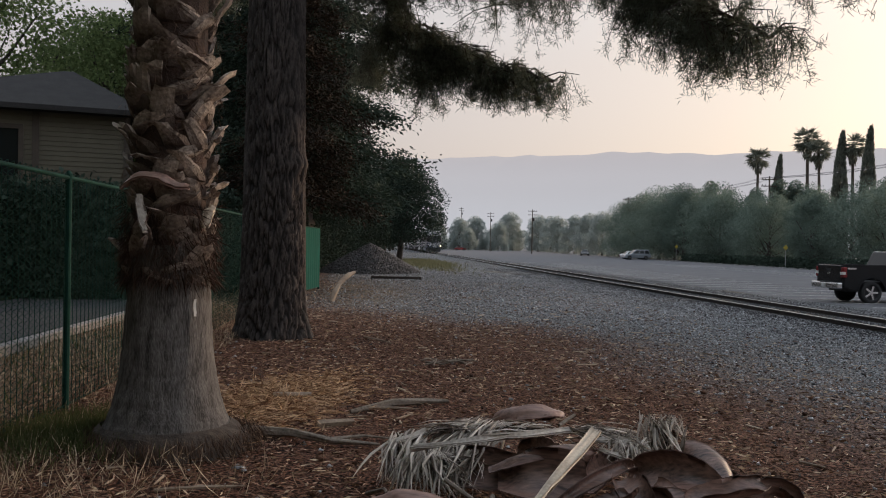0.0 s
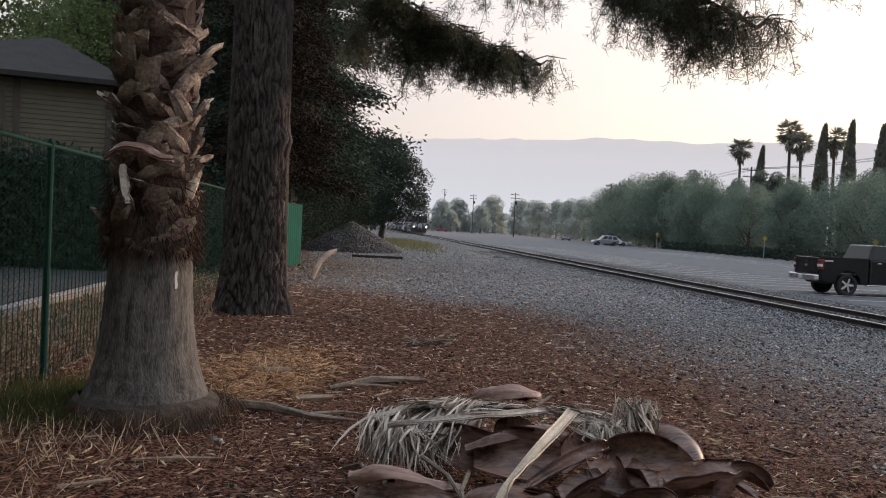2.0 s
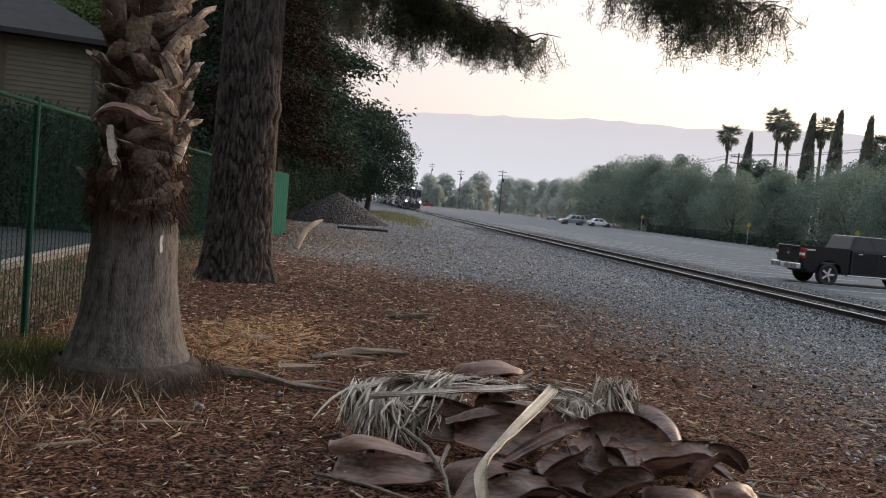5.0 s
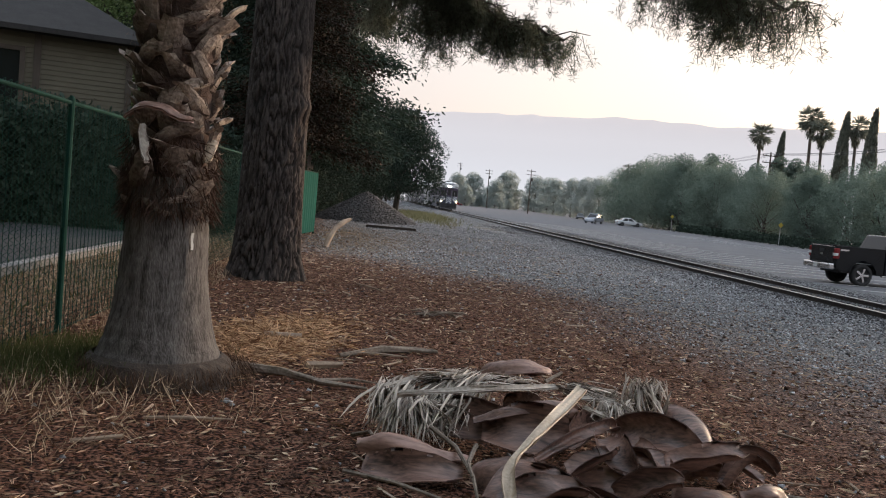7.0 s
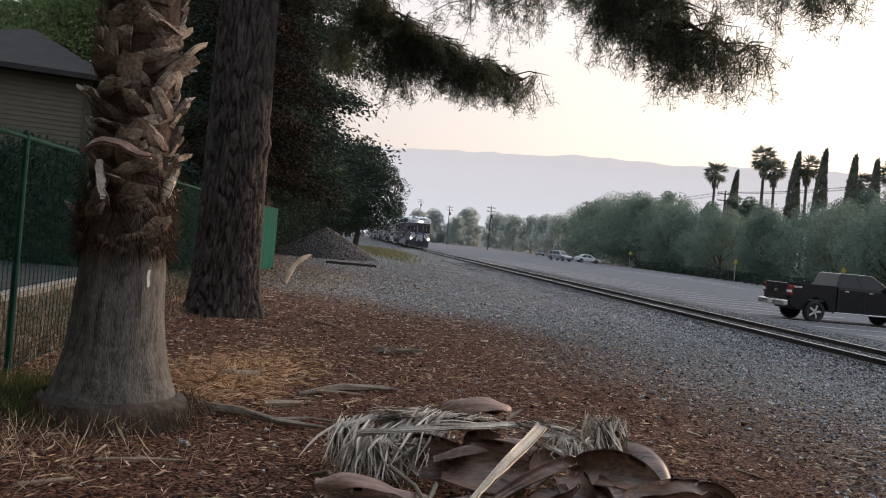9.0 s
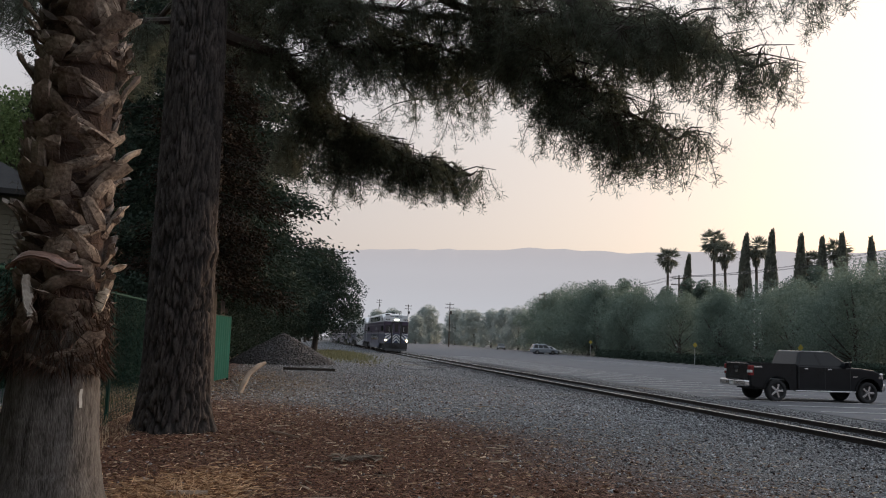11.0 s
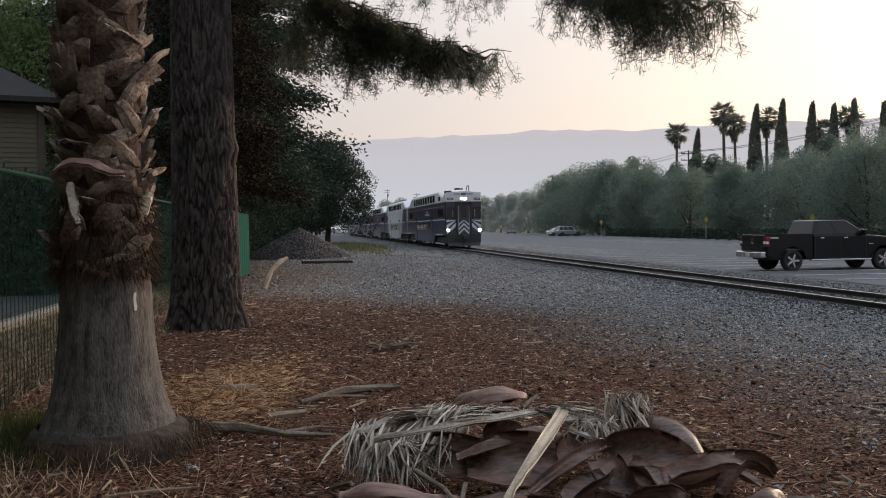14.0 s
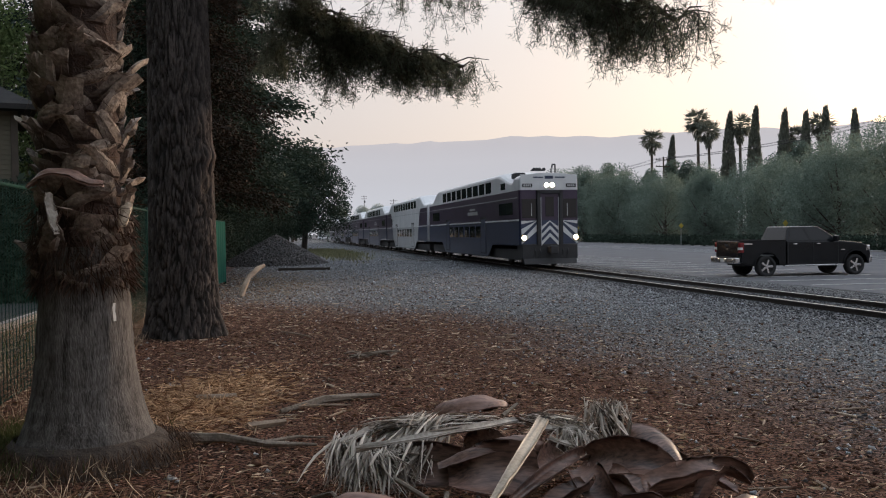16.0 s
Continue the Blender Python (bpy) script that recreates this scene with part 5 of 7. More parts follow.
# ---- tan house behind the fence ----
def build_house():
    h = empty("house", pose(-13.5, 26.6, 0, 0, 0, 31), "tan two-storey house with lap siding and a dark hip roof", "house")
    w, d, eave = 7.0, 5.0, 5.8
    # front wall plane y=0 faces the camera; right corner at x=0
    one_box("wall", (-w / 2, d / 2, eave / 2), (w, d, eave), M["siding"], h, 0.0, "tan painted wall")
    bm = bmesh.new()
    for k in range(38):
        z = 0.1 + 0.15 * k
        q = [bm.verts.new(p) for p in ((-w, -0.03, z), (0, -0.03, z), (0, -0.008, z + 0.15), (-w, -0.008, z + 0.15))]
        bm.faces.new(q)
        q2 = [bm.verts.new(p) for p in ((-w, -0.03, z), (0, -0.03, z), (0, -0.004, z - 0.004), (-w, -0.004, z - 0.004))]
        bm.faces.new(q2[::-1])
    part("lap_siding", bm, M["siding"], h)
    for x in (-0.09, -2.75):
        one_box("corner_board", (x, -0.045, eave / 2), (0.2, 0.06, eave), M["trim_brown"], h)
    ov = 0.55
    e = [(-w - ov, -ov, eave), (ov, -ov, eave), (ov, d + ov, eave), (-w - ov, d + ov, eave)]
    r = [(-2.0, d / 2, eave + 1.6), (-1.7, d / 2, eave + 1.6)]
    bm = bmesh.new()
    ev, rv = [bm.verts.new(p) for p in e], [bm.verts.new(p) for p in r]
    lo = [bm.verts.new((x, y, z - 0.16)) for x, y, z in e]
    for f in ((ev[0], ev[1], rv[1], rv[0]), (ev[1], ev[2], rv[1]), (ev[2], ev[3], rv[0], rv[1]), (ev[3], ev[0], rv[0])):
        bm.faces.new(f)
    for i in range(4):
        bm.faces.new((lo[i], lo[(i + 1) % 4], ev[(i + 1) % 4], ev[i]))
    bm.faces.new(lo[::-1])
    part("roof", bm, M["shingle"], h, "dark asphalt shingle hip roof")
    win = one_box("window", (-3.6, -0.02, 4.2), (0.75, 0.05, 1.75), M["dark_glass"], h, 0.0, "dark reflecting pane")
    for c, sz in (((-3.6, -0.06, 5.14), (1.0, 0.08, 0.14)), ((-3.6, -0.06, 3.26), (1.0, 0.08, 0.14)), ((-4.04, -0.06, 4.2), (0.14, 0.08, 1.75)), ((-3.16, -0.06, 4.2), (0.14, 0.08, 1.75))):
        one_box("window_frame", c, sz, M["trim_brown"], win)


build_house()


# ---- train ----
CAR_LEN = 25.6


def plate(name, x, y0, y1, z0, z1, mat, parent, depth=0.012, label=""):
    """A thin raised panel on a car side at x (its sign gives the side)."""
    bm = bmesh.new()
    sx = 1 if x > 0 else -1
    box(bm, x + sx * depth / 2, (y0 + y1) / 2, (z0 + z1) / 2, depth, y1 - y0, z1 - z0)
    return part(name, bm, mat, parent, label)


def rail_coach(name, label, cab=False, silver=False):
    root = empty(name, Matrix.Identity(4), label, "train car", "cars of the passenger train")
    hw, L = 1.49, CAR_LEN
    ys = [0.0, 0.12, 0.9, 1.3, 1.9, 2.6, 3.3, 3.9, 4.6, 5.4, 6.6, L - 6.6, L - 5.4, L - 4.6, L - 3.9, L - 3.3, L - 2.6, L - 1.9, L - 1.3, L - 0.12, L]

    def zb(y):
        e = min(y, L - y)
        return 1.1 - 0.68 * smooth(5.2, 6.7, e)

    def inset(y):
        e = min(y, L - y)
        return 0.06 * (1 - smooth(0, 0.14, e))

    def top(y):
        if cab and y < L / 2:
            return 4.58 - 0.2 * smooth(0.9, 1.3, y) + 0.5 * smooth(1.5, 4.2, y)
        return 4.16 + 0.72 * smooth(1.3, 3.9, min(y, L - y))

    def band(nm, f0, f1, mat, cap_front=True):
        verts, faces = [], []
        for y in ys:
            w = hw - inset(y)
            verts += [(-w, y, f0(y)), (-w, y, f1(y)), (w, y, f1(y)), (w, y, f0(y))]
        for i in range(len(ys) - 1):
            a = 4 * i
            faces += [(a, a + 4, a + 5, a + 1), (a + 3, a + 2, a + 6, a + 7)]
        k = 4 * (len(ys) - 1)
        faces += [(0, 1, 2, 3), (k + 3, k + 2, k + 1, k)]
        return link_mesh(nm, verts, faces, mat, root)
    up, mid, low = (M["train_white"], M["train_purple"], M["train_blue"]) if not silver else (M["train_white"], M["train_white"], M["train_silver"])
    band("lower_panel", zb, lambda y: 2.35, low)
    band("middle_panel", lambda y: 2.35, lambda y: 3.75, mid)
    band("upper_panel", lambda y: 3.75, lambda y: top(y) - 0.3, up)
    verts, faces = [], []
    arc = [(1.0, 0.0), (0.97, 0.32), (0.86, 0.62), (0.6, 0.86), (0.3, 0.97), (0, 1.0)]
    arc = arc + [(-x, z) for x, z in arc[-2::-1]]
    for y in ys:
        w = hw - inset(y)
        verts += [(x * w, y, top(y) - 0.302 + 0.302 * z) for x, z in arc]
    k = len(arc)
    for i in range(len(ys) - 1):
        faces += [(i * k + j, i * k + j + 1, (i + 1) * k + j + 1, (i + 1) * k + j) for j in range(k - 1)]
    faces += [tuple(range(k))[::-1], tuple(range((len(ys) - 1) * k, len(ys) * k))]
    link_mesh("roof", verts, faces, M["train_white"], root, "rounded white roof")
    bm = bmesh.new()
    box(bm, 0, L / 2, 0.62, 2.5, L - 1.0, 0.5)
    part("underframe", bm, M["train_dark"], root, "dark underframe")
    for y in (3.0, L - 3.0):
        bm = bmesh.new()
        box(bm, 0, y, 0.55, 2.3, 2.9, 0.42, None, 0.05)
        bogie = part("bogie", bm, M["train_dark"], root)
        for dy in (-1.25, 1.25):
            for sx in (-0.755, 0.755):
                cyl("wheel", (sx - 0.07, y + dy, 0.46), (sx + 0.07, y + dy, 0.46), 0.46, M["rail_side"], bogie, 20)
    for sx in (-hw, hw):
        one = 1 if sx > 0 else -1
        for k in range(9):
            plate("upper_window", sx, 5.6 + 1.62 * k, 5.6 + 1.62 * k + 1.25, 3.86, 4.46, M["dark_glass"], root)
        for k in range(6):
            plate("lower_window", sx, 8.2 + 1.6 * k, 8.2 + 1.6 * k + 1.25, 1.45, 2.1, M["dark_glass"], root)
        for y0, y1 in ((1.2, 3.9), (L - 4.4, L - 1.7)):
            plate("end_window", sx, y0, y1, 2.6, 3.2, M["dark_glass"], root)
        if cab:
            plate("cab_side_window", sx, 2.6, 3.5, 3.9, 4.24, M["dark_glass"], root)
        if silver:
            for y0, y1, y2 in ((0.1, 3.4, 5.2), (L - 0.1, L - 3.4, L - 5.2)):
                for z0, z1, a0, a1, mt in ((2.35, 3.74, 0.0, 1.0, "train_purple"), (1.12, 2.33, -0.7, 0.0, "train_blue")):
                    ya, yb = y1 + (y2 - y1) * (1 - a0) * 0.5, y1 + (y2 - y1) * (1 - a1) * 0.5
                    v = [(sx + one * d, y, z) for d in (0.0, 0.014) for y, z in ((y0, z0), (ya, z0), (yb, z1), (y0, z1))]
                    link_mesh("end_panel", v, [(0, 1, 2, 3), (4, 5, 6, 7), (0, 1, 5, 4), (1, 2, 6, 5), (2, 3, 7, 6), (3, 0, 4, 7)], M[mt], root, "coloured slanted end panel")
        for y in (6.9, 17.4):
            d = plate("side_door", sx, y, y + 1.3, 0.55, 2.62, M["train_dark"], root, 0.016)
            plate("door_leaf", sx + one * 0.012, y + 0.1, y + 1.2, 0.6, 2.5, low, d, 0.012)
        plate("stripe", sx, 0.1, L - 0.3, 2.27, 2.35, M["train_white"], root, 0.02)
        plate("pinstripe", sx, 0.3, L - 0.3, 3.38, 3.42, M["train_silver"], root, 0.014)
        if not silver:
            lg = plate("emblem", sx, 9.0, 11.6, 2.75, 2.95, M["train_silver"], root, 0.02, "pale plain emblem bars")
            plate("emblem_bar", sx + one * 0.008, 9.6, 11.0, 3.02, 3.14, M["train_silver"], lg, 0.02)
    if not cab:
        bm = bmesh.new()
        box(bm, 0, -0.05, 2.1, 1.0, 0.12, 2.3)
        part("end_door", bm, M["train_dark"], root)
        return root
    # cab end
    def front(nm, x, z, sx, sz, mat, parent=root, depth=0.04, label="", m=None, y=0.0):
        bm = bmesh.new()
        box(bm, x, y - depth / 2, z, sx, depth, sz, m)
        return part(nm, bm, mat, parent, label)
    front("brow_panel", 0, 4.13, 2.84, 0.74, M["train_white"])
    front("cab_band", 0, 3.02, 2.86, 1.46, M["train_purple"])
    ch = front("chevron_panel", 0, 1.7, 2.86, 1.16, M["train_blue"], label="blue panel with white warning chevrons")

    def stripe(poly, y, parent):
        v = [(x, y - d, z) for d in (0.0, 0.014) for x, z in poly]
        k = len(poly)
        f = [tuple(range(k)), tuple(range(2 * k - 1, k - 1, -1))] + [(q, (q + 1) % k, (q + 1) % k + k, q + k) for q in range(k)]
        link_mesh("chevron_stripe", v, f, M["train_white"], parent)

    for sgn in (-1, 1):
        # slanted bands rising towards the middle, cut off at the panel's edges
        for c in (0.30, 0.92, 1.54):
            pts = []
            for x, off in ((1.41, 0.0), (0.62, 0.79), (0.62, 1.11), (1.41, 0.32)):
                pts.append((sgn * x, min(2.27, max(1.13, 0.72 + c * 0.9 + off))))
            stripe(pts, -0.042, ch)
        for c in (1.16, 1.52, 1.88):
            stripe([(0.0, c + 0.34), (sgn * 0.43, c - 0.09), (sgn * 0.43, c + 0.09), (0.0, min(c + 0.52, 2.27))], -0.108, ch)
        win = front("cab_window", sgn * 1.01, 2.86, 0.74, 0.92, M["dark_glass"], depth=0.06)
        front("wiper", sgn * 0.9, 2.8, 0.03, 0.6, M["train_silver"], win, 0.08)
        front("number_board", sgn * 1.1, 3.97, 0.5, 0.17, M["train_dark"], depth=0.06, label="dark number board with plain pale bars")
        for k in range(4):
            front("number_bar", sgn * 1.1 - 0.15 + 0.1 * k, 3.97, 0.05, 0.1, M["train_white"], depth=0.07)
        lamp = cyl("ditch_lamp", (sgn * 1.3, -0.14, 1.45), (sgn * 1.3, 0.0, 1.45), 0.15, M["train_dark"], root, 14)
        cyl("lens", (sgn * 1.3, -0.15, 1.45), (sgn * 1.3, -0.13, 1.45), 0.115, M["ditch_light"], lamp, 14, "bright warm lamp")
        lamp = cyl("headlamp", (sgn * 0.14, -0.1, 3.98), (sgn * 0.14, 0.0, 3.98), 0.13, M["train_dark"], root, 14)
        cyl("lens", (sgn * 0.14, -0.11, 3.98), (sgn * 0.14, -0.09, 3.98), 0.1, M["headlight"], lamp, 14, "bright white lamp")
        front("door_post", sgn * 0.56, 2.4, 0.16, 2.6, M["train_dark"], depth=0.2)
        front("grab_rail", sgn * 0.44, 2.3, 0.03, 2.2, M["train_silver"], depth=0.13)
        front("emblem_bar", sgn * 0.55, 4.36, 0.5, 0.06, M["train_blue"], depth=0.06)
    front("emblem", 0, 4.36, 0.42, 0.14, M["train_blue"], depth=0.055, label="plain dark emblem bar")
    front("door_head", 0, 3.66, 1.28, 0.14, M["train_dark"], depth=0.2)
    door = front("cab_door", 0, 2.5, 0.9, 2.1, M["train_purple"], depth=0.09)
    front("door_window", 0, 2.95, 0.42, 0.95, M["dark_glass"], door, 0.11)
    front("chevron_base", 0, 1.72, 0.86, 1.14, M["train_blue"], door, 0.1)
    bm = bmesh.new()
    box(bm, 0, 0.35, 0.78, 2.8, 0.9, 0.72, None, 0.04)
    part("buffer_beam", bm, M["train_dark"], root, "dark buffer beam with hoses")
    bm = bmesh.new()
    vs = [bm.verts.new(p) for p in ((-1.35, 0.0, 0.62), (1.35, 0.0, 0.62), (1.3, -0.25, 0.18), (-1.3, -0.25, 0.18), (-1.35, 0.3, 0.62), (1.35, 0.3, 0.62), (1.3, 0.05, 0.18), (-1.3, 0.05, 0.18))]
    for f in ((0, 1, 2, 3), (7, 6, 5, 4), (0, 4, 5, 1), (3, 2, 6, 7), (1, 5, 6, 2), (0, 3, 7, 4)):
        bm.faces.new([vs[i] for i in f])
    part("pilot", bm, M["train_dark"], root, "black snow plough pilot")
    bm = bmesh.new()
    box(bm, 0, -0.35, 0.86, 0.3, 0.7, 0.3, None, 0.05)
    box(bm, 0, -0.72, 0.86, 0.42, 0.22, 0.42, None, 0.06)
    part("coupler", bm, M["train_dark"], root)
    for x in (-0.8, -0.55, 0.6, 0.85):
        v, f = tube([(x, 0, 1.1), (x + 0.05, -0.14, 0.8), (x, -0.12, 0.5), (x - 0.06, -0.02, 0.72)], 0.03, 6)
        link_mesh("air_hose", v, f, M["train_dark"], root)
    for x in (-0.5, -0.36, -0.22, 0.0):
        v, f = tube([(x, 1.3, 4.78), (x, 0.75, 4.80)], [0.03, 0.09], 10)
        link_mesh("horn", v, f, M["train_dark"], root)
    v, f = join(*[tube([(0.5 + dx, 0.9 + dy, 4.6), (0.55 + dx * 0.6, 0.9 + dy * 0.6, 5.05)], 0.02, 5) for dx in (-0.12, 0.12) for dy in (-0.1, 0.1)], tube([(0.46, 0.9, 5.05), (0.64, 0.9, 5.05)], 0.04, 6))
    link_mesh("antenna", v, f, M["train_dark"], root)
    bm = bmesh.new()
    box(bm, -0.9, 2.2, 4.56, 0.5, 0.9, 0.3, None, 0.04)
    part("roof_vent", bm, M["train_dark"], root)
    return root


TRAIN = [rail_coach("cab_car", "purple, blue and white double-deck cab car with chevrons and lit headlights", cab=True),
         rail_coach("coach_car", "plain pale grey double-deck passenger car", silver=True)]
c3 = rail_coach("coach_car", "purple, blue and white double-deck passenger car")
TRAIN += [c3] + [copy_thing(c3, Matrix.Identity(4)) for _ in range(3)]
TRAIN_ROWS = [(0, 196.0), (3.5, 175.6), (7, 150.3), (9, 132.0), (11, 110.6), (12, 98.6), (13, 85.8), (14.5, 65.6), (16, 43.7)]


# ---- vehicles ----
def wheel_set(root, places, r, width, rim_mat, spokes=6):
    for x, y in places:
        sy = 1 if y > 0 else -1
        w = new("wheel")
        w.parent, w.location = root, (x, y, r)
        prof = [(r * 0.66, -0.5), (r * 0.93, -0.5), (r, -0.34), (r, 0.34), (r * 0.93, 0.5), (r * 0.66, 0.5)]
        sides, verts, faces = 28, [], []
        for k in range(sides):
            a = 2 * math.pi * k / sides
            verts += [(math.cos(a) * q, u * width, math.sin(a) * q) for q, u in prof]
        m = len(prof)
        for k in range(sides):
            o, p = k * m, ((k + 1) % sides) * m
            faces += [(o + i, o + i + 1, p + i + 1, p + i) for i in range(m - 1)] + [(o + m - 1, o, p, p + m - 1)]
        link_mesh("tyre", verts, faces, M["tyre"], w, smooth_shade=True)
        bm = bmesh.new()
        for k in range(spokes):
            mm = Matrix.Translation((0, sy * width * 0.36, 0)) @ Matrix.Rotation(2 * math.pi * k / spokes, 4, "Y")
            box(bm, r * 0.36, 0, 0, r * 0.62, 0.04, r * 0.2, mm, 0.008)
        v, f = tube([(0, sy * width * 0.34, 0), (0, sy * width * 0.46, 0)], r * 0.16, 12)
        idx = [bm.verts.new(p) for p in v]
        for q in f:
            bm.faces.new([idx[i] for i in q])
        part("rim", bm, rim_mat, w)
        v, f = tube([(0, -width * 0.3, 0), (0, width * 0.25, 0)], r * 0.67, 20)
        link_mesh("brake_backing", v, f, M["tyre"], w)


def arch(cx, r, z0, steps=9):
    return [(cx + r * math.cos(math.pi * k / steps), z0 + r * math.sin(math.pi * k / steps)) for k in range(steps + 1)]


def shell(name, outline, half, mat, root, bevel=0.05, label=""):
    """A side outline (x, z) drawn out to a rounded body of that half width."""
    bm = bmesh.new()
    a = [bm.verts.new((x, -half, z)) for x, z in outline]
    b = [bm.verts.new((x, half, z)) for x, z in outline]
    k = len(outline)
    bm.faces.new(a)
    bm.faces.new(b[::-1])
    for i in range(k):
        bm.faces.new((a[(i + 1) % k], a[i], b[i], b[(i + 1) % k]))
    bmesh.ops.recalc_face_normals(bm, faces=bm.faces)
    es = [e for e in bm.edges if abs(e.verts[0].co.y - e.verts[1].co.y) < 0.01]
    bmesh.ops.bevel(bm, geom=es, offset=bevel, segments=2, affect="EDGES", profile=0.6)
    return part(name, bm, mat, root, label, smooth_shade=False)


def greenhouse(root, low, high, z0, z1, half0, half1, paint, panes):
    """Tapered cabin with roof, dark panes set 6 mm proud between painted pillars."""
    bm = bmesh.new()
    v = []
    for (x0, x1), z, h in ((low, z0, half0), (high, z1, half1)):
        v += [bm.verts.new((x, y, z)) for x, y in ((x0, -h), (x1, -h), (x1, h), (x0, h))]
    for f in ((0, 1, 5, 4), (1, 2, 6, 5), (2, 3, 7, 6), (3, 0, 4, 7), (4, 5, 6, 7)):
        bm.faces.new([v[i] for i in f])
    bmesh.ops.bevel(bm, geom=list(bm.edges), offset=0.06, segments=3, affect="EDGES", profile=0.6)
    cabin = part("cabin", bm, paint, root)

    def pt(u, w, sy):
        x0, x1 = low[0] + (high[0] - low[0]) * w, low[1] + (high[1] - low[1]) * w
        return Vector((x0 + (x1 - x0) * u, sy * (half0 + (half1 - half0) * w + 0.006), z0 + (z1 - z0) * w))
    for sy in (-1, 1):
        for u0, u1 in panes:
            q = [pt(u0, 0.08, sy), pt(u1, 0.08, sy), pt(u1 - 0.01, 0.86, sy), pt(u0 + 0.01, 0.86, sy)]
            inn = [p - Vector((0, sy * 0.012, 0)) for p in q]
            link_mesh("side_window", q + inn, [(0, 1, 2, 3), (7, 6, 5, 4), (0, 4, 5, 1), (1, 5, 6, 2), (2, 6, 7, 3), (3, 7, 4, 0)], M["dark_glass"], cabin)
    for u, nm in ((0.0, "rear_window"), (1.0, "windscreen")):
        e = 0.008 if u else -0.008
        q = []
        for w, s in ((0.1, -1), (0.1, 1), (0.88, 1), (0.88, -1)):
            p = pt(u, w, s)
            q.append(Vector((p.x + e, p.y * 0.88, p.z)))
        inn = [p - Vector((e * 1.5, 0, 0)) for p in q]
        link_mesh(nm, q + inn, [(0, 1, 2, 3), (7, 6, 5, 4), (0, 4, 5, 1), (1, 5, 6, 2), (2, 6, 7, 3), (3, 7, 4, 0)], M["dark_glass"], cabin)
    return cabin


def build_truck():
    t = empty("pickup_truck", pose(13.36, 36.0, -0.19, 0, 0, 13), "black crew-cab pickup truck with chrome wheels parked on the asphalt", "pickup truck")
    hw, r = 0.98, 0.41
    rear, frontx = -1.93, 1.93
    cab0, cab1 = -1.08, 1.28
    black = M["truck_black"]
    low = 0.46
    # front half: nose, bonnet and the doors below the windows
    outline = [(cab0, low), (cab0, 1.40), (0.2, 1.385), (cab1 - 0.1, 1.37), (1.7, 1.34), (2.2, 1.28), (2.48, 1.18), (2.57, 1.02), (2.59, 0.72), (2.52, 0.54), (2.49, low)]
    outline += arch(frontx, 0.53, low)
    shell("body", outline, hw, black, t, bevel=0.06, label="glossy black bodywork")
    # load bed: open box of four walls and a floor
    side = [(-3.02, 0.62), (-3.05, 1.42), (cab0 - 0.03, 1.43), (cab0 - 0.03, low)] + arch(rear, 0.53, low) + [(-2.8, 0.52)]
    for y in (-1, 1):
        bm = bmesh.new()
        a = [bm.verts.new((x, y * hw, z)) for x, z in side]
        b = [bm.verts.new((x, y * (hw - 0.13), z)) for x, z in side]
        bm.faces.new(a)
        bm.faces.new(b[::-1])
        for i in range(len(side)):
            j = (i + 1) % len(side)
            bm.faces.new((a[j], a[i], b[i], b[j]))
        bmesh.ops.recalc_face_normals(bm, faces=bm.faces)
        bmesh.ops.bevel(bm, geom=[e for e in bm.edges if abs(e.verts[0].co.y - e.verts[1].co.y) < 0.01], offset=0.03, segments=2, affect="EDGES")
        part("bed_side", bm, black, t)
        one_box("bed_rail_cap", (-2.05, y * (hw - 0.065), 1.438), (1.9, 0.11, 0.02), M["tyre"], t, 0.006)
        for cx in (rear, frontx):
            ring = arch(cx, 0.57, low, 12)
            inner = arch(cx, 0.51, low, 12)
            v = [(x, y * (hw + d), z) for d in (0.03, -0.02) for x, z in ring + inner[::-1]]
            k = len(v) // 2
            f = [(i, i + 1, k - 2 - i, k - 1 - i) for i in range(len(ring) - 1)]
            f += [(i, (i + 1) % k, (i + 1) % k + k, i + k) for i in range(k)]
            link_mesh("wheel_arch", v, f, black, t)
    one_box("bed_floor", (-2.05, 0, 0.8), (1.95, 1.72, 0.06), M["tyre"], t)
    one_box("bed_front", (cab0 - 0.06, 0, 1.1), (0.06, 1.72, 0.62), black, t)
    gate = one_box("tailgate", (-3.02, 0, 1.07), (0.09, 1.7, 0.70), black, t, 0.025)
    one_box("gate_handle", (-3.075, 0, 1.24), (0.025, 0.32, 0.10), M["tyre"], gate, 0.01)
    one_box("tailgate_badge", (-3.075, 0, 1.10), (0.014, 0.20, 0.08), M["chrome"], gate, 0.004)
    one_box("chassis", (-0.1, 0, 0.56), (5.2, 1.3, 0.26), M["train_dark"], t)
    greenhouse(t, (cab0, cab1), (cab0 + 0.2, 0.42), 1.37, 1.95, hw - 0.05, hw - 0.20, black, ((0.05, 0.42), (0.46, 0.90)))
    for y in (-1, 1):
        one_box("roof_moulding", (-0.32, y * (hw - 0.235), 1.945), (1.0, 0.03, 0.02), M["chrome"], t, 0.006)
    wheel_set(t, ((rear, -0.84), (rear, 0.84), (frontx, -0.84), (frontx, 0.84)), r, 0.28, M["chrome"], 5)
    one_box("rear_bumper", (-3.16, 0, 0.66), (0.24, 1.92, 0.24), M["chrome"], t, 0.05, "chrome bumper")
    one_box("bumper_step", (-3.2, 0, 0.79), (0.2, 0.7, 0.025), M["tyre"], t, 0.006)
    one_box("number_plate", (-3.287, 0, 0.66), (0.012, 0.3, 0.15), M["sign_white"], t)
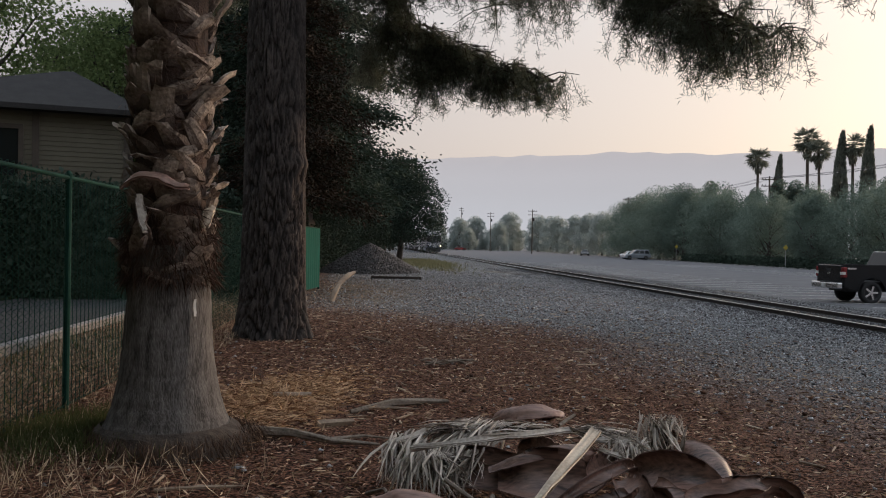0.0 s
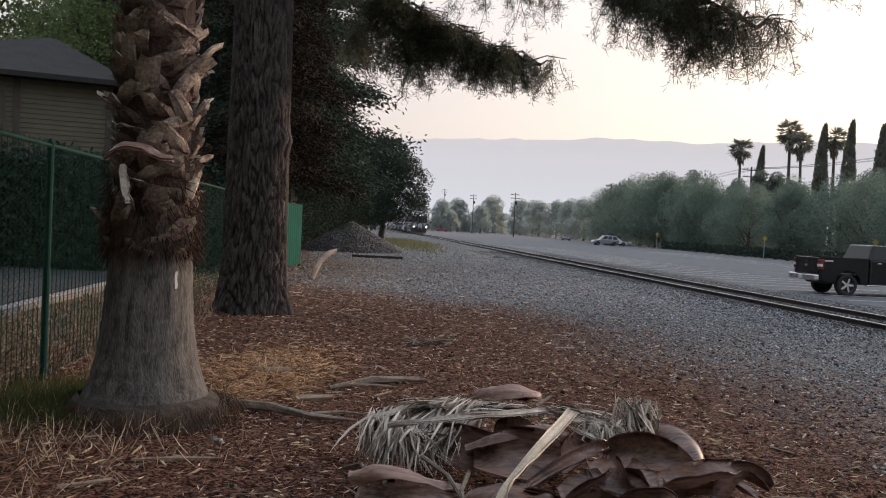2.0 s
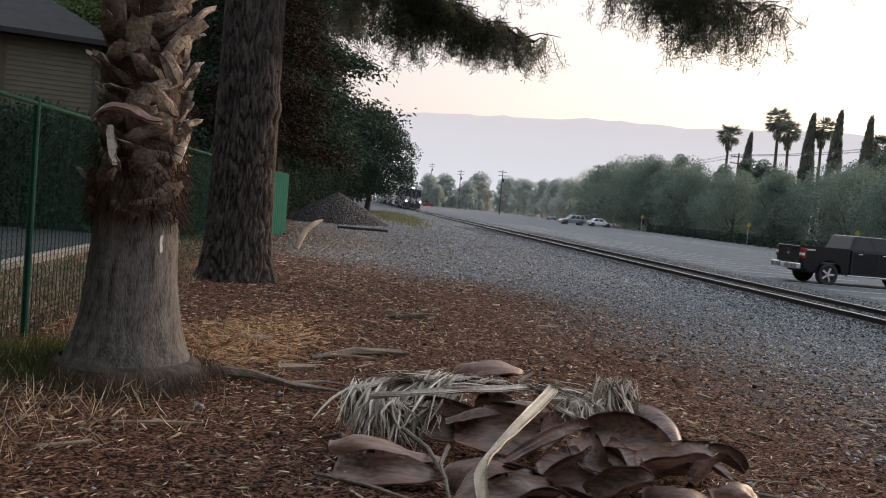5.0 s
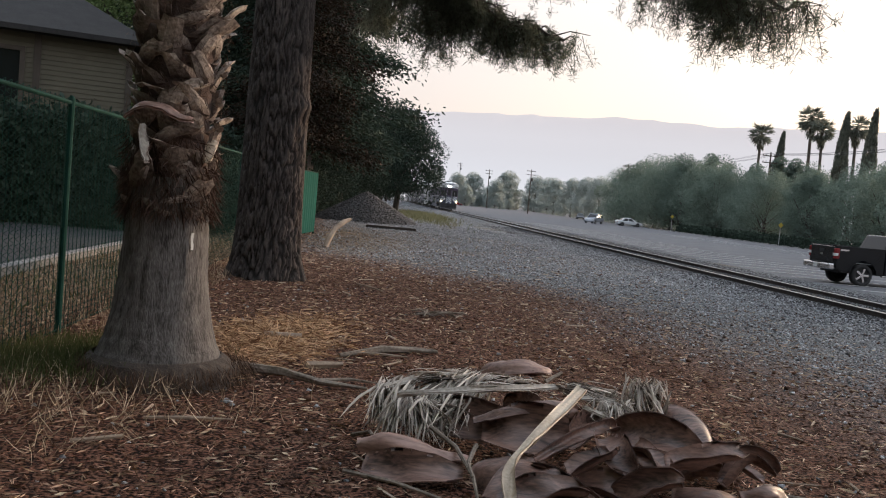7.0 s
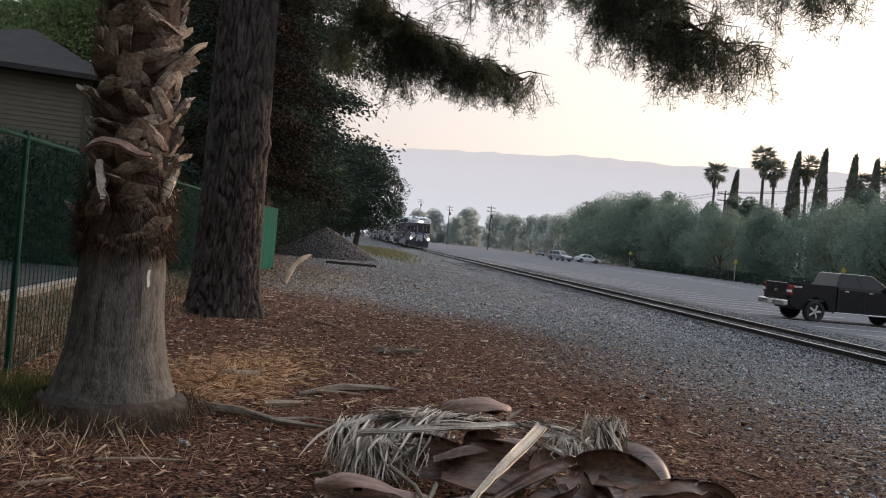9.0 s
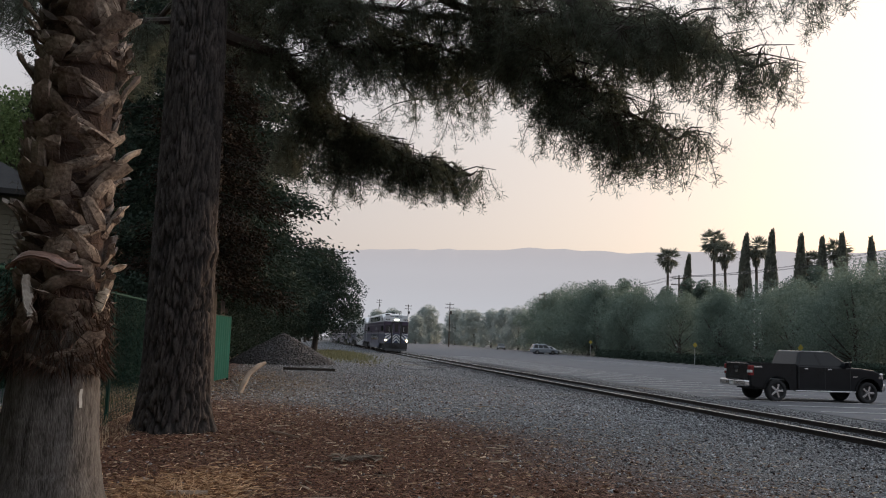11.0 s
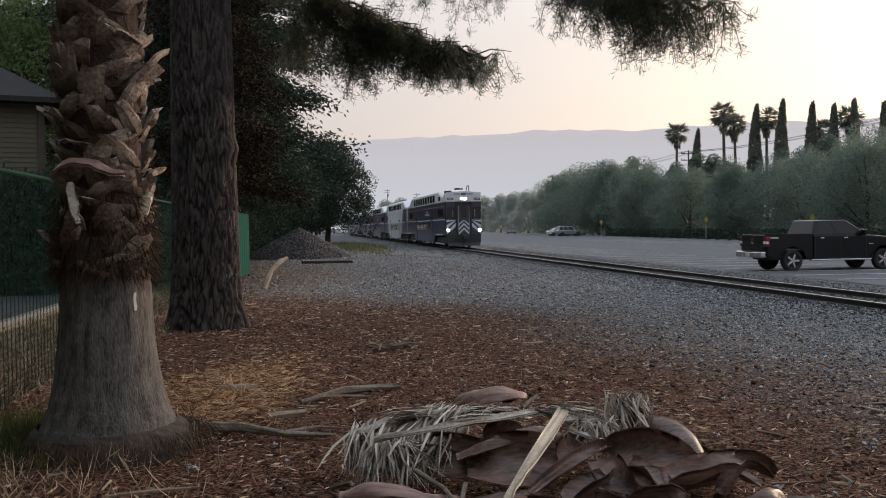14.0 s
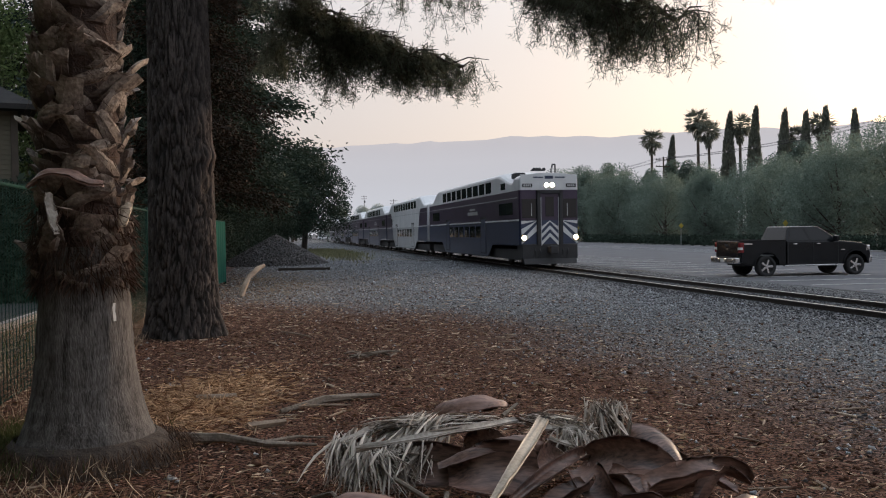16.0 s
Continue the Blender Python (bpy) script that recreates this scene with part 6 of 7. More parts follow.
    one_box("front_bumper", (2.60, 0, 0.62), (0.2, 1.92, 0.28), M["chrome"], t, 0.06, "chrome bumper")
    grille = one_box("grille", (2.58, 0, 0.98), (0.08, 1.2, 0.36), M["tyre"], t, 0.03)
    for k in range(3):
        one_box("grille_bar", (2.625, 0, 0.88 + 0.1 * k), (0.02, 1.16, 0.045), M["chrome"], grille, 0.008)
    for y in (-1, 1):
        light = one_box("tail_light", (-2.985, y * 0.90, 1.16), (0.17, 0.19, 0.40), M["red_lens"], t, 0.03, "red tail light")
        one_box("reversing_lens", (-3.02, y * 0.90, 1.12), (0.12, 0.196, 0.10), M["sign_white"], light, 0.01)
        one_box("headlight", (2.47, y * 0.84, 1.05), (0.24, 0.28, 0.26), M["chrome"], t, 0.04)
        one_box("wing_mirror", (0.98, y * 1.10, 1.47), (0.13, 0.26, 0.22), black, t, 0.04)
        one_box("running_board", (0.05, y * 1.0, 0.43), (2.55, 0.16, 0.06), M["chrome"], t, 0.02)
        for x in (-0.72, 0.28):
            one_box("door_handle", (x, y * 0.992, 1.27), (0.17, 0.04, 0.04), M["chrome"], t, 0.01)
        for x in (-1.02, 0.08, 1.15):
            one_box("door_seam", (x, y * 0.981, 0.92), (0.016, 0.006, 0.82), M["tyre"], t)
        one_box("badge", (1.36, y * 0.984, 1.02), (0.2, 0.008, 0.035), M["chrome"], t)
        one_box("side_badge", (-2.72, y * 0.984, 1.30), (0.34, 0.008, 0.06), M["chrome"], t)
    cyl("antenna", (1.45, 0.75, 1.34), (1.4, 0.75, 1.95), 0.006, M["wire"], t, 5)


build_truck()


def build_car(name, label, paint, m, suv=False):
    t = empty(name, m, label, "car")
    h = 1.0 if suv else 0.88
    out = [(-2.2, 0.5), (-2.25, h - 0.08), (-2.1, h), (1.0, h), (1.9, h - 0.12), (2.2, h - 0.3), (2.25, 0.45), (2.15, 0.28)]
    out += arch(1.38, 0.38, 0.32, 7) + arch(-1.36, 0.38, 0.32, 7) + [(-2.1, 0.34)]
    shell("body", out, 0.9, paint, t, bevel=0.07)
    if suv:
        greenhouse(t, (-2.15, 1.1), (-1.85, 0.3), h - 0.02, 1.7, 0.85, 0.68, paint, ((0.06, 0.32), (0.35, 0.6), (0.63, 0.92)))
    else:
        greenhouse(t, (-1.75, 1.15), (-0.95, 0.3), h - 0.02, 1.43, 0.84, 0.62, paint, ((0.12, 0.48), (0.52, 0.88)))
    wheel_set(t, ((-1.36, -0.8), (-1.36, 0.8), (1.38, -0.8), (1.38, 0.8)), 0.32, 0.22, M["chrome"], 5)
    for y in (-0.7, 0.7):
        one_box("tail_light", (-2.22, y, h - 0.2), (0.1, 0.3, 0.14), M["red_lens"], t, 0.02)
        one_box("headlight", (2.12, y, h - 0.32), (0.2, 0.32, 0.13), M["chrome"], t, 0.02)
    return t


# ---- poles, wires and signs ----
def utility_pole(n, s, h, group="utility poles"):
    p = empty("utility_pole", TF @ pose(n, s, -0.25, 0, 0, 8), "weathered wooden utility pole with crossarms", "utility pole", group)
    cyl("pole", (0, 0, -0.3), (0, 0, h), 0.17, M["pole_wood"], p, 9, r2=0.11)
    for z in (h - 0.5, h - 1.5):
        arm = one_box("crossarm", (0, 0.12, z), (2.5, 0.1, 0.13), M["pole_wood"], p)
        for x in (-1.1, -0.6, 0.6, 1.1):
            cyl("insulator", (x, 0.12, z + 0.06), (x, 0.12, z + 0.24), 0.05, M["train_dark"], arm, 6)
    cyl("transformer", (0.35, 0, h - 3.2), (0.35, 0, h - 2.3), 0.24, M["train_dark"], p, 10)
    return p


def build_poles():
    ps = [(50, 24, 13.7), (50, 73, 13.7), (46, 128, 13.0), (40, 180, 12.5), (30, 236, 12.0), (27, 300, 13.5), (26, 394, 19.0)]
    for n, s, h in ps:
        utility_pole(n, s, h)
    for (n0, s0, h0), (n1, s1, h1) in zip(ps, ps[1:4]):
        for dx in (-1.1, -0.6, 0.6, 1.1):
            pts = []
            for k in range(13):
                u = k / 12
                pts.append(tp(n0 + (n1 - n0) * u + dx, s0 + (s1 - s0) * u, h0 + (h1 - h0) * u - 0.5 - 4 * 0.9 * u * (1 - u)))
            w = link_mesh("overhead_wire", *tube(pts, 0.02, 4), M["wire"])
            tagged(w, "thin dark overhead power wire", "wire", "overhead wires")
    for k, (n, s) in enumerate(((34.2, 98), (34.4, 77), (34.2, 134))):
        g = empty("warning_sign", TF @ pose(n, s, -0.2, 0, 0, 10), "yellow diamond road sign on a thin post", "road sign")
        cyl("sign_post", (0, 0, 0), (0, 0, 2.3), 0.035, M["train_silver"], g, 6)
        one_box("sign_plate", (0, -0.05, 0), (0.46, 0.02, 0.46), M["sign_yellow"], g, 0, "yellow plate", Matrix.Translation((0, 0, 2.3)) @ Matrix.Rotation(radians(45), 4, "Y"))


build_poles()

SUV = build_car("suv_car", "silver SUV driving across the parking lot", M["car_silver"], TF @ pose(31.9, 147, -0.19, 0, 0, 180), True)
build_car("sedan_car", "white sedan at the far lot edge", M["car_white"], TF @ pose(32.7, 151.5, -0.19, 0, 0, 2))
build_car("suv_car", "white SUV far down the lot", M["car_white"], TF @ pose(4.4, 330, -0.2, 0, 0, 10), True)
build_car("sedan_car", "pale sedan far down the lot", M["car_white"], TF @ pose(8.6, 326, -0.19, 0, 0, 5))
build_car("sedan_car", "red sedan far down the lot", M["car_red"], TF @ pose(20, 335, -0.19, 0, 0, 5))
build_car("sedan_car", "dark sedan facing across the lot", M["car_dark"], TF @ pose(37, 205, -0.19, 0, 0, -100))
build_car("sedan_car", "white sedan behind the hedge", M["car_white"], TF @ pose(43.5, 146, -0.22, 0, 0, 90))
SUV_ROWS = [(0, 31.9, 147, 180), (1.5, 30.4, 147.2, 180), (3.5, 28.2, 147.8, 178), (5.5, 26.6, 148.2, 196), (6.5, 25.9, 148.2, 226), (7.5, 25.6, 148, 242), (8.5, 26.1, 147.6, 280), (9.5, 27.4, 147, 320), (10.5, 29.3, 147, 350),
            (11, 30.5, 147, 358), (13, 32.7, 147, 360), (14.5, 33.1, 147, 360), (16, 33.2, 147, 360)]


# ---- heap of fallen palm fronds ----
def strips(seed, origin, tips, count, width=0.016, sag=0.10, spread=0.12):
    """Narrow dry leaf strips from an origin towards tips, bent over."""
    rnd = random.Random(seed)
    out = []
    tips = sorted(tips)
    for k in range(count):
        u = rnd.random() * (len(tips) - 1)
        i0 = min(int(u), len(tips) - 2)
        stray = 2.2 if rnd.random() < 0.2 else 0.7
        o = Vector(origin) + Vector(((u / (len(tips) - 1) - 0.5) * 0.26 + rnd.gauss(0, 0.03), rnd.gauss(0, 0.06), rnd.uniform(-0.04, 0.04)))
        t = Vector(tips[i0]).lerp(Vector(tips[i0 + 1]), u - i0) + Vector((rnd.gauss(0, spread * stray), rnd.gauss(0, spread * stray), rnd.gauss(0, 0.03)))
        mid = o.lerp(t, 0.5) + Vector((rnd.gauss(0, 0.05), rnd.gauss(0, 0.05), sag * rnd.uniform(0.2, 1.2)))
        w = width * rnd.uniform(0.5, 1.3)
        pts = [o, o.lerp(mid, 0.5) + Vector((0, 0, sag * 0.3)), mid, mid.lerp(t, 0.5) + Vector((0, 0, sag * 0.15)), t]
        vs, fs = [], []
        tw = rnd.uniform(-1, 1)
        for i, p in enumerate(pts):
            d = (pts[min(i + 1, 4)] - pts[max(i - 1, 0)]).normalized()
            s = d.cross(Vector((math.sin(tw + i * 0.3), 0.3, math.cos(tw)))).normalized()
            n = s.cross(d)
            ww = w * (0.5, 1, 1, 0.8, 0.12)[i]
            vs += [p - s * ww / 2, p + n * ww * 0.25, p + s * ww / 2]
            if i:
                a = 3 * (i - 1)
                fs += [(a, a + 1, a + 4, a + 3), (a + 1, a + 2, a + 5, a + 4), (a + 2, a, a + 3, a + 5)]
        out.append((vs, fs))
    return join(*out)


def build_heap():
    g = "fallen palm debris"
    lab = "curled brown leathery palm spathe on the heap"
    # way, half width, curl, turn about its length
    back = [
        ([(0.05, 6.01, 0.24), (0.29, 5.97, 0.36), (0.55, 6.03, 0.4), (0.74, 6.08, 0.36)], 0.1, 0.9, -0.6),
        ([(0.12, 5.88, 0.14), (0.39, 5.86, 0.22), (0.69, 5.92, 0.26)], 0.2, -0.5, -0.9),
        ([(0.5, 5.29, 0.2), (0.72, 5.54, 0.3), (0.91, 5.71, 0.36), (0.98, 5.8, 0.32)], 0.07, 1.2, -0.5),
        ([(0.99, 5.77, 0.3), (1.21, 5.6, 0.36), (1.47, 5.48, 0.28)], 0.15, -0.8, -0.8),
        ([(1.34, 6.37, 0.36), (1.49, 6.14, 0.34), (1.57, 5.89, 0.26)], 0.13, -0.7, -0.7),
        ([(1.08, 5.54, 0.3), (1.18, 5.36, 0.28), (1.25, 5.2, 0.22)], 0.09, -0.8, -0.4),
        ([(1.25, 5.29, 0.26), (1.49, 5.35, 0.3), (1.7, 5.5, 0.36)], 0.12, -1.0, -0.7),
    ]
    front = [
        ([(1.65, 5.61, 0.1), (1.8, 5.69, 0.26), (1.95, 5.64, 0.2)], 0.12, -1.4, -0.2),
        ([(1.72, 5.52, 0.1), (1.89, 5.52, 0.16), (2.05, 5.64, 0.06)], 0.1, 1.4, 0.1),
        ([(0.97, 5.12, 0.1), (1.14, 5.1, 0.2), (1.32, 5.05, 0.24)], 0.13, -1.2, -0.6),
        ([(0.35, 4.96, 0.06), (0.58, 5.0, 0.12), (0.8, 5.05, 0.12)], 0.12, 0.8, -0.5),
        ([(0.69, 5.28, 0.15), (0.88, 5.31, 0.24), (0.95, 5.41, 0.28)], 0.12, 0.9, -0.3),
        ([(1.31, 5.42, 0.1), (1.53, 5.38, 0.14), (1.71, 5.45, 0.08)], 0.14, 0.7, -0.5),
        ([(0.7, 5.17, 0.05), (0.88, 5.2, 0.1), (1.07, 5.24, 0.1)], 0.16, 0.7, -0.4),
        ([(0.88, 5.61, 0.3), (0.98, 5.42, 0.26), (1.06, 5.26, 0.2)], 0.13, -0.9, -0.3),
    ]
    low = [
        ([(-0.55, 5.3, 0.04), (-0.24, 5.2, 0.08), (0.08, 5.22, 0.08)], 0.12, 0.6, -0.4),
        ([(0.11, 5.34, 0.06), (0.39, 5.19, 0.14), (0.63, 5.22, 0.2)], 0.18, -0.6, -0.6),
    ]
    pink = [
        ([(-0.62, 5.42, 0.16), (-0.42, 5.40, 0.22), (-0.12, 5.40, 0.17), (0.08, 5.5, 0.12)], 0.10, -1.2, 0.1),
        ([(-0.02, 7.2, 0.34), (0.12, 7.0, 0.47), (0.36, 6.95, 0.50), (0.52, 7.05, 0.44)], 0.14, -1.3, -0.2),
        ([(1.08, 5.54, 0.30), (1.18, 5.36, 0.28), (1.25, 5.2, 0.22)], 0.09, -0.8, -0.4),
    ]
    rnd = random.Random(17)
    for _ in range(12):
        x, y = rnd.uniform(-0.1, 1.75), rnd.uniform(5.1, 6.4)
        z = 0.02 + 0.10 * (y - 4.9)
        a, ln = rnd.uniform(-0.9, 0.9), rnd.uniform(0.22, 0.4)
        dx, dy = math.cos(a) * ln, math.sin(a) * ln
        low.append(([(x - dx, y - dy, z), (x, y, z + rnd.uniform(0.04, 0.09)), (x + dx, y + dy, z + rnd.uniform(-0.03, 0.05))], rnd.uniform(0.10, 0.18), rnd.choice((-1, 1)) * rnd.uniform(0.5, 1.2), rnd.uniform(-0.8, 0.2)))
    for k, (sp, w, c, fl) in enumerate(back + front + low):
        v, f = sheet(sp, w * 1.05, abs(c) * 1.5 if k % 4 else -abs(c) * 1.3, tip=0.3, seed=k + 1, flip=fl * 0.75)
        tagged(link_mesh("palm_spathe", v, f, M["spathe"], smooth_shade=True), lab, "palm debris", g)
    for k, (sp, w, c, fl) in enumerate(pink):
        v, f = sheet(sp, w * 1.1, c * 1.25, seed=k + 61, flip=fl)
        tagged(link_mesh("palm_spathe", v, f, M["spathe_pink"], smooth_shade=True), "pinkish curled palm spathe on the heap", "palm debris", g)
    v, f = sheet([(0.76, 6.33, 0.46), (0.53, 5.5, 0.36), (0.37, 5.0, 0.25), (0.39, 4.78, 0.12)], 0.042, 0.6, tip=0.85, thick=0.018, seed=40)
    tagged(link_mesh("frond_stalk", v, f, M["stalk"], smooth_shade=True), "pale cream saw-edged frond stalk across the heap", "palm debris", g)
    for sp, w in (([(-0.47, 5.9, 0.36), (0.02, 6.0, 0.43), (0.59, 6.5, 0.41)], 0.032), ([(-0.6, 6.15, 0.34), (-0.41, 6.39, 0.39), (-0.17, 6.66, 0.37)], 0.034), ([(0.68, 6.42, 0.37), (1.0, 6.34, 0.39)], 0.03), ([(0.77, 6.05, 0.38), (0.9, 6.01, 0.36), (1.01, 5.97, 0.28)], 0.02)):
        v, f = sheet(sp, w, 0.9, tip=0.5, thick=0.012, seed=41)
        tagged(link_mesh("frond_stalk", v, f, M["stalk_grey"], smooth_shade=True), "grey weathered frond stalk on the heap", "palm debris", g)
    fans = [
        ((-0.54, 6.30, 0.36), [(-0.70, 6.1, 0.12), (-0.60, 5.95, 0.08), (-0.48, 5.95, 0.08)], 70, 0.05),
        ((-0.02, 6.55, 0.42), [(-0.32, 5.95, 0.14), (-0.2, 5.92, 0.14), (-0.1, 6.1, 0.18), (-0.3, 6.15, 0.16)], 150, 0.06),
        ((-0.41, 6.39, 0.38), [(-0.02, 6.37, 0.40), (-0.22, 6.45, 0.40)], 40, 0.03),
        ((0.66, 6.58, 0.38), [(1.02, 6.62, 0.36), (1.11, 6.45, 0.3), (0.83, 6.3, 0.3)], 70, 0.05),
        ((1.21, 6.50, 0.52), [(1.18, 6.38, 0.22), (1.24, 6.33, 0.22), (1.33, 6.45, 0.22)], 70, 0.04),
        ((1.0, 6.31, 0.38), [(1.02, 6.05, 0.22), (0.92, 6.2, 0.22), (1.13, 6.2, 0.22)], 60, 0.05),
        ((0.16, 6.46, 0.40), [(0.5, 6.5, 0.38), (0.35, 6.5, 0.40)], 40, 0.04),
        ((-0.35, 6.11, 0.28), [(-0.5, 5.85, 0.06), (-0.29, 5.8, 0.06), (-0.12, 5.9, 0.08), (0.0, 6.1, 0.12)], 90, 0.05),
    ]
    for k, (o, tips, count, sag) in enumerate(fans):
        v, f = strips(80 + k, o, tips, int(count * 1.3), 0.02, sag, 0.06)
        tagged(link_mesh("dry_frond", v, f, M["dry_frond"]), "tangle of dry grey palm leaf strips", "palm debris", g, "stuff")
    stems = [[(-0.2, 5.7, 0.22), (0.0, 5.45, 0.18), (0.15, 5.1, 0.12), (0.2, 4.9, 0.06)], [(0.12, 5.48, 0.2), (0.1, 5.25, 0.15), (0.15, 5.08, 0.12)], [(-0.62, 5.12, 0.05), (-0.3, 4.98, 0.07), (0.0, 4.86, 0.05)],
             [(-0.75, 5.85, 0.06), (-0.6, 5.7, 0.14), (-0.55, 5.55, 0.16)], [(1.9, 5.75, 0.05), (2.2, 5.75, 0.04), (2.5, 5.7, 0.02)], [(-0.15, 7.15, 0.3), (-0.05, 6.95, 0.36), (0.0, 6.8, 0.4)], [(0.5, 6.9, 0.36), (0.62, 7.05, 0.42)]]
    for sp in stems:
        v, f = tube(sp, [0.016 - 0.008 * i / len(sp) for i in range(len(sp))], 6)
        tagged(link_mesh("dry_stem", v, f, M["wood_grey"]), "thin grey dry stem in the heap", "palm debris", g)


build_heap()


# ---- wood lying about ----
def build_wood():
    def log(name, pts, radii, mat, label, sides=9, seed=1):
        v, f = tube(pts, radii, sides, ragged=0.12, rnd=random.Random(seed))
        tagged(link_mesh(name, v, f, M[mat]), label, "branch")
    log("curved_log", [(-6.38, 25.3, -0.03), (-6.36, 25.5, 0.22), (-6.28, 25.8, 0.52), (-6.1, 26.2, 0.76), (-5.98, 26.45, 0.84)], [0.075, 0.09, 0.085, 0.08, 0.05], "wood_tan", "pale curved bare log leaning off the ground")
    log("dead_branch", [(-2.25, 7.55, 0.06), (-1.8, 7.5, 0.07), (-1.4, 7.35, 0.05), (-1.0, 7.4, 0.03)], [0.045, 0.04, 0.03, 0.012], "wood_grey", "grey splintered branch lying on needle litter")
    log("dead_branch", [(-1.45, 7.4, 0.05), (-1.2, 7.6, 0.05), (-0.95, 7.65, 0.03)], [0.02, 0.015, 0.006], "wood_grey", "thin grey twig beside the branch", 6)
    log("dead_branch", [(-1.6, 8.75, 0.03), (-1.25, 9.2, 0.06), (-0.95, 9.4, 0.05), (-0.7, 9.5, 0.04)], [0.02, 0.04, 0.035, 0.02], "wood_grey", "short grey branch on the needle litter")
    log("dead_branch", [(-1.55, 8.9, 0.04), (-1.2, 8.95, 0.05), (-0.95, 9.05, 0.03)], [0.012, 0.016, 0.006], "wood_tan", "thin tan twig on the needle litter", 6)
    log("bark_chunk", [(-2.6, 9.3, 0.05), (-2.2, 9.4, 0.05)], [0.05, 0.045], "wood_tan", "tan chunk of bark beside the palm", 7)
    log("bark_chunk", [(-1.75, 8.1, 0.03), (-1.45, 8.3, 0.03)], [0.04, 0.03], "wood_tan", "flat pale chip of palm bark", 5)
    log("stick", [(1.2, 18.3, -0.03), (1.5, 17.8, -0.02), (1.75, 17.3, -0.03)], [0.02, 0.022, 0.018], "wood_tan", "straight tan stick on the gravel", 6)
    log("stick", [(-3.1, 15.7, 0.03), (-2.75, 15.25, 0.04), (-2.45, 14.9, 0.03)], [0.018, 0.02, 0.014], "wood_tan", "straight tan stick on the needles", 6)
    log("stick", [(-2.2, 5.75, 0.03), (-1.9, 5.85, 0.04), (-1.65, 6.0, 0.02)], [0.012, 0.013, 0.008], "wood_tan", "short pale stick in the weeds", 6)
    log("stick", [(-2.35, 5.1, 0.02), (-2.1, 5.3, 0.03)], [0.014, 0.012], "wood_tan", "short pale stick in the weeds", 6)
    rnd = random.Random(29)
    twigs = []
    for _ in range(16):
        x, y, a, ln = -1.12 + rnd.gauss(0, 0.14), 12.7 + rnd.gauss(0, 0.12), rnd.uniform(0, 6.28), rnd.uniform(0.08, 0.22)
        d = Vector((math.cos(a) * ln, math.sin(a) * ln, rnd.uniform(-0.01, 0.04)))
        c = Vector((x, y, rnd.uniform(0.02, 0.06)))
        twigs.append(tube([c - d, c + Vector((0, 0, 0.015)), c + d], [0.012, 0.016, 0.006], 5))
    tagged(link_mesh("twig_clump", *join(*twigs), M["wood_grey"]), "small matted clump of grey twigs", "branch")
    bm = bmesh.new()
    box(bm, 0, 0, 0.1, 2.5, 0.22, 0.18, None, 0.015)
    t = part("old_tie", bm, M["tie"])
    t.matrix_world = pose(-7.9, 42.7, -0.06, 0, 0, 4)
    tagged(t, "dark old railway tie lying on the dirt", "railway tie")
    rnd = random.Random(3)
    for k in range(150):
        n, s = rnd.uniform(-14, -5.5), rnd.uniform(7, 26)
        p = tp(n, s, ground_height(n, s) + 0.012)
        a, ln = rnd.uniform(0, 6.28), rnd.uniform(0.05, 0.16)
        v, f = tube([p - Vector((math.cos(a), math.sin(a), 0)) * ln, p + Vector((math.cos(a), math.sin(a), 0.05)) * ln], [0.012, 0.007], 5)
        tagged(link_mesh("wood_chip", v, f, M["stalk"] if k % 3 == 0 else M["wood_tan"]), "pale chip of wood on the needle litter", "wood chip", "scattered wood chips")


build_wood()


# ---- heap of ballast stone ----
def build_rock_pile():
    rng = np.random.default_rng(91)
    verts, faces = [], []
    for j in range(22):
        for i in range(22):
            u, v = i / 21 * 2 - 1, j / 21 * 2 - 1
            h = max(0.0, 1 - (u * u + v * v) ** 0.5)
            z = 1.8 * h ** 0.95 + 0.12 * noise.noise(Vector((u * 4, v * 4, 0))) * (h > 0)
            verts.append((u * 3.1, v * 4.2, z - 0.08))
            if i and j:
                a = j * 22 + i
                faces.append((a - 23, a - 22, a, a - 1))
    pile = empty("stone_heap", pose(-11.5, 52.5, 0), "heap of loose grey ballast stone", "stone heap")
    link_mesh("core", verts, faces, M["ballast"], pile)
    kk = 7000
    a, r = rng.uniform(0, 6.283, kk), np.sqrt(rng.uniform(0, 1, kk))
    z = 1.8 * (1 - r) ** 0.95 - 0.03
    c = np.stack([np.cos(a) * r * 3.1, np.sin(a) * r * 4.2, z], 1)
    v, t = rocks(rng, c, rng.uniform(0.07, 0.2, kk))
    fast_mesh("loose_stone", v, t, M["heap_stone"], pile)["kind"] = "stuff"


build_rock_pile()


# ---- loose cover of the ground ----
def scatter(seed, count, n0, n1, s0, s1, keep, power=1.6):
    """Random places on the ground, denser near the viewer."""
    rng = np.random.default_rng(seed)
    n = rng.uniform(n0, n1, count)
    s = s0 + (s1 - s0) * rng.uniform(0, 1, count) ** power
    ok = [k for k in range(count) if rng.uniform() < keep(n[k], s[k])]
    z = np.array([ground_height(n[k], s[k]) for k in ok])
    return rng, np.stack([n[ok], s[ok], z], 1)


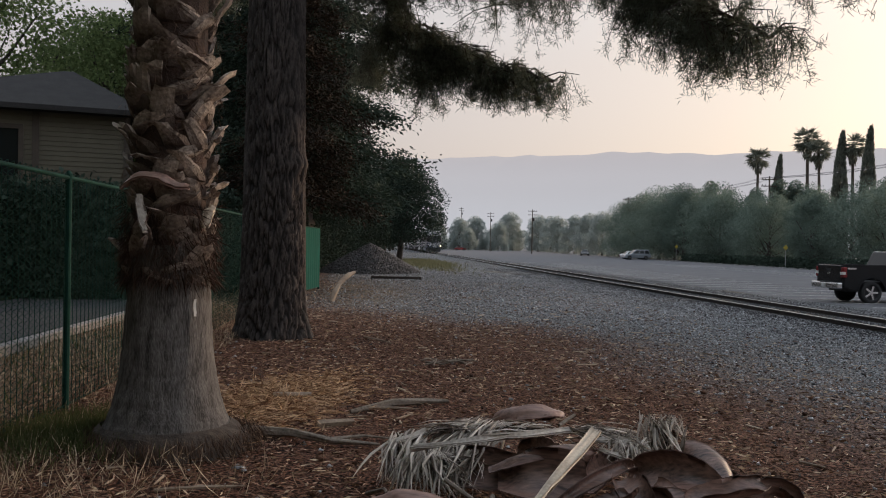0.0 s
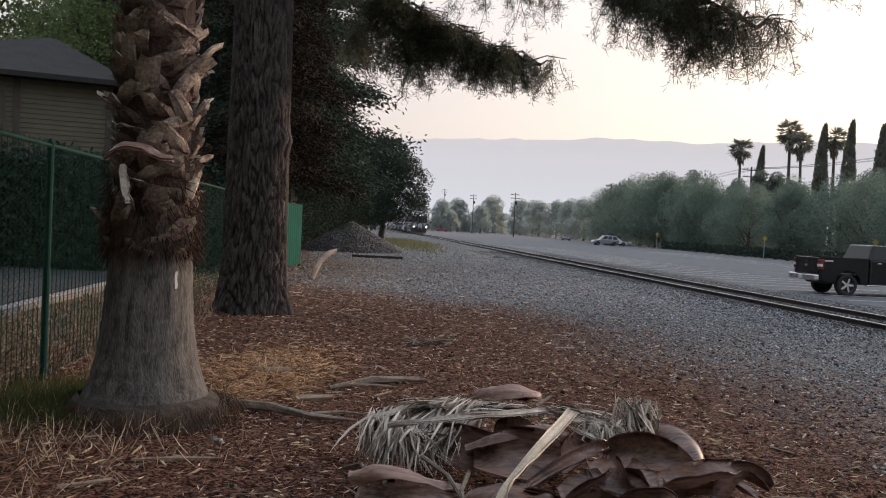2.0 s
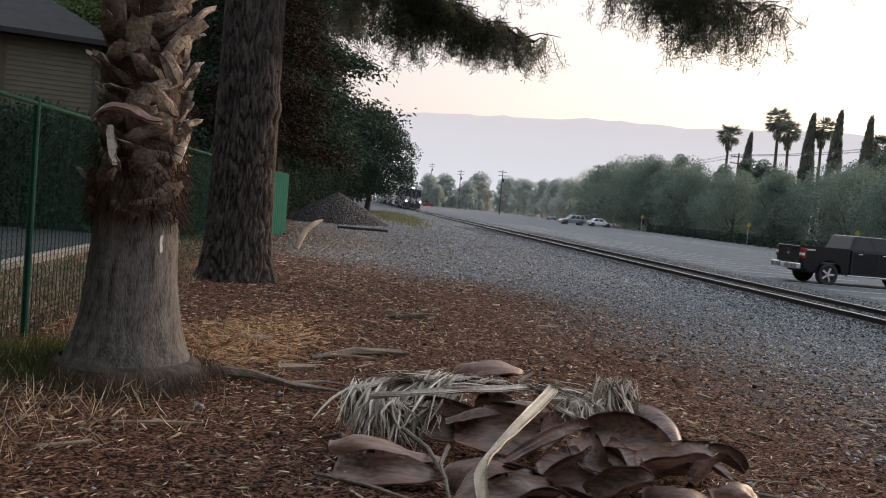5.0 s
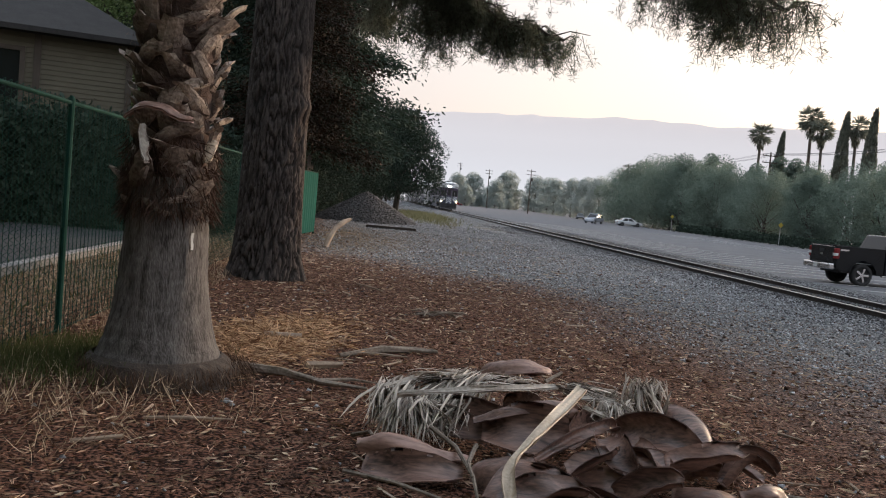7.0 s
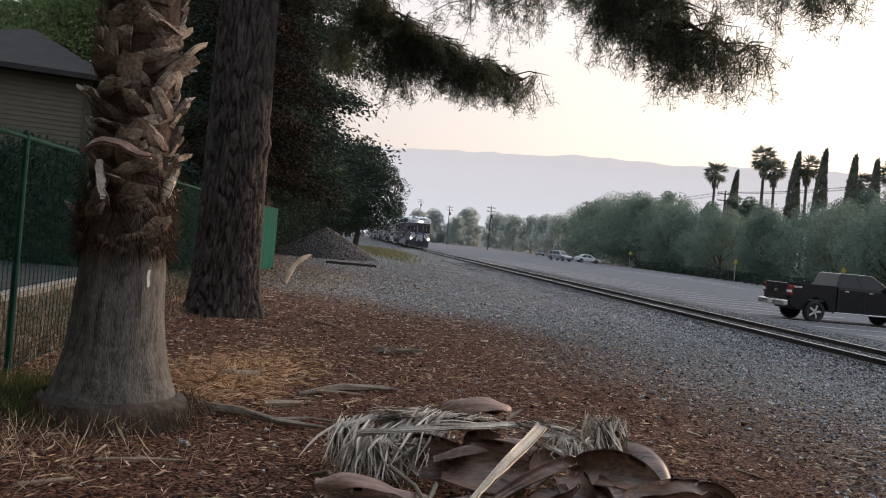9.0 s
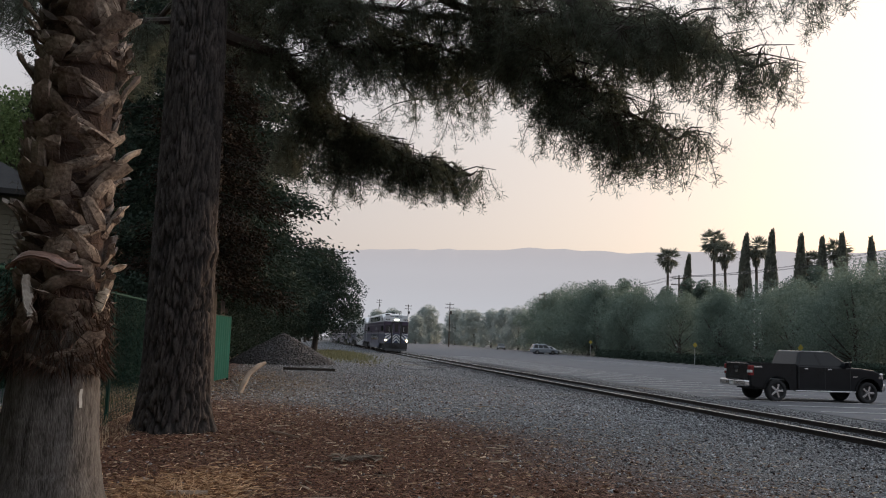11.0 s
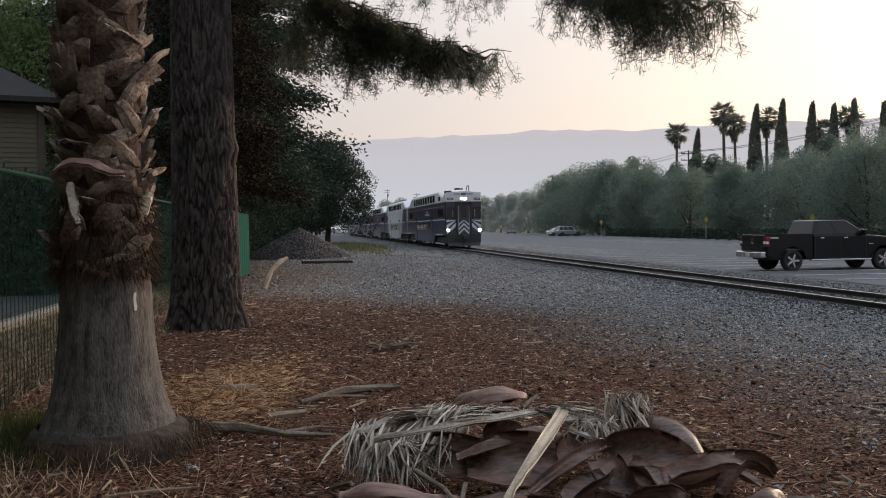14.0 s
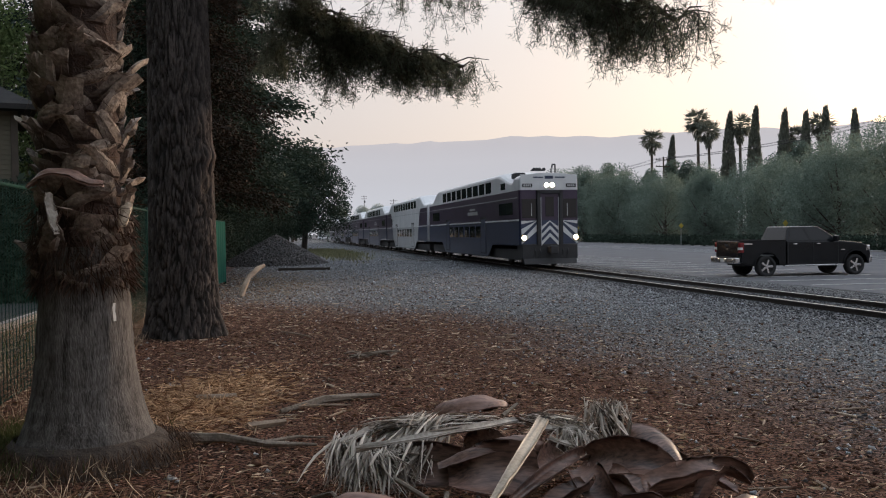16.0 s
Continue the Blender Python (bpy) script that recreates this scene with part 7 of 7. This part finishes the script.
def build_cover():
    rng, p = scatter(101, 105000, -14.2, -0.4, 4.5, 60, lambda n, s: 0.04 + 0.96 * gravel_amount(n, s))
    size = rng.uniform(0.014, 0.058, len(p)) * (1 + 0.8 * (rng.uniform(0, 1, len(p)) > 0.93))
    v, t = rocks(rng, p + [0, 0, 0.004], size)
    o = fast_mesh("gravel", v, t, M["stone"])
    o.matrix_world = TF
    tagged(o, "loose angular grey gravel", "gravel", kind="stuff")
    rng, p = scatter(102, 42000, -2.6, 4.4, 3, 75, lambda n, s: 1.0 if abs(n - TRACK_N) < 2.3 else 0.6, 1.7)
    on_rail = np.abs(np.abs(p[:, 0] - TRACK_N) - 0.755) < 0.1
    p = p[~on_rail]
    lift = np.where(np.abs(p[:, 0] - TRACK_N) < 1.8, 0.01, 0.0)
    v, t = rocks(rng, p + np.stack([lift * 0, lift * 0, lift], 1), rng.uniform(0.035, 0.085, len(p)))
    o = fast_mesh("ballast", v, t, M["ballast"])
    o.matrix_world = TF
    tagged(o, "dark crushed stone ballast of the track", "gravel", kind="stuff")
    for name, seed, count, mat, ln, wd, lab, keep in (
            ("pine_needles", 103, 95000, "duff", 0.09, 0.010, "reddish brown fallen pine needles", lambda n, s: 1.0 - 0.92 * gravel_amount(n, s)),
            ("straw_litter", 104, 60000, "straw", 0.085, 0.015, "pale straw and leaf scraps", lambda n, s: (0.45 + 0.25 * smooth(0.0, 0.4, noise.noise(Vector((n * 1.8, s * 1.6, 31))))) * (1.0 - 0.7 * gravel_amount(n, s)))):
        rng, p = scatter(seed, count, -17.0, -3.5, 4.0, 44, keep, 1.9)
        d = np.stack([rng.normal(size=len(p)), rng.normal(size=len(p)), rng.normal(size=len(p)) * 0.12], 1)
        v, t = leaf_blades(rng, p + np.stack([0 * d[:, 0], 0 * d[:, 0], rng.uniform(0.004, 0.025, len(p))], 1), d, ln, wd, 0.05)
        o = fast_mesh(name, v, t, M[mat])
        o.matrix_world = TF
        tagged(o, lab, "litter", kind="stuff")
    rng, p = scatter(110, 1700, -12.5, -1.2, 4.2, 40, lambda n, s: 1.0, 1.5)
    v, t = rocks(rng, p + [0, 0, 0.008], 0.03 + 0.06 * rng.uniform(0, 1, len(p)) ** 3)
    o = fast_mesh("dark_clods", v, t, M["bark_crumb"])
    o.matrix_world = TF
    tagged(o, "dark clods and cone scales strewn over the ground", "litter", kind="stuff")
    rng, p = scatter(109, 30000, -15, -3, 4.2, 44, lambda n, s: 1.0 - 0.6 * gravel_amount(n, s))
    v, t = rocks(rng, p, rng.uniform(0.012, 0.06, len(p)))
    o = fast_mesh("crumbs_of_bark", v, t, M["bark_crumb"])
    o.matrix_world = TF
    tagged(o, "dark brown crumbs of bark and soil", "litter", kind="stuff")
    # straw patch beside the palm
    rng = np.random.default_rng(105)
    kk = 8500
    c = np.stack([rng.normal(-2.5, 0.36, kk), rng.normal(9.3, 0.85, kk), rng.uniform(0.02, 0.06, kk)], 1)
    v, t = leaf_blades(rng, c, np.stack([rng.normal(size=kk), rng.normal(size=kk), rng.normal(size=kk) * 0.15], 1), 0.16, 0.011, 0.05)
    tagged(fast_mesh("straw_patch", v, t, M["straw_gold"]), "golden straw lying beside the palm", "litter", kind="stuff")
    # weeds and grass along the fence
    kk = 11000
    n, s = rng.uniform(FN - 2.0, FN + 0.7, kk), rng.uniform(5.0, 33, kk)
    z = np.array([ground_height(a, b) for a, b in zip(n, s)])
    d = np.stack([rng.normal(size=kk) * 0.35, rng.normal(size=kk) * 0.35, np.ones(kk)], 1)
    v, t = leaf_blades(rng, np.stack([n, s, z], 1), d, 0.2, 0.005, 0.3)
    o = fast_mesh("dry_weeds", v, t, M["straw"])
    o.matrix_world = TF
    tagged(o, "dry yellow weeds along the fence", "weeds", kind="stuff")
    kk = 5000
    c = np.stack([rng.normal(-3.55, 0.33, kk), rng.normal(7.1, 0.45, kk), np.full(kk, 0.03)], 1)
    d = np.stack([rng.normal(size=kk) * 0.4, rng.normal(size=kk) * 0.4, np.ones(kk)], 1)
    v, t = leaf_blades(rng, c, d, 0.16, 0.007, 0.3)
    tagged(fast_mesh("grass", v, t, M["grass"]), "fresh green grass beside the palm", "grass", kind="stuff")
    kk = 900
    c = np.stack([rng.normal(-2.9, 0.7, kk), rng.normal(5.7, 0.6, kk), np.full(kk, 0.02)], 1)
    d = np.stack([rng.normal(size=kk) * 0.7, rng.normal(size=kk) * 0.7, np.ones(kk)], 1)
    v, t = leaf_blades(rng, c, d, 0.2, 0.0045, 0.3)
    tagged(fast_mesh("weed_stalks", v, t, M["straw"]), "thin dry weed stalks on the needle litter", "weeds", kind="stuff")
    # lawn strip behind the fence
    kk = 9000
    n, s = rng.uniform(FN - 9, FN - 0.5, kk), rng.uniform(4, 34, kk)
    keep = np.abs(n + 19.5) > 2.0
    n, s = n[keep], s[keep]
    d = np.stack([rng.normal(size=len(n)) * 0.5, rng.normal(size=len(n)) * 0.5, np.ones(len(n))], 1)
    v, t = leaf_blades(rng, np.stack([n, s, np.zeros(len(n))], 1), d, 0.14, 0.02, 0.3)
    o = fast_mesh("lawn", v, t, M["grass"])
    o.matrix_world = TF
    tagged(o, "patchy lawn behind the fence", "grass", kind="stuff")
    # dry grass tuft by the stone heap
    kk = 5000
    n, s = rng.normal(-7.2, 1.0, kk), rng.normal(82, 9, kk)
    v, t = leaf_blades(rng, np.stack([n, s, np.full(kk, -0.03)], 1), np.stack([rng.normal(size=kk) * 0.5, rng.normal(size=kk) * 0.5, np.ones(kk)], 1), 0.3, 0.05, 0.3)
    o = fast_mesh("yellow_grass", v, t, M["yellow_grass"])
    o.matrix_world = TF
    tagged(o, "low yellow-green grass beside the track", "grass", kind="stuff")


build_cover()


def motions():
    for k, car in enumerate(TRAIN):
        walk(car, [(t, TF @ pose(TRACK_N, s + k * (CAR_LEN + 0.9), RAIL_TOP)) for t, s in TRAIN_ROWS])
    walk(SUV, [(t, TF @ pose(n, s, -0.19, 0, 0, rz)) for t, n, s, rz in SUV_ROWS])


motions()
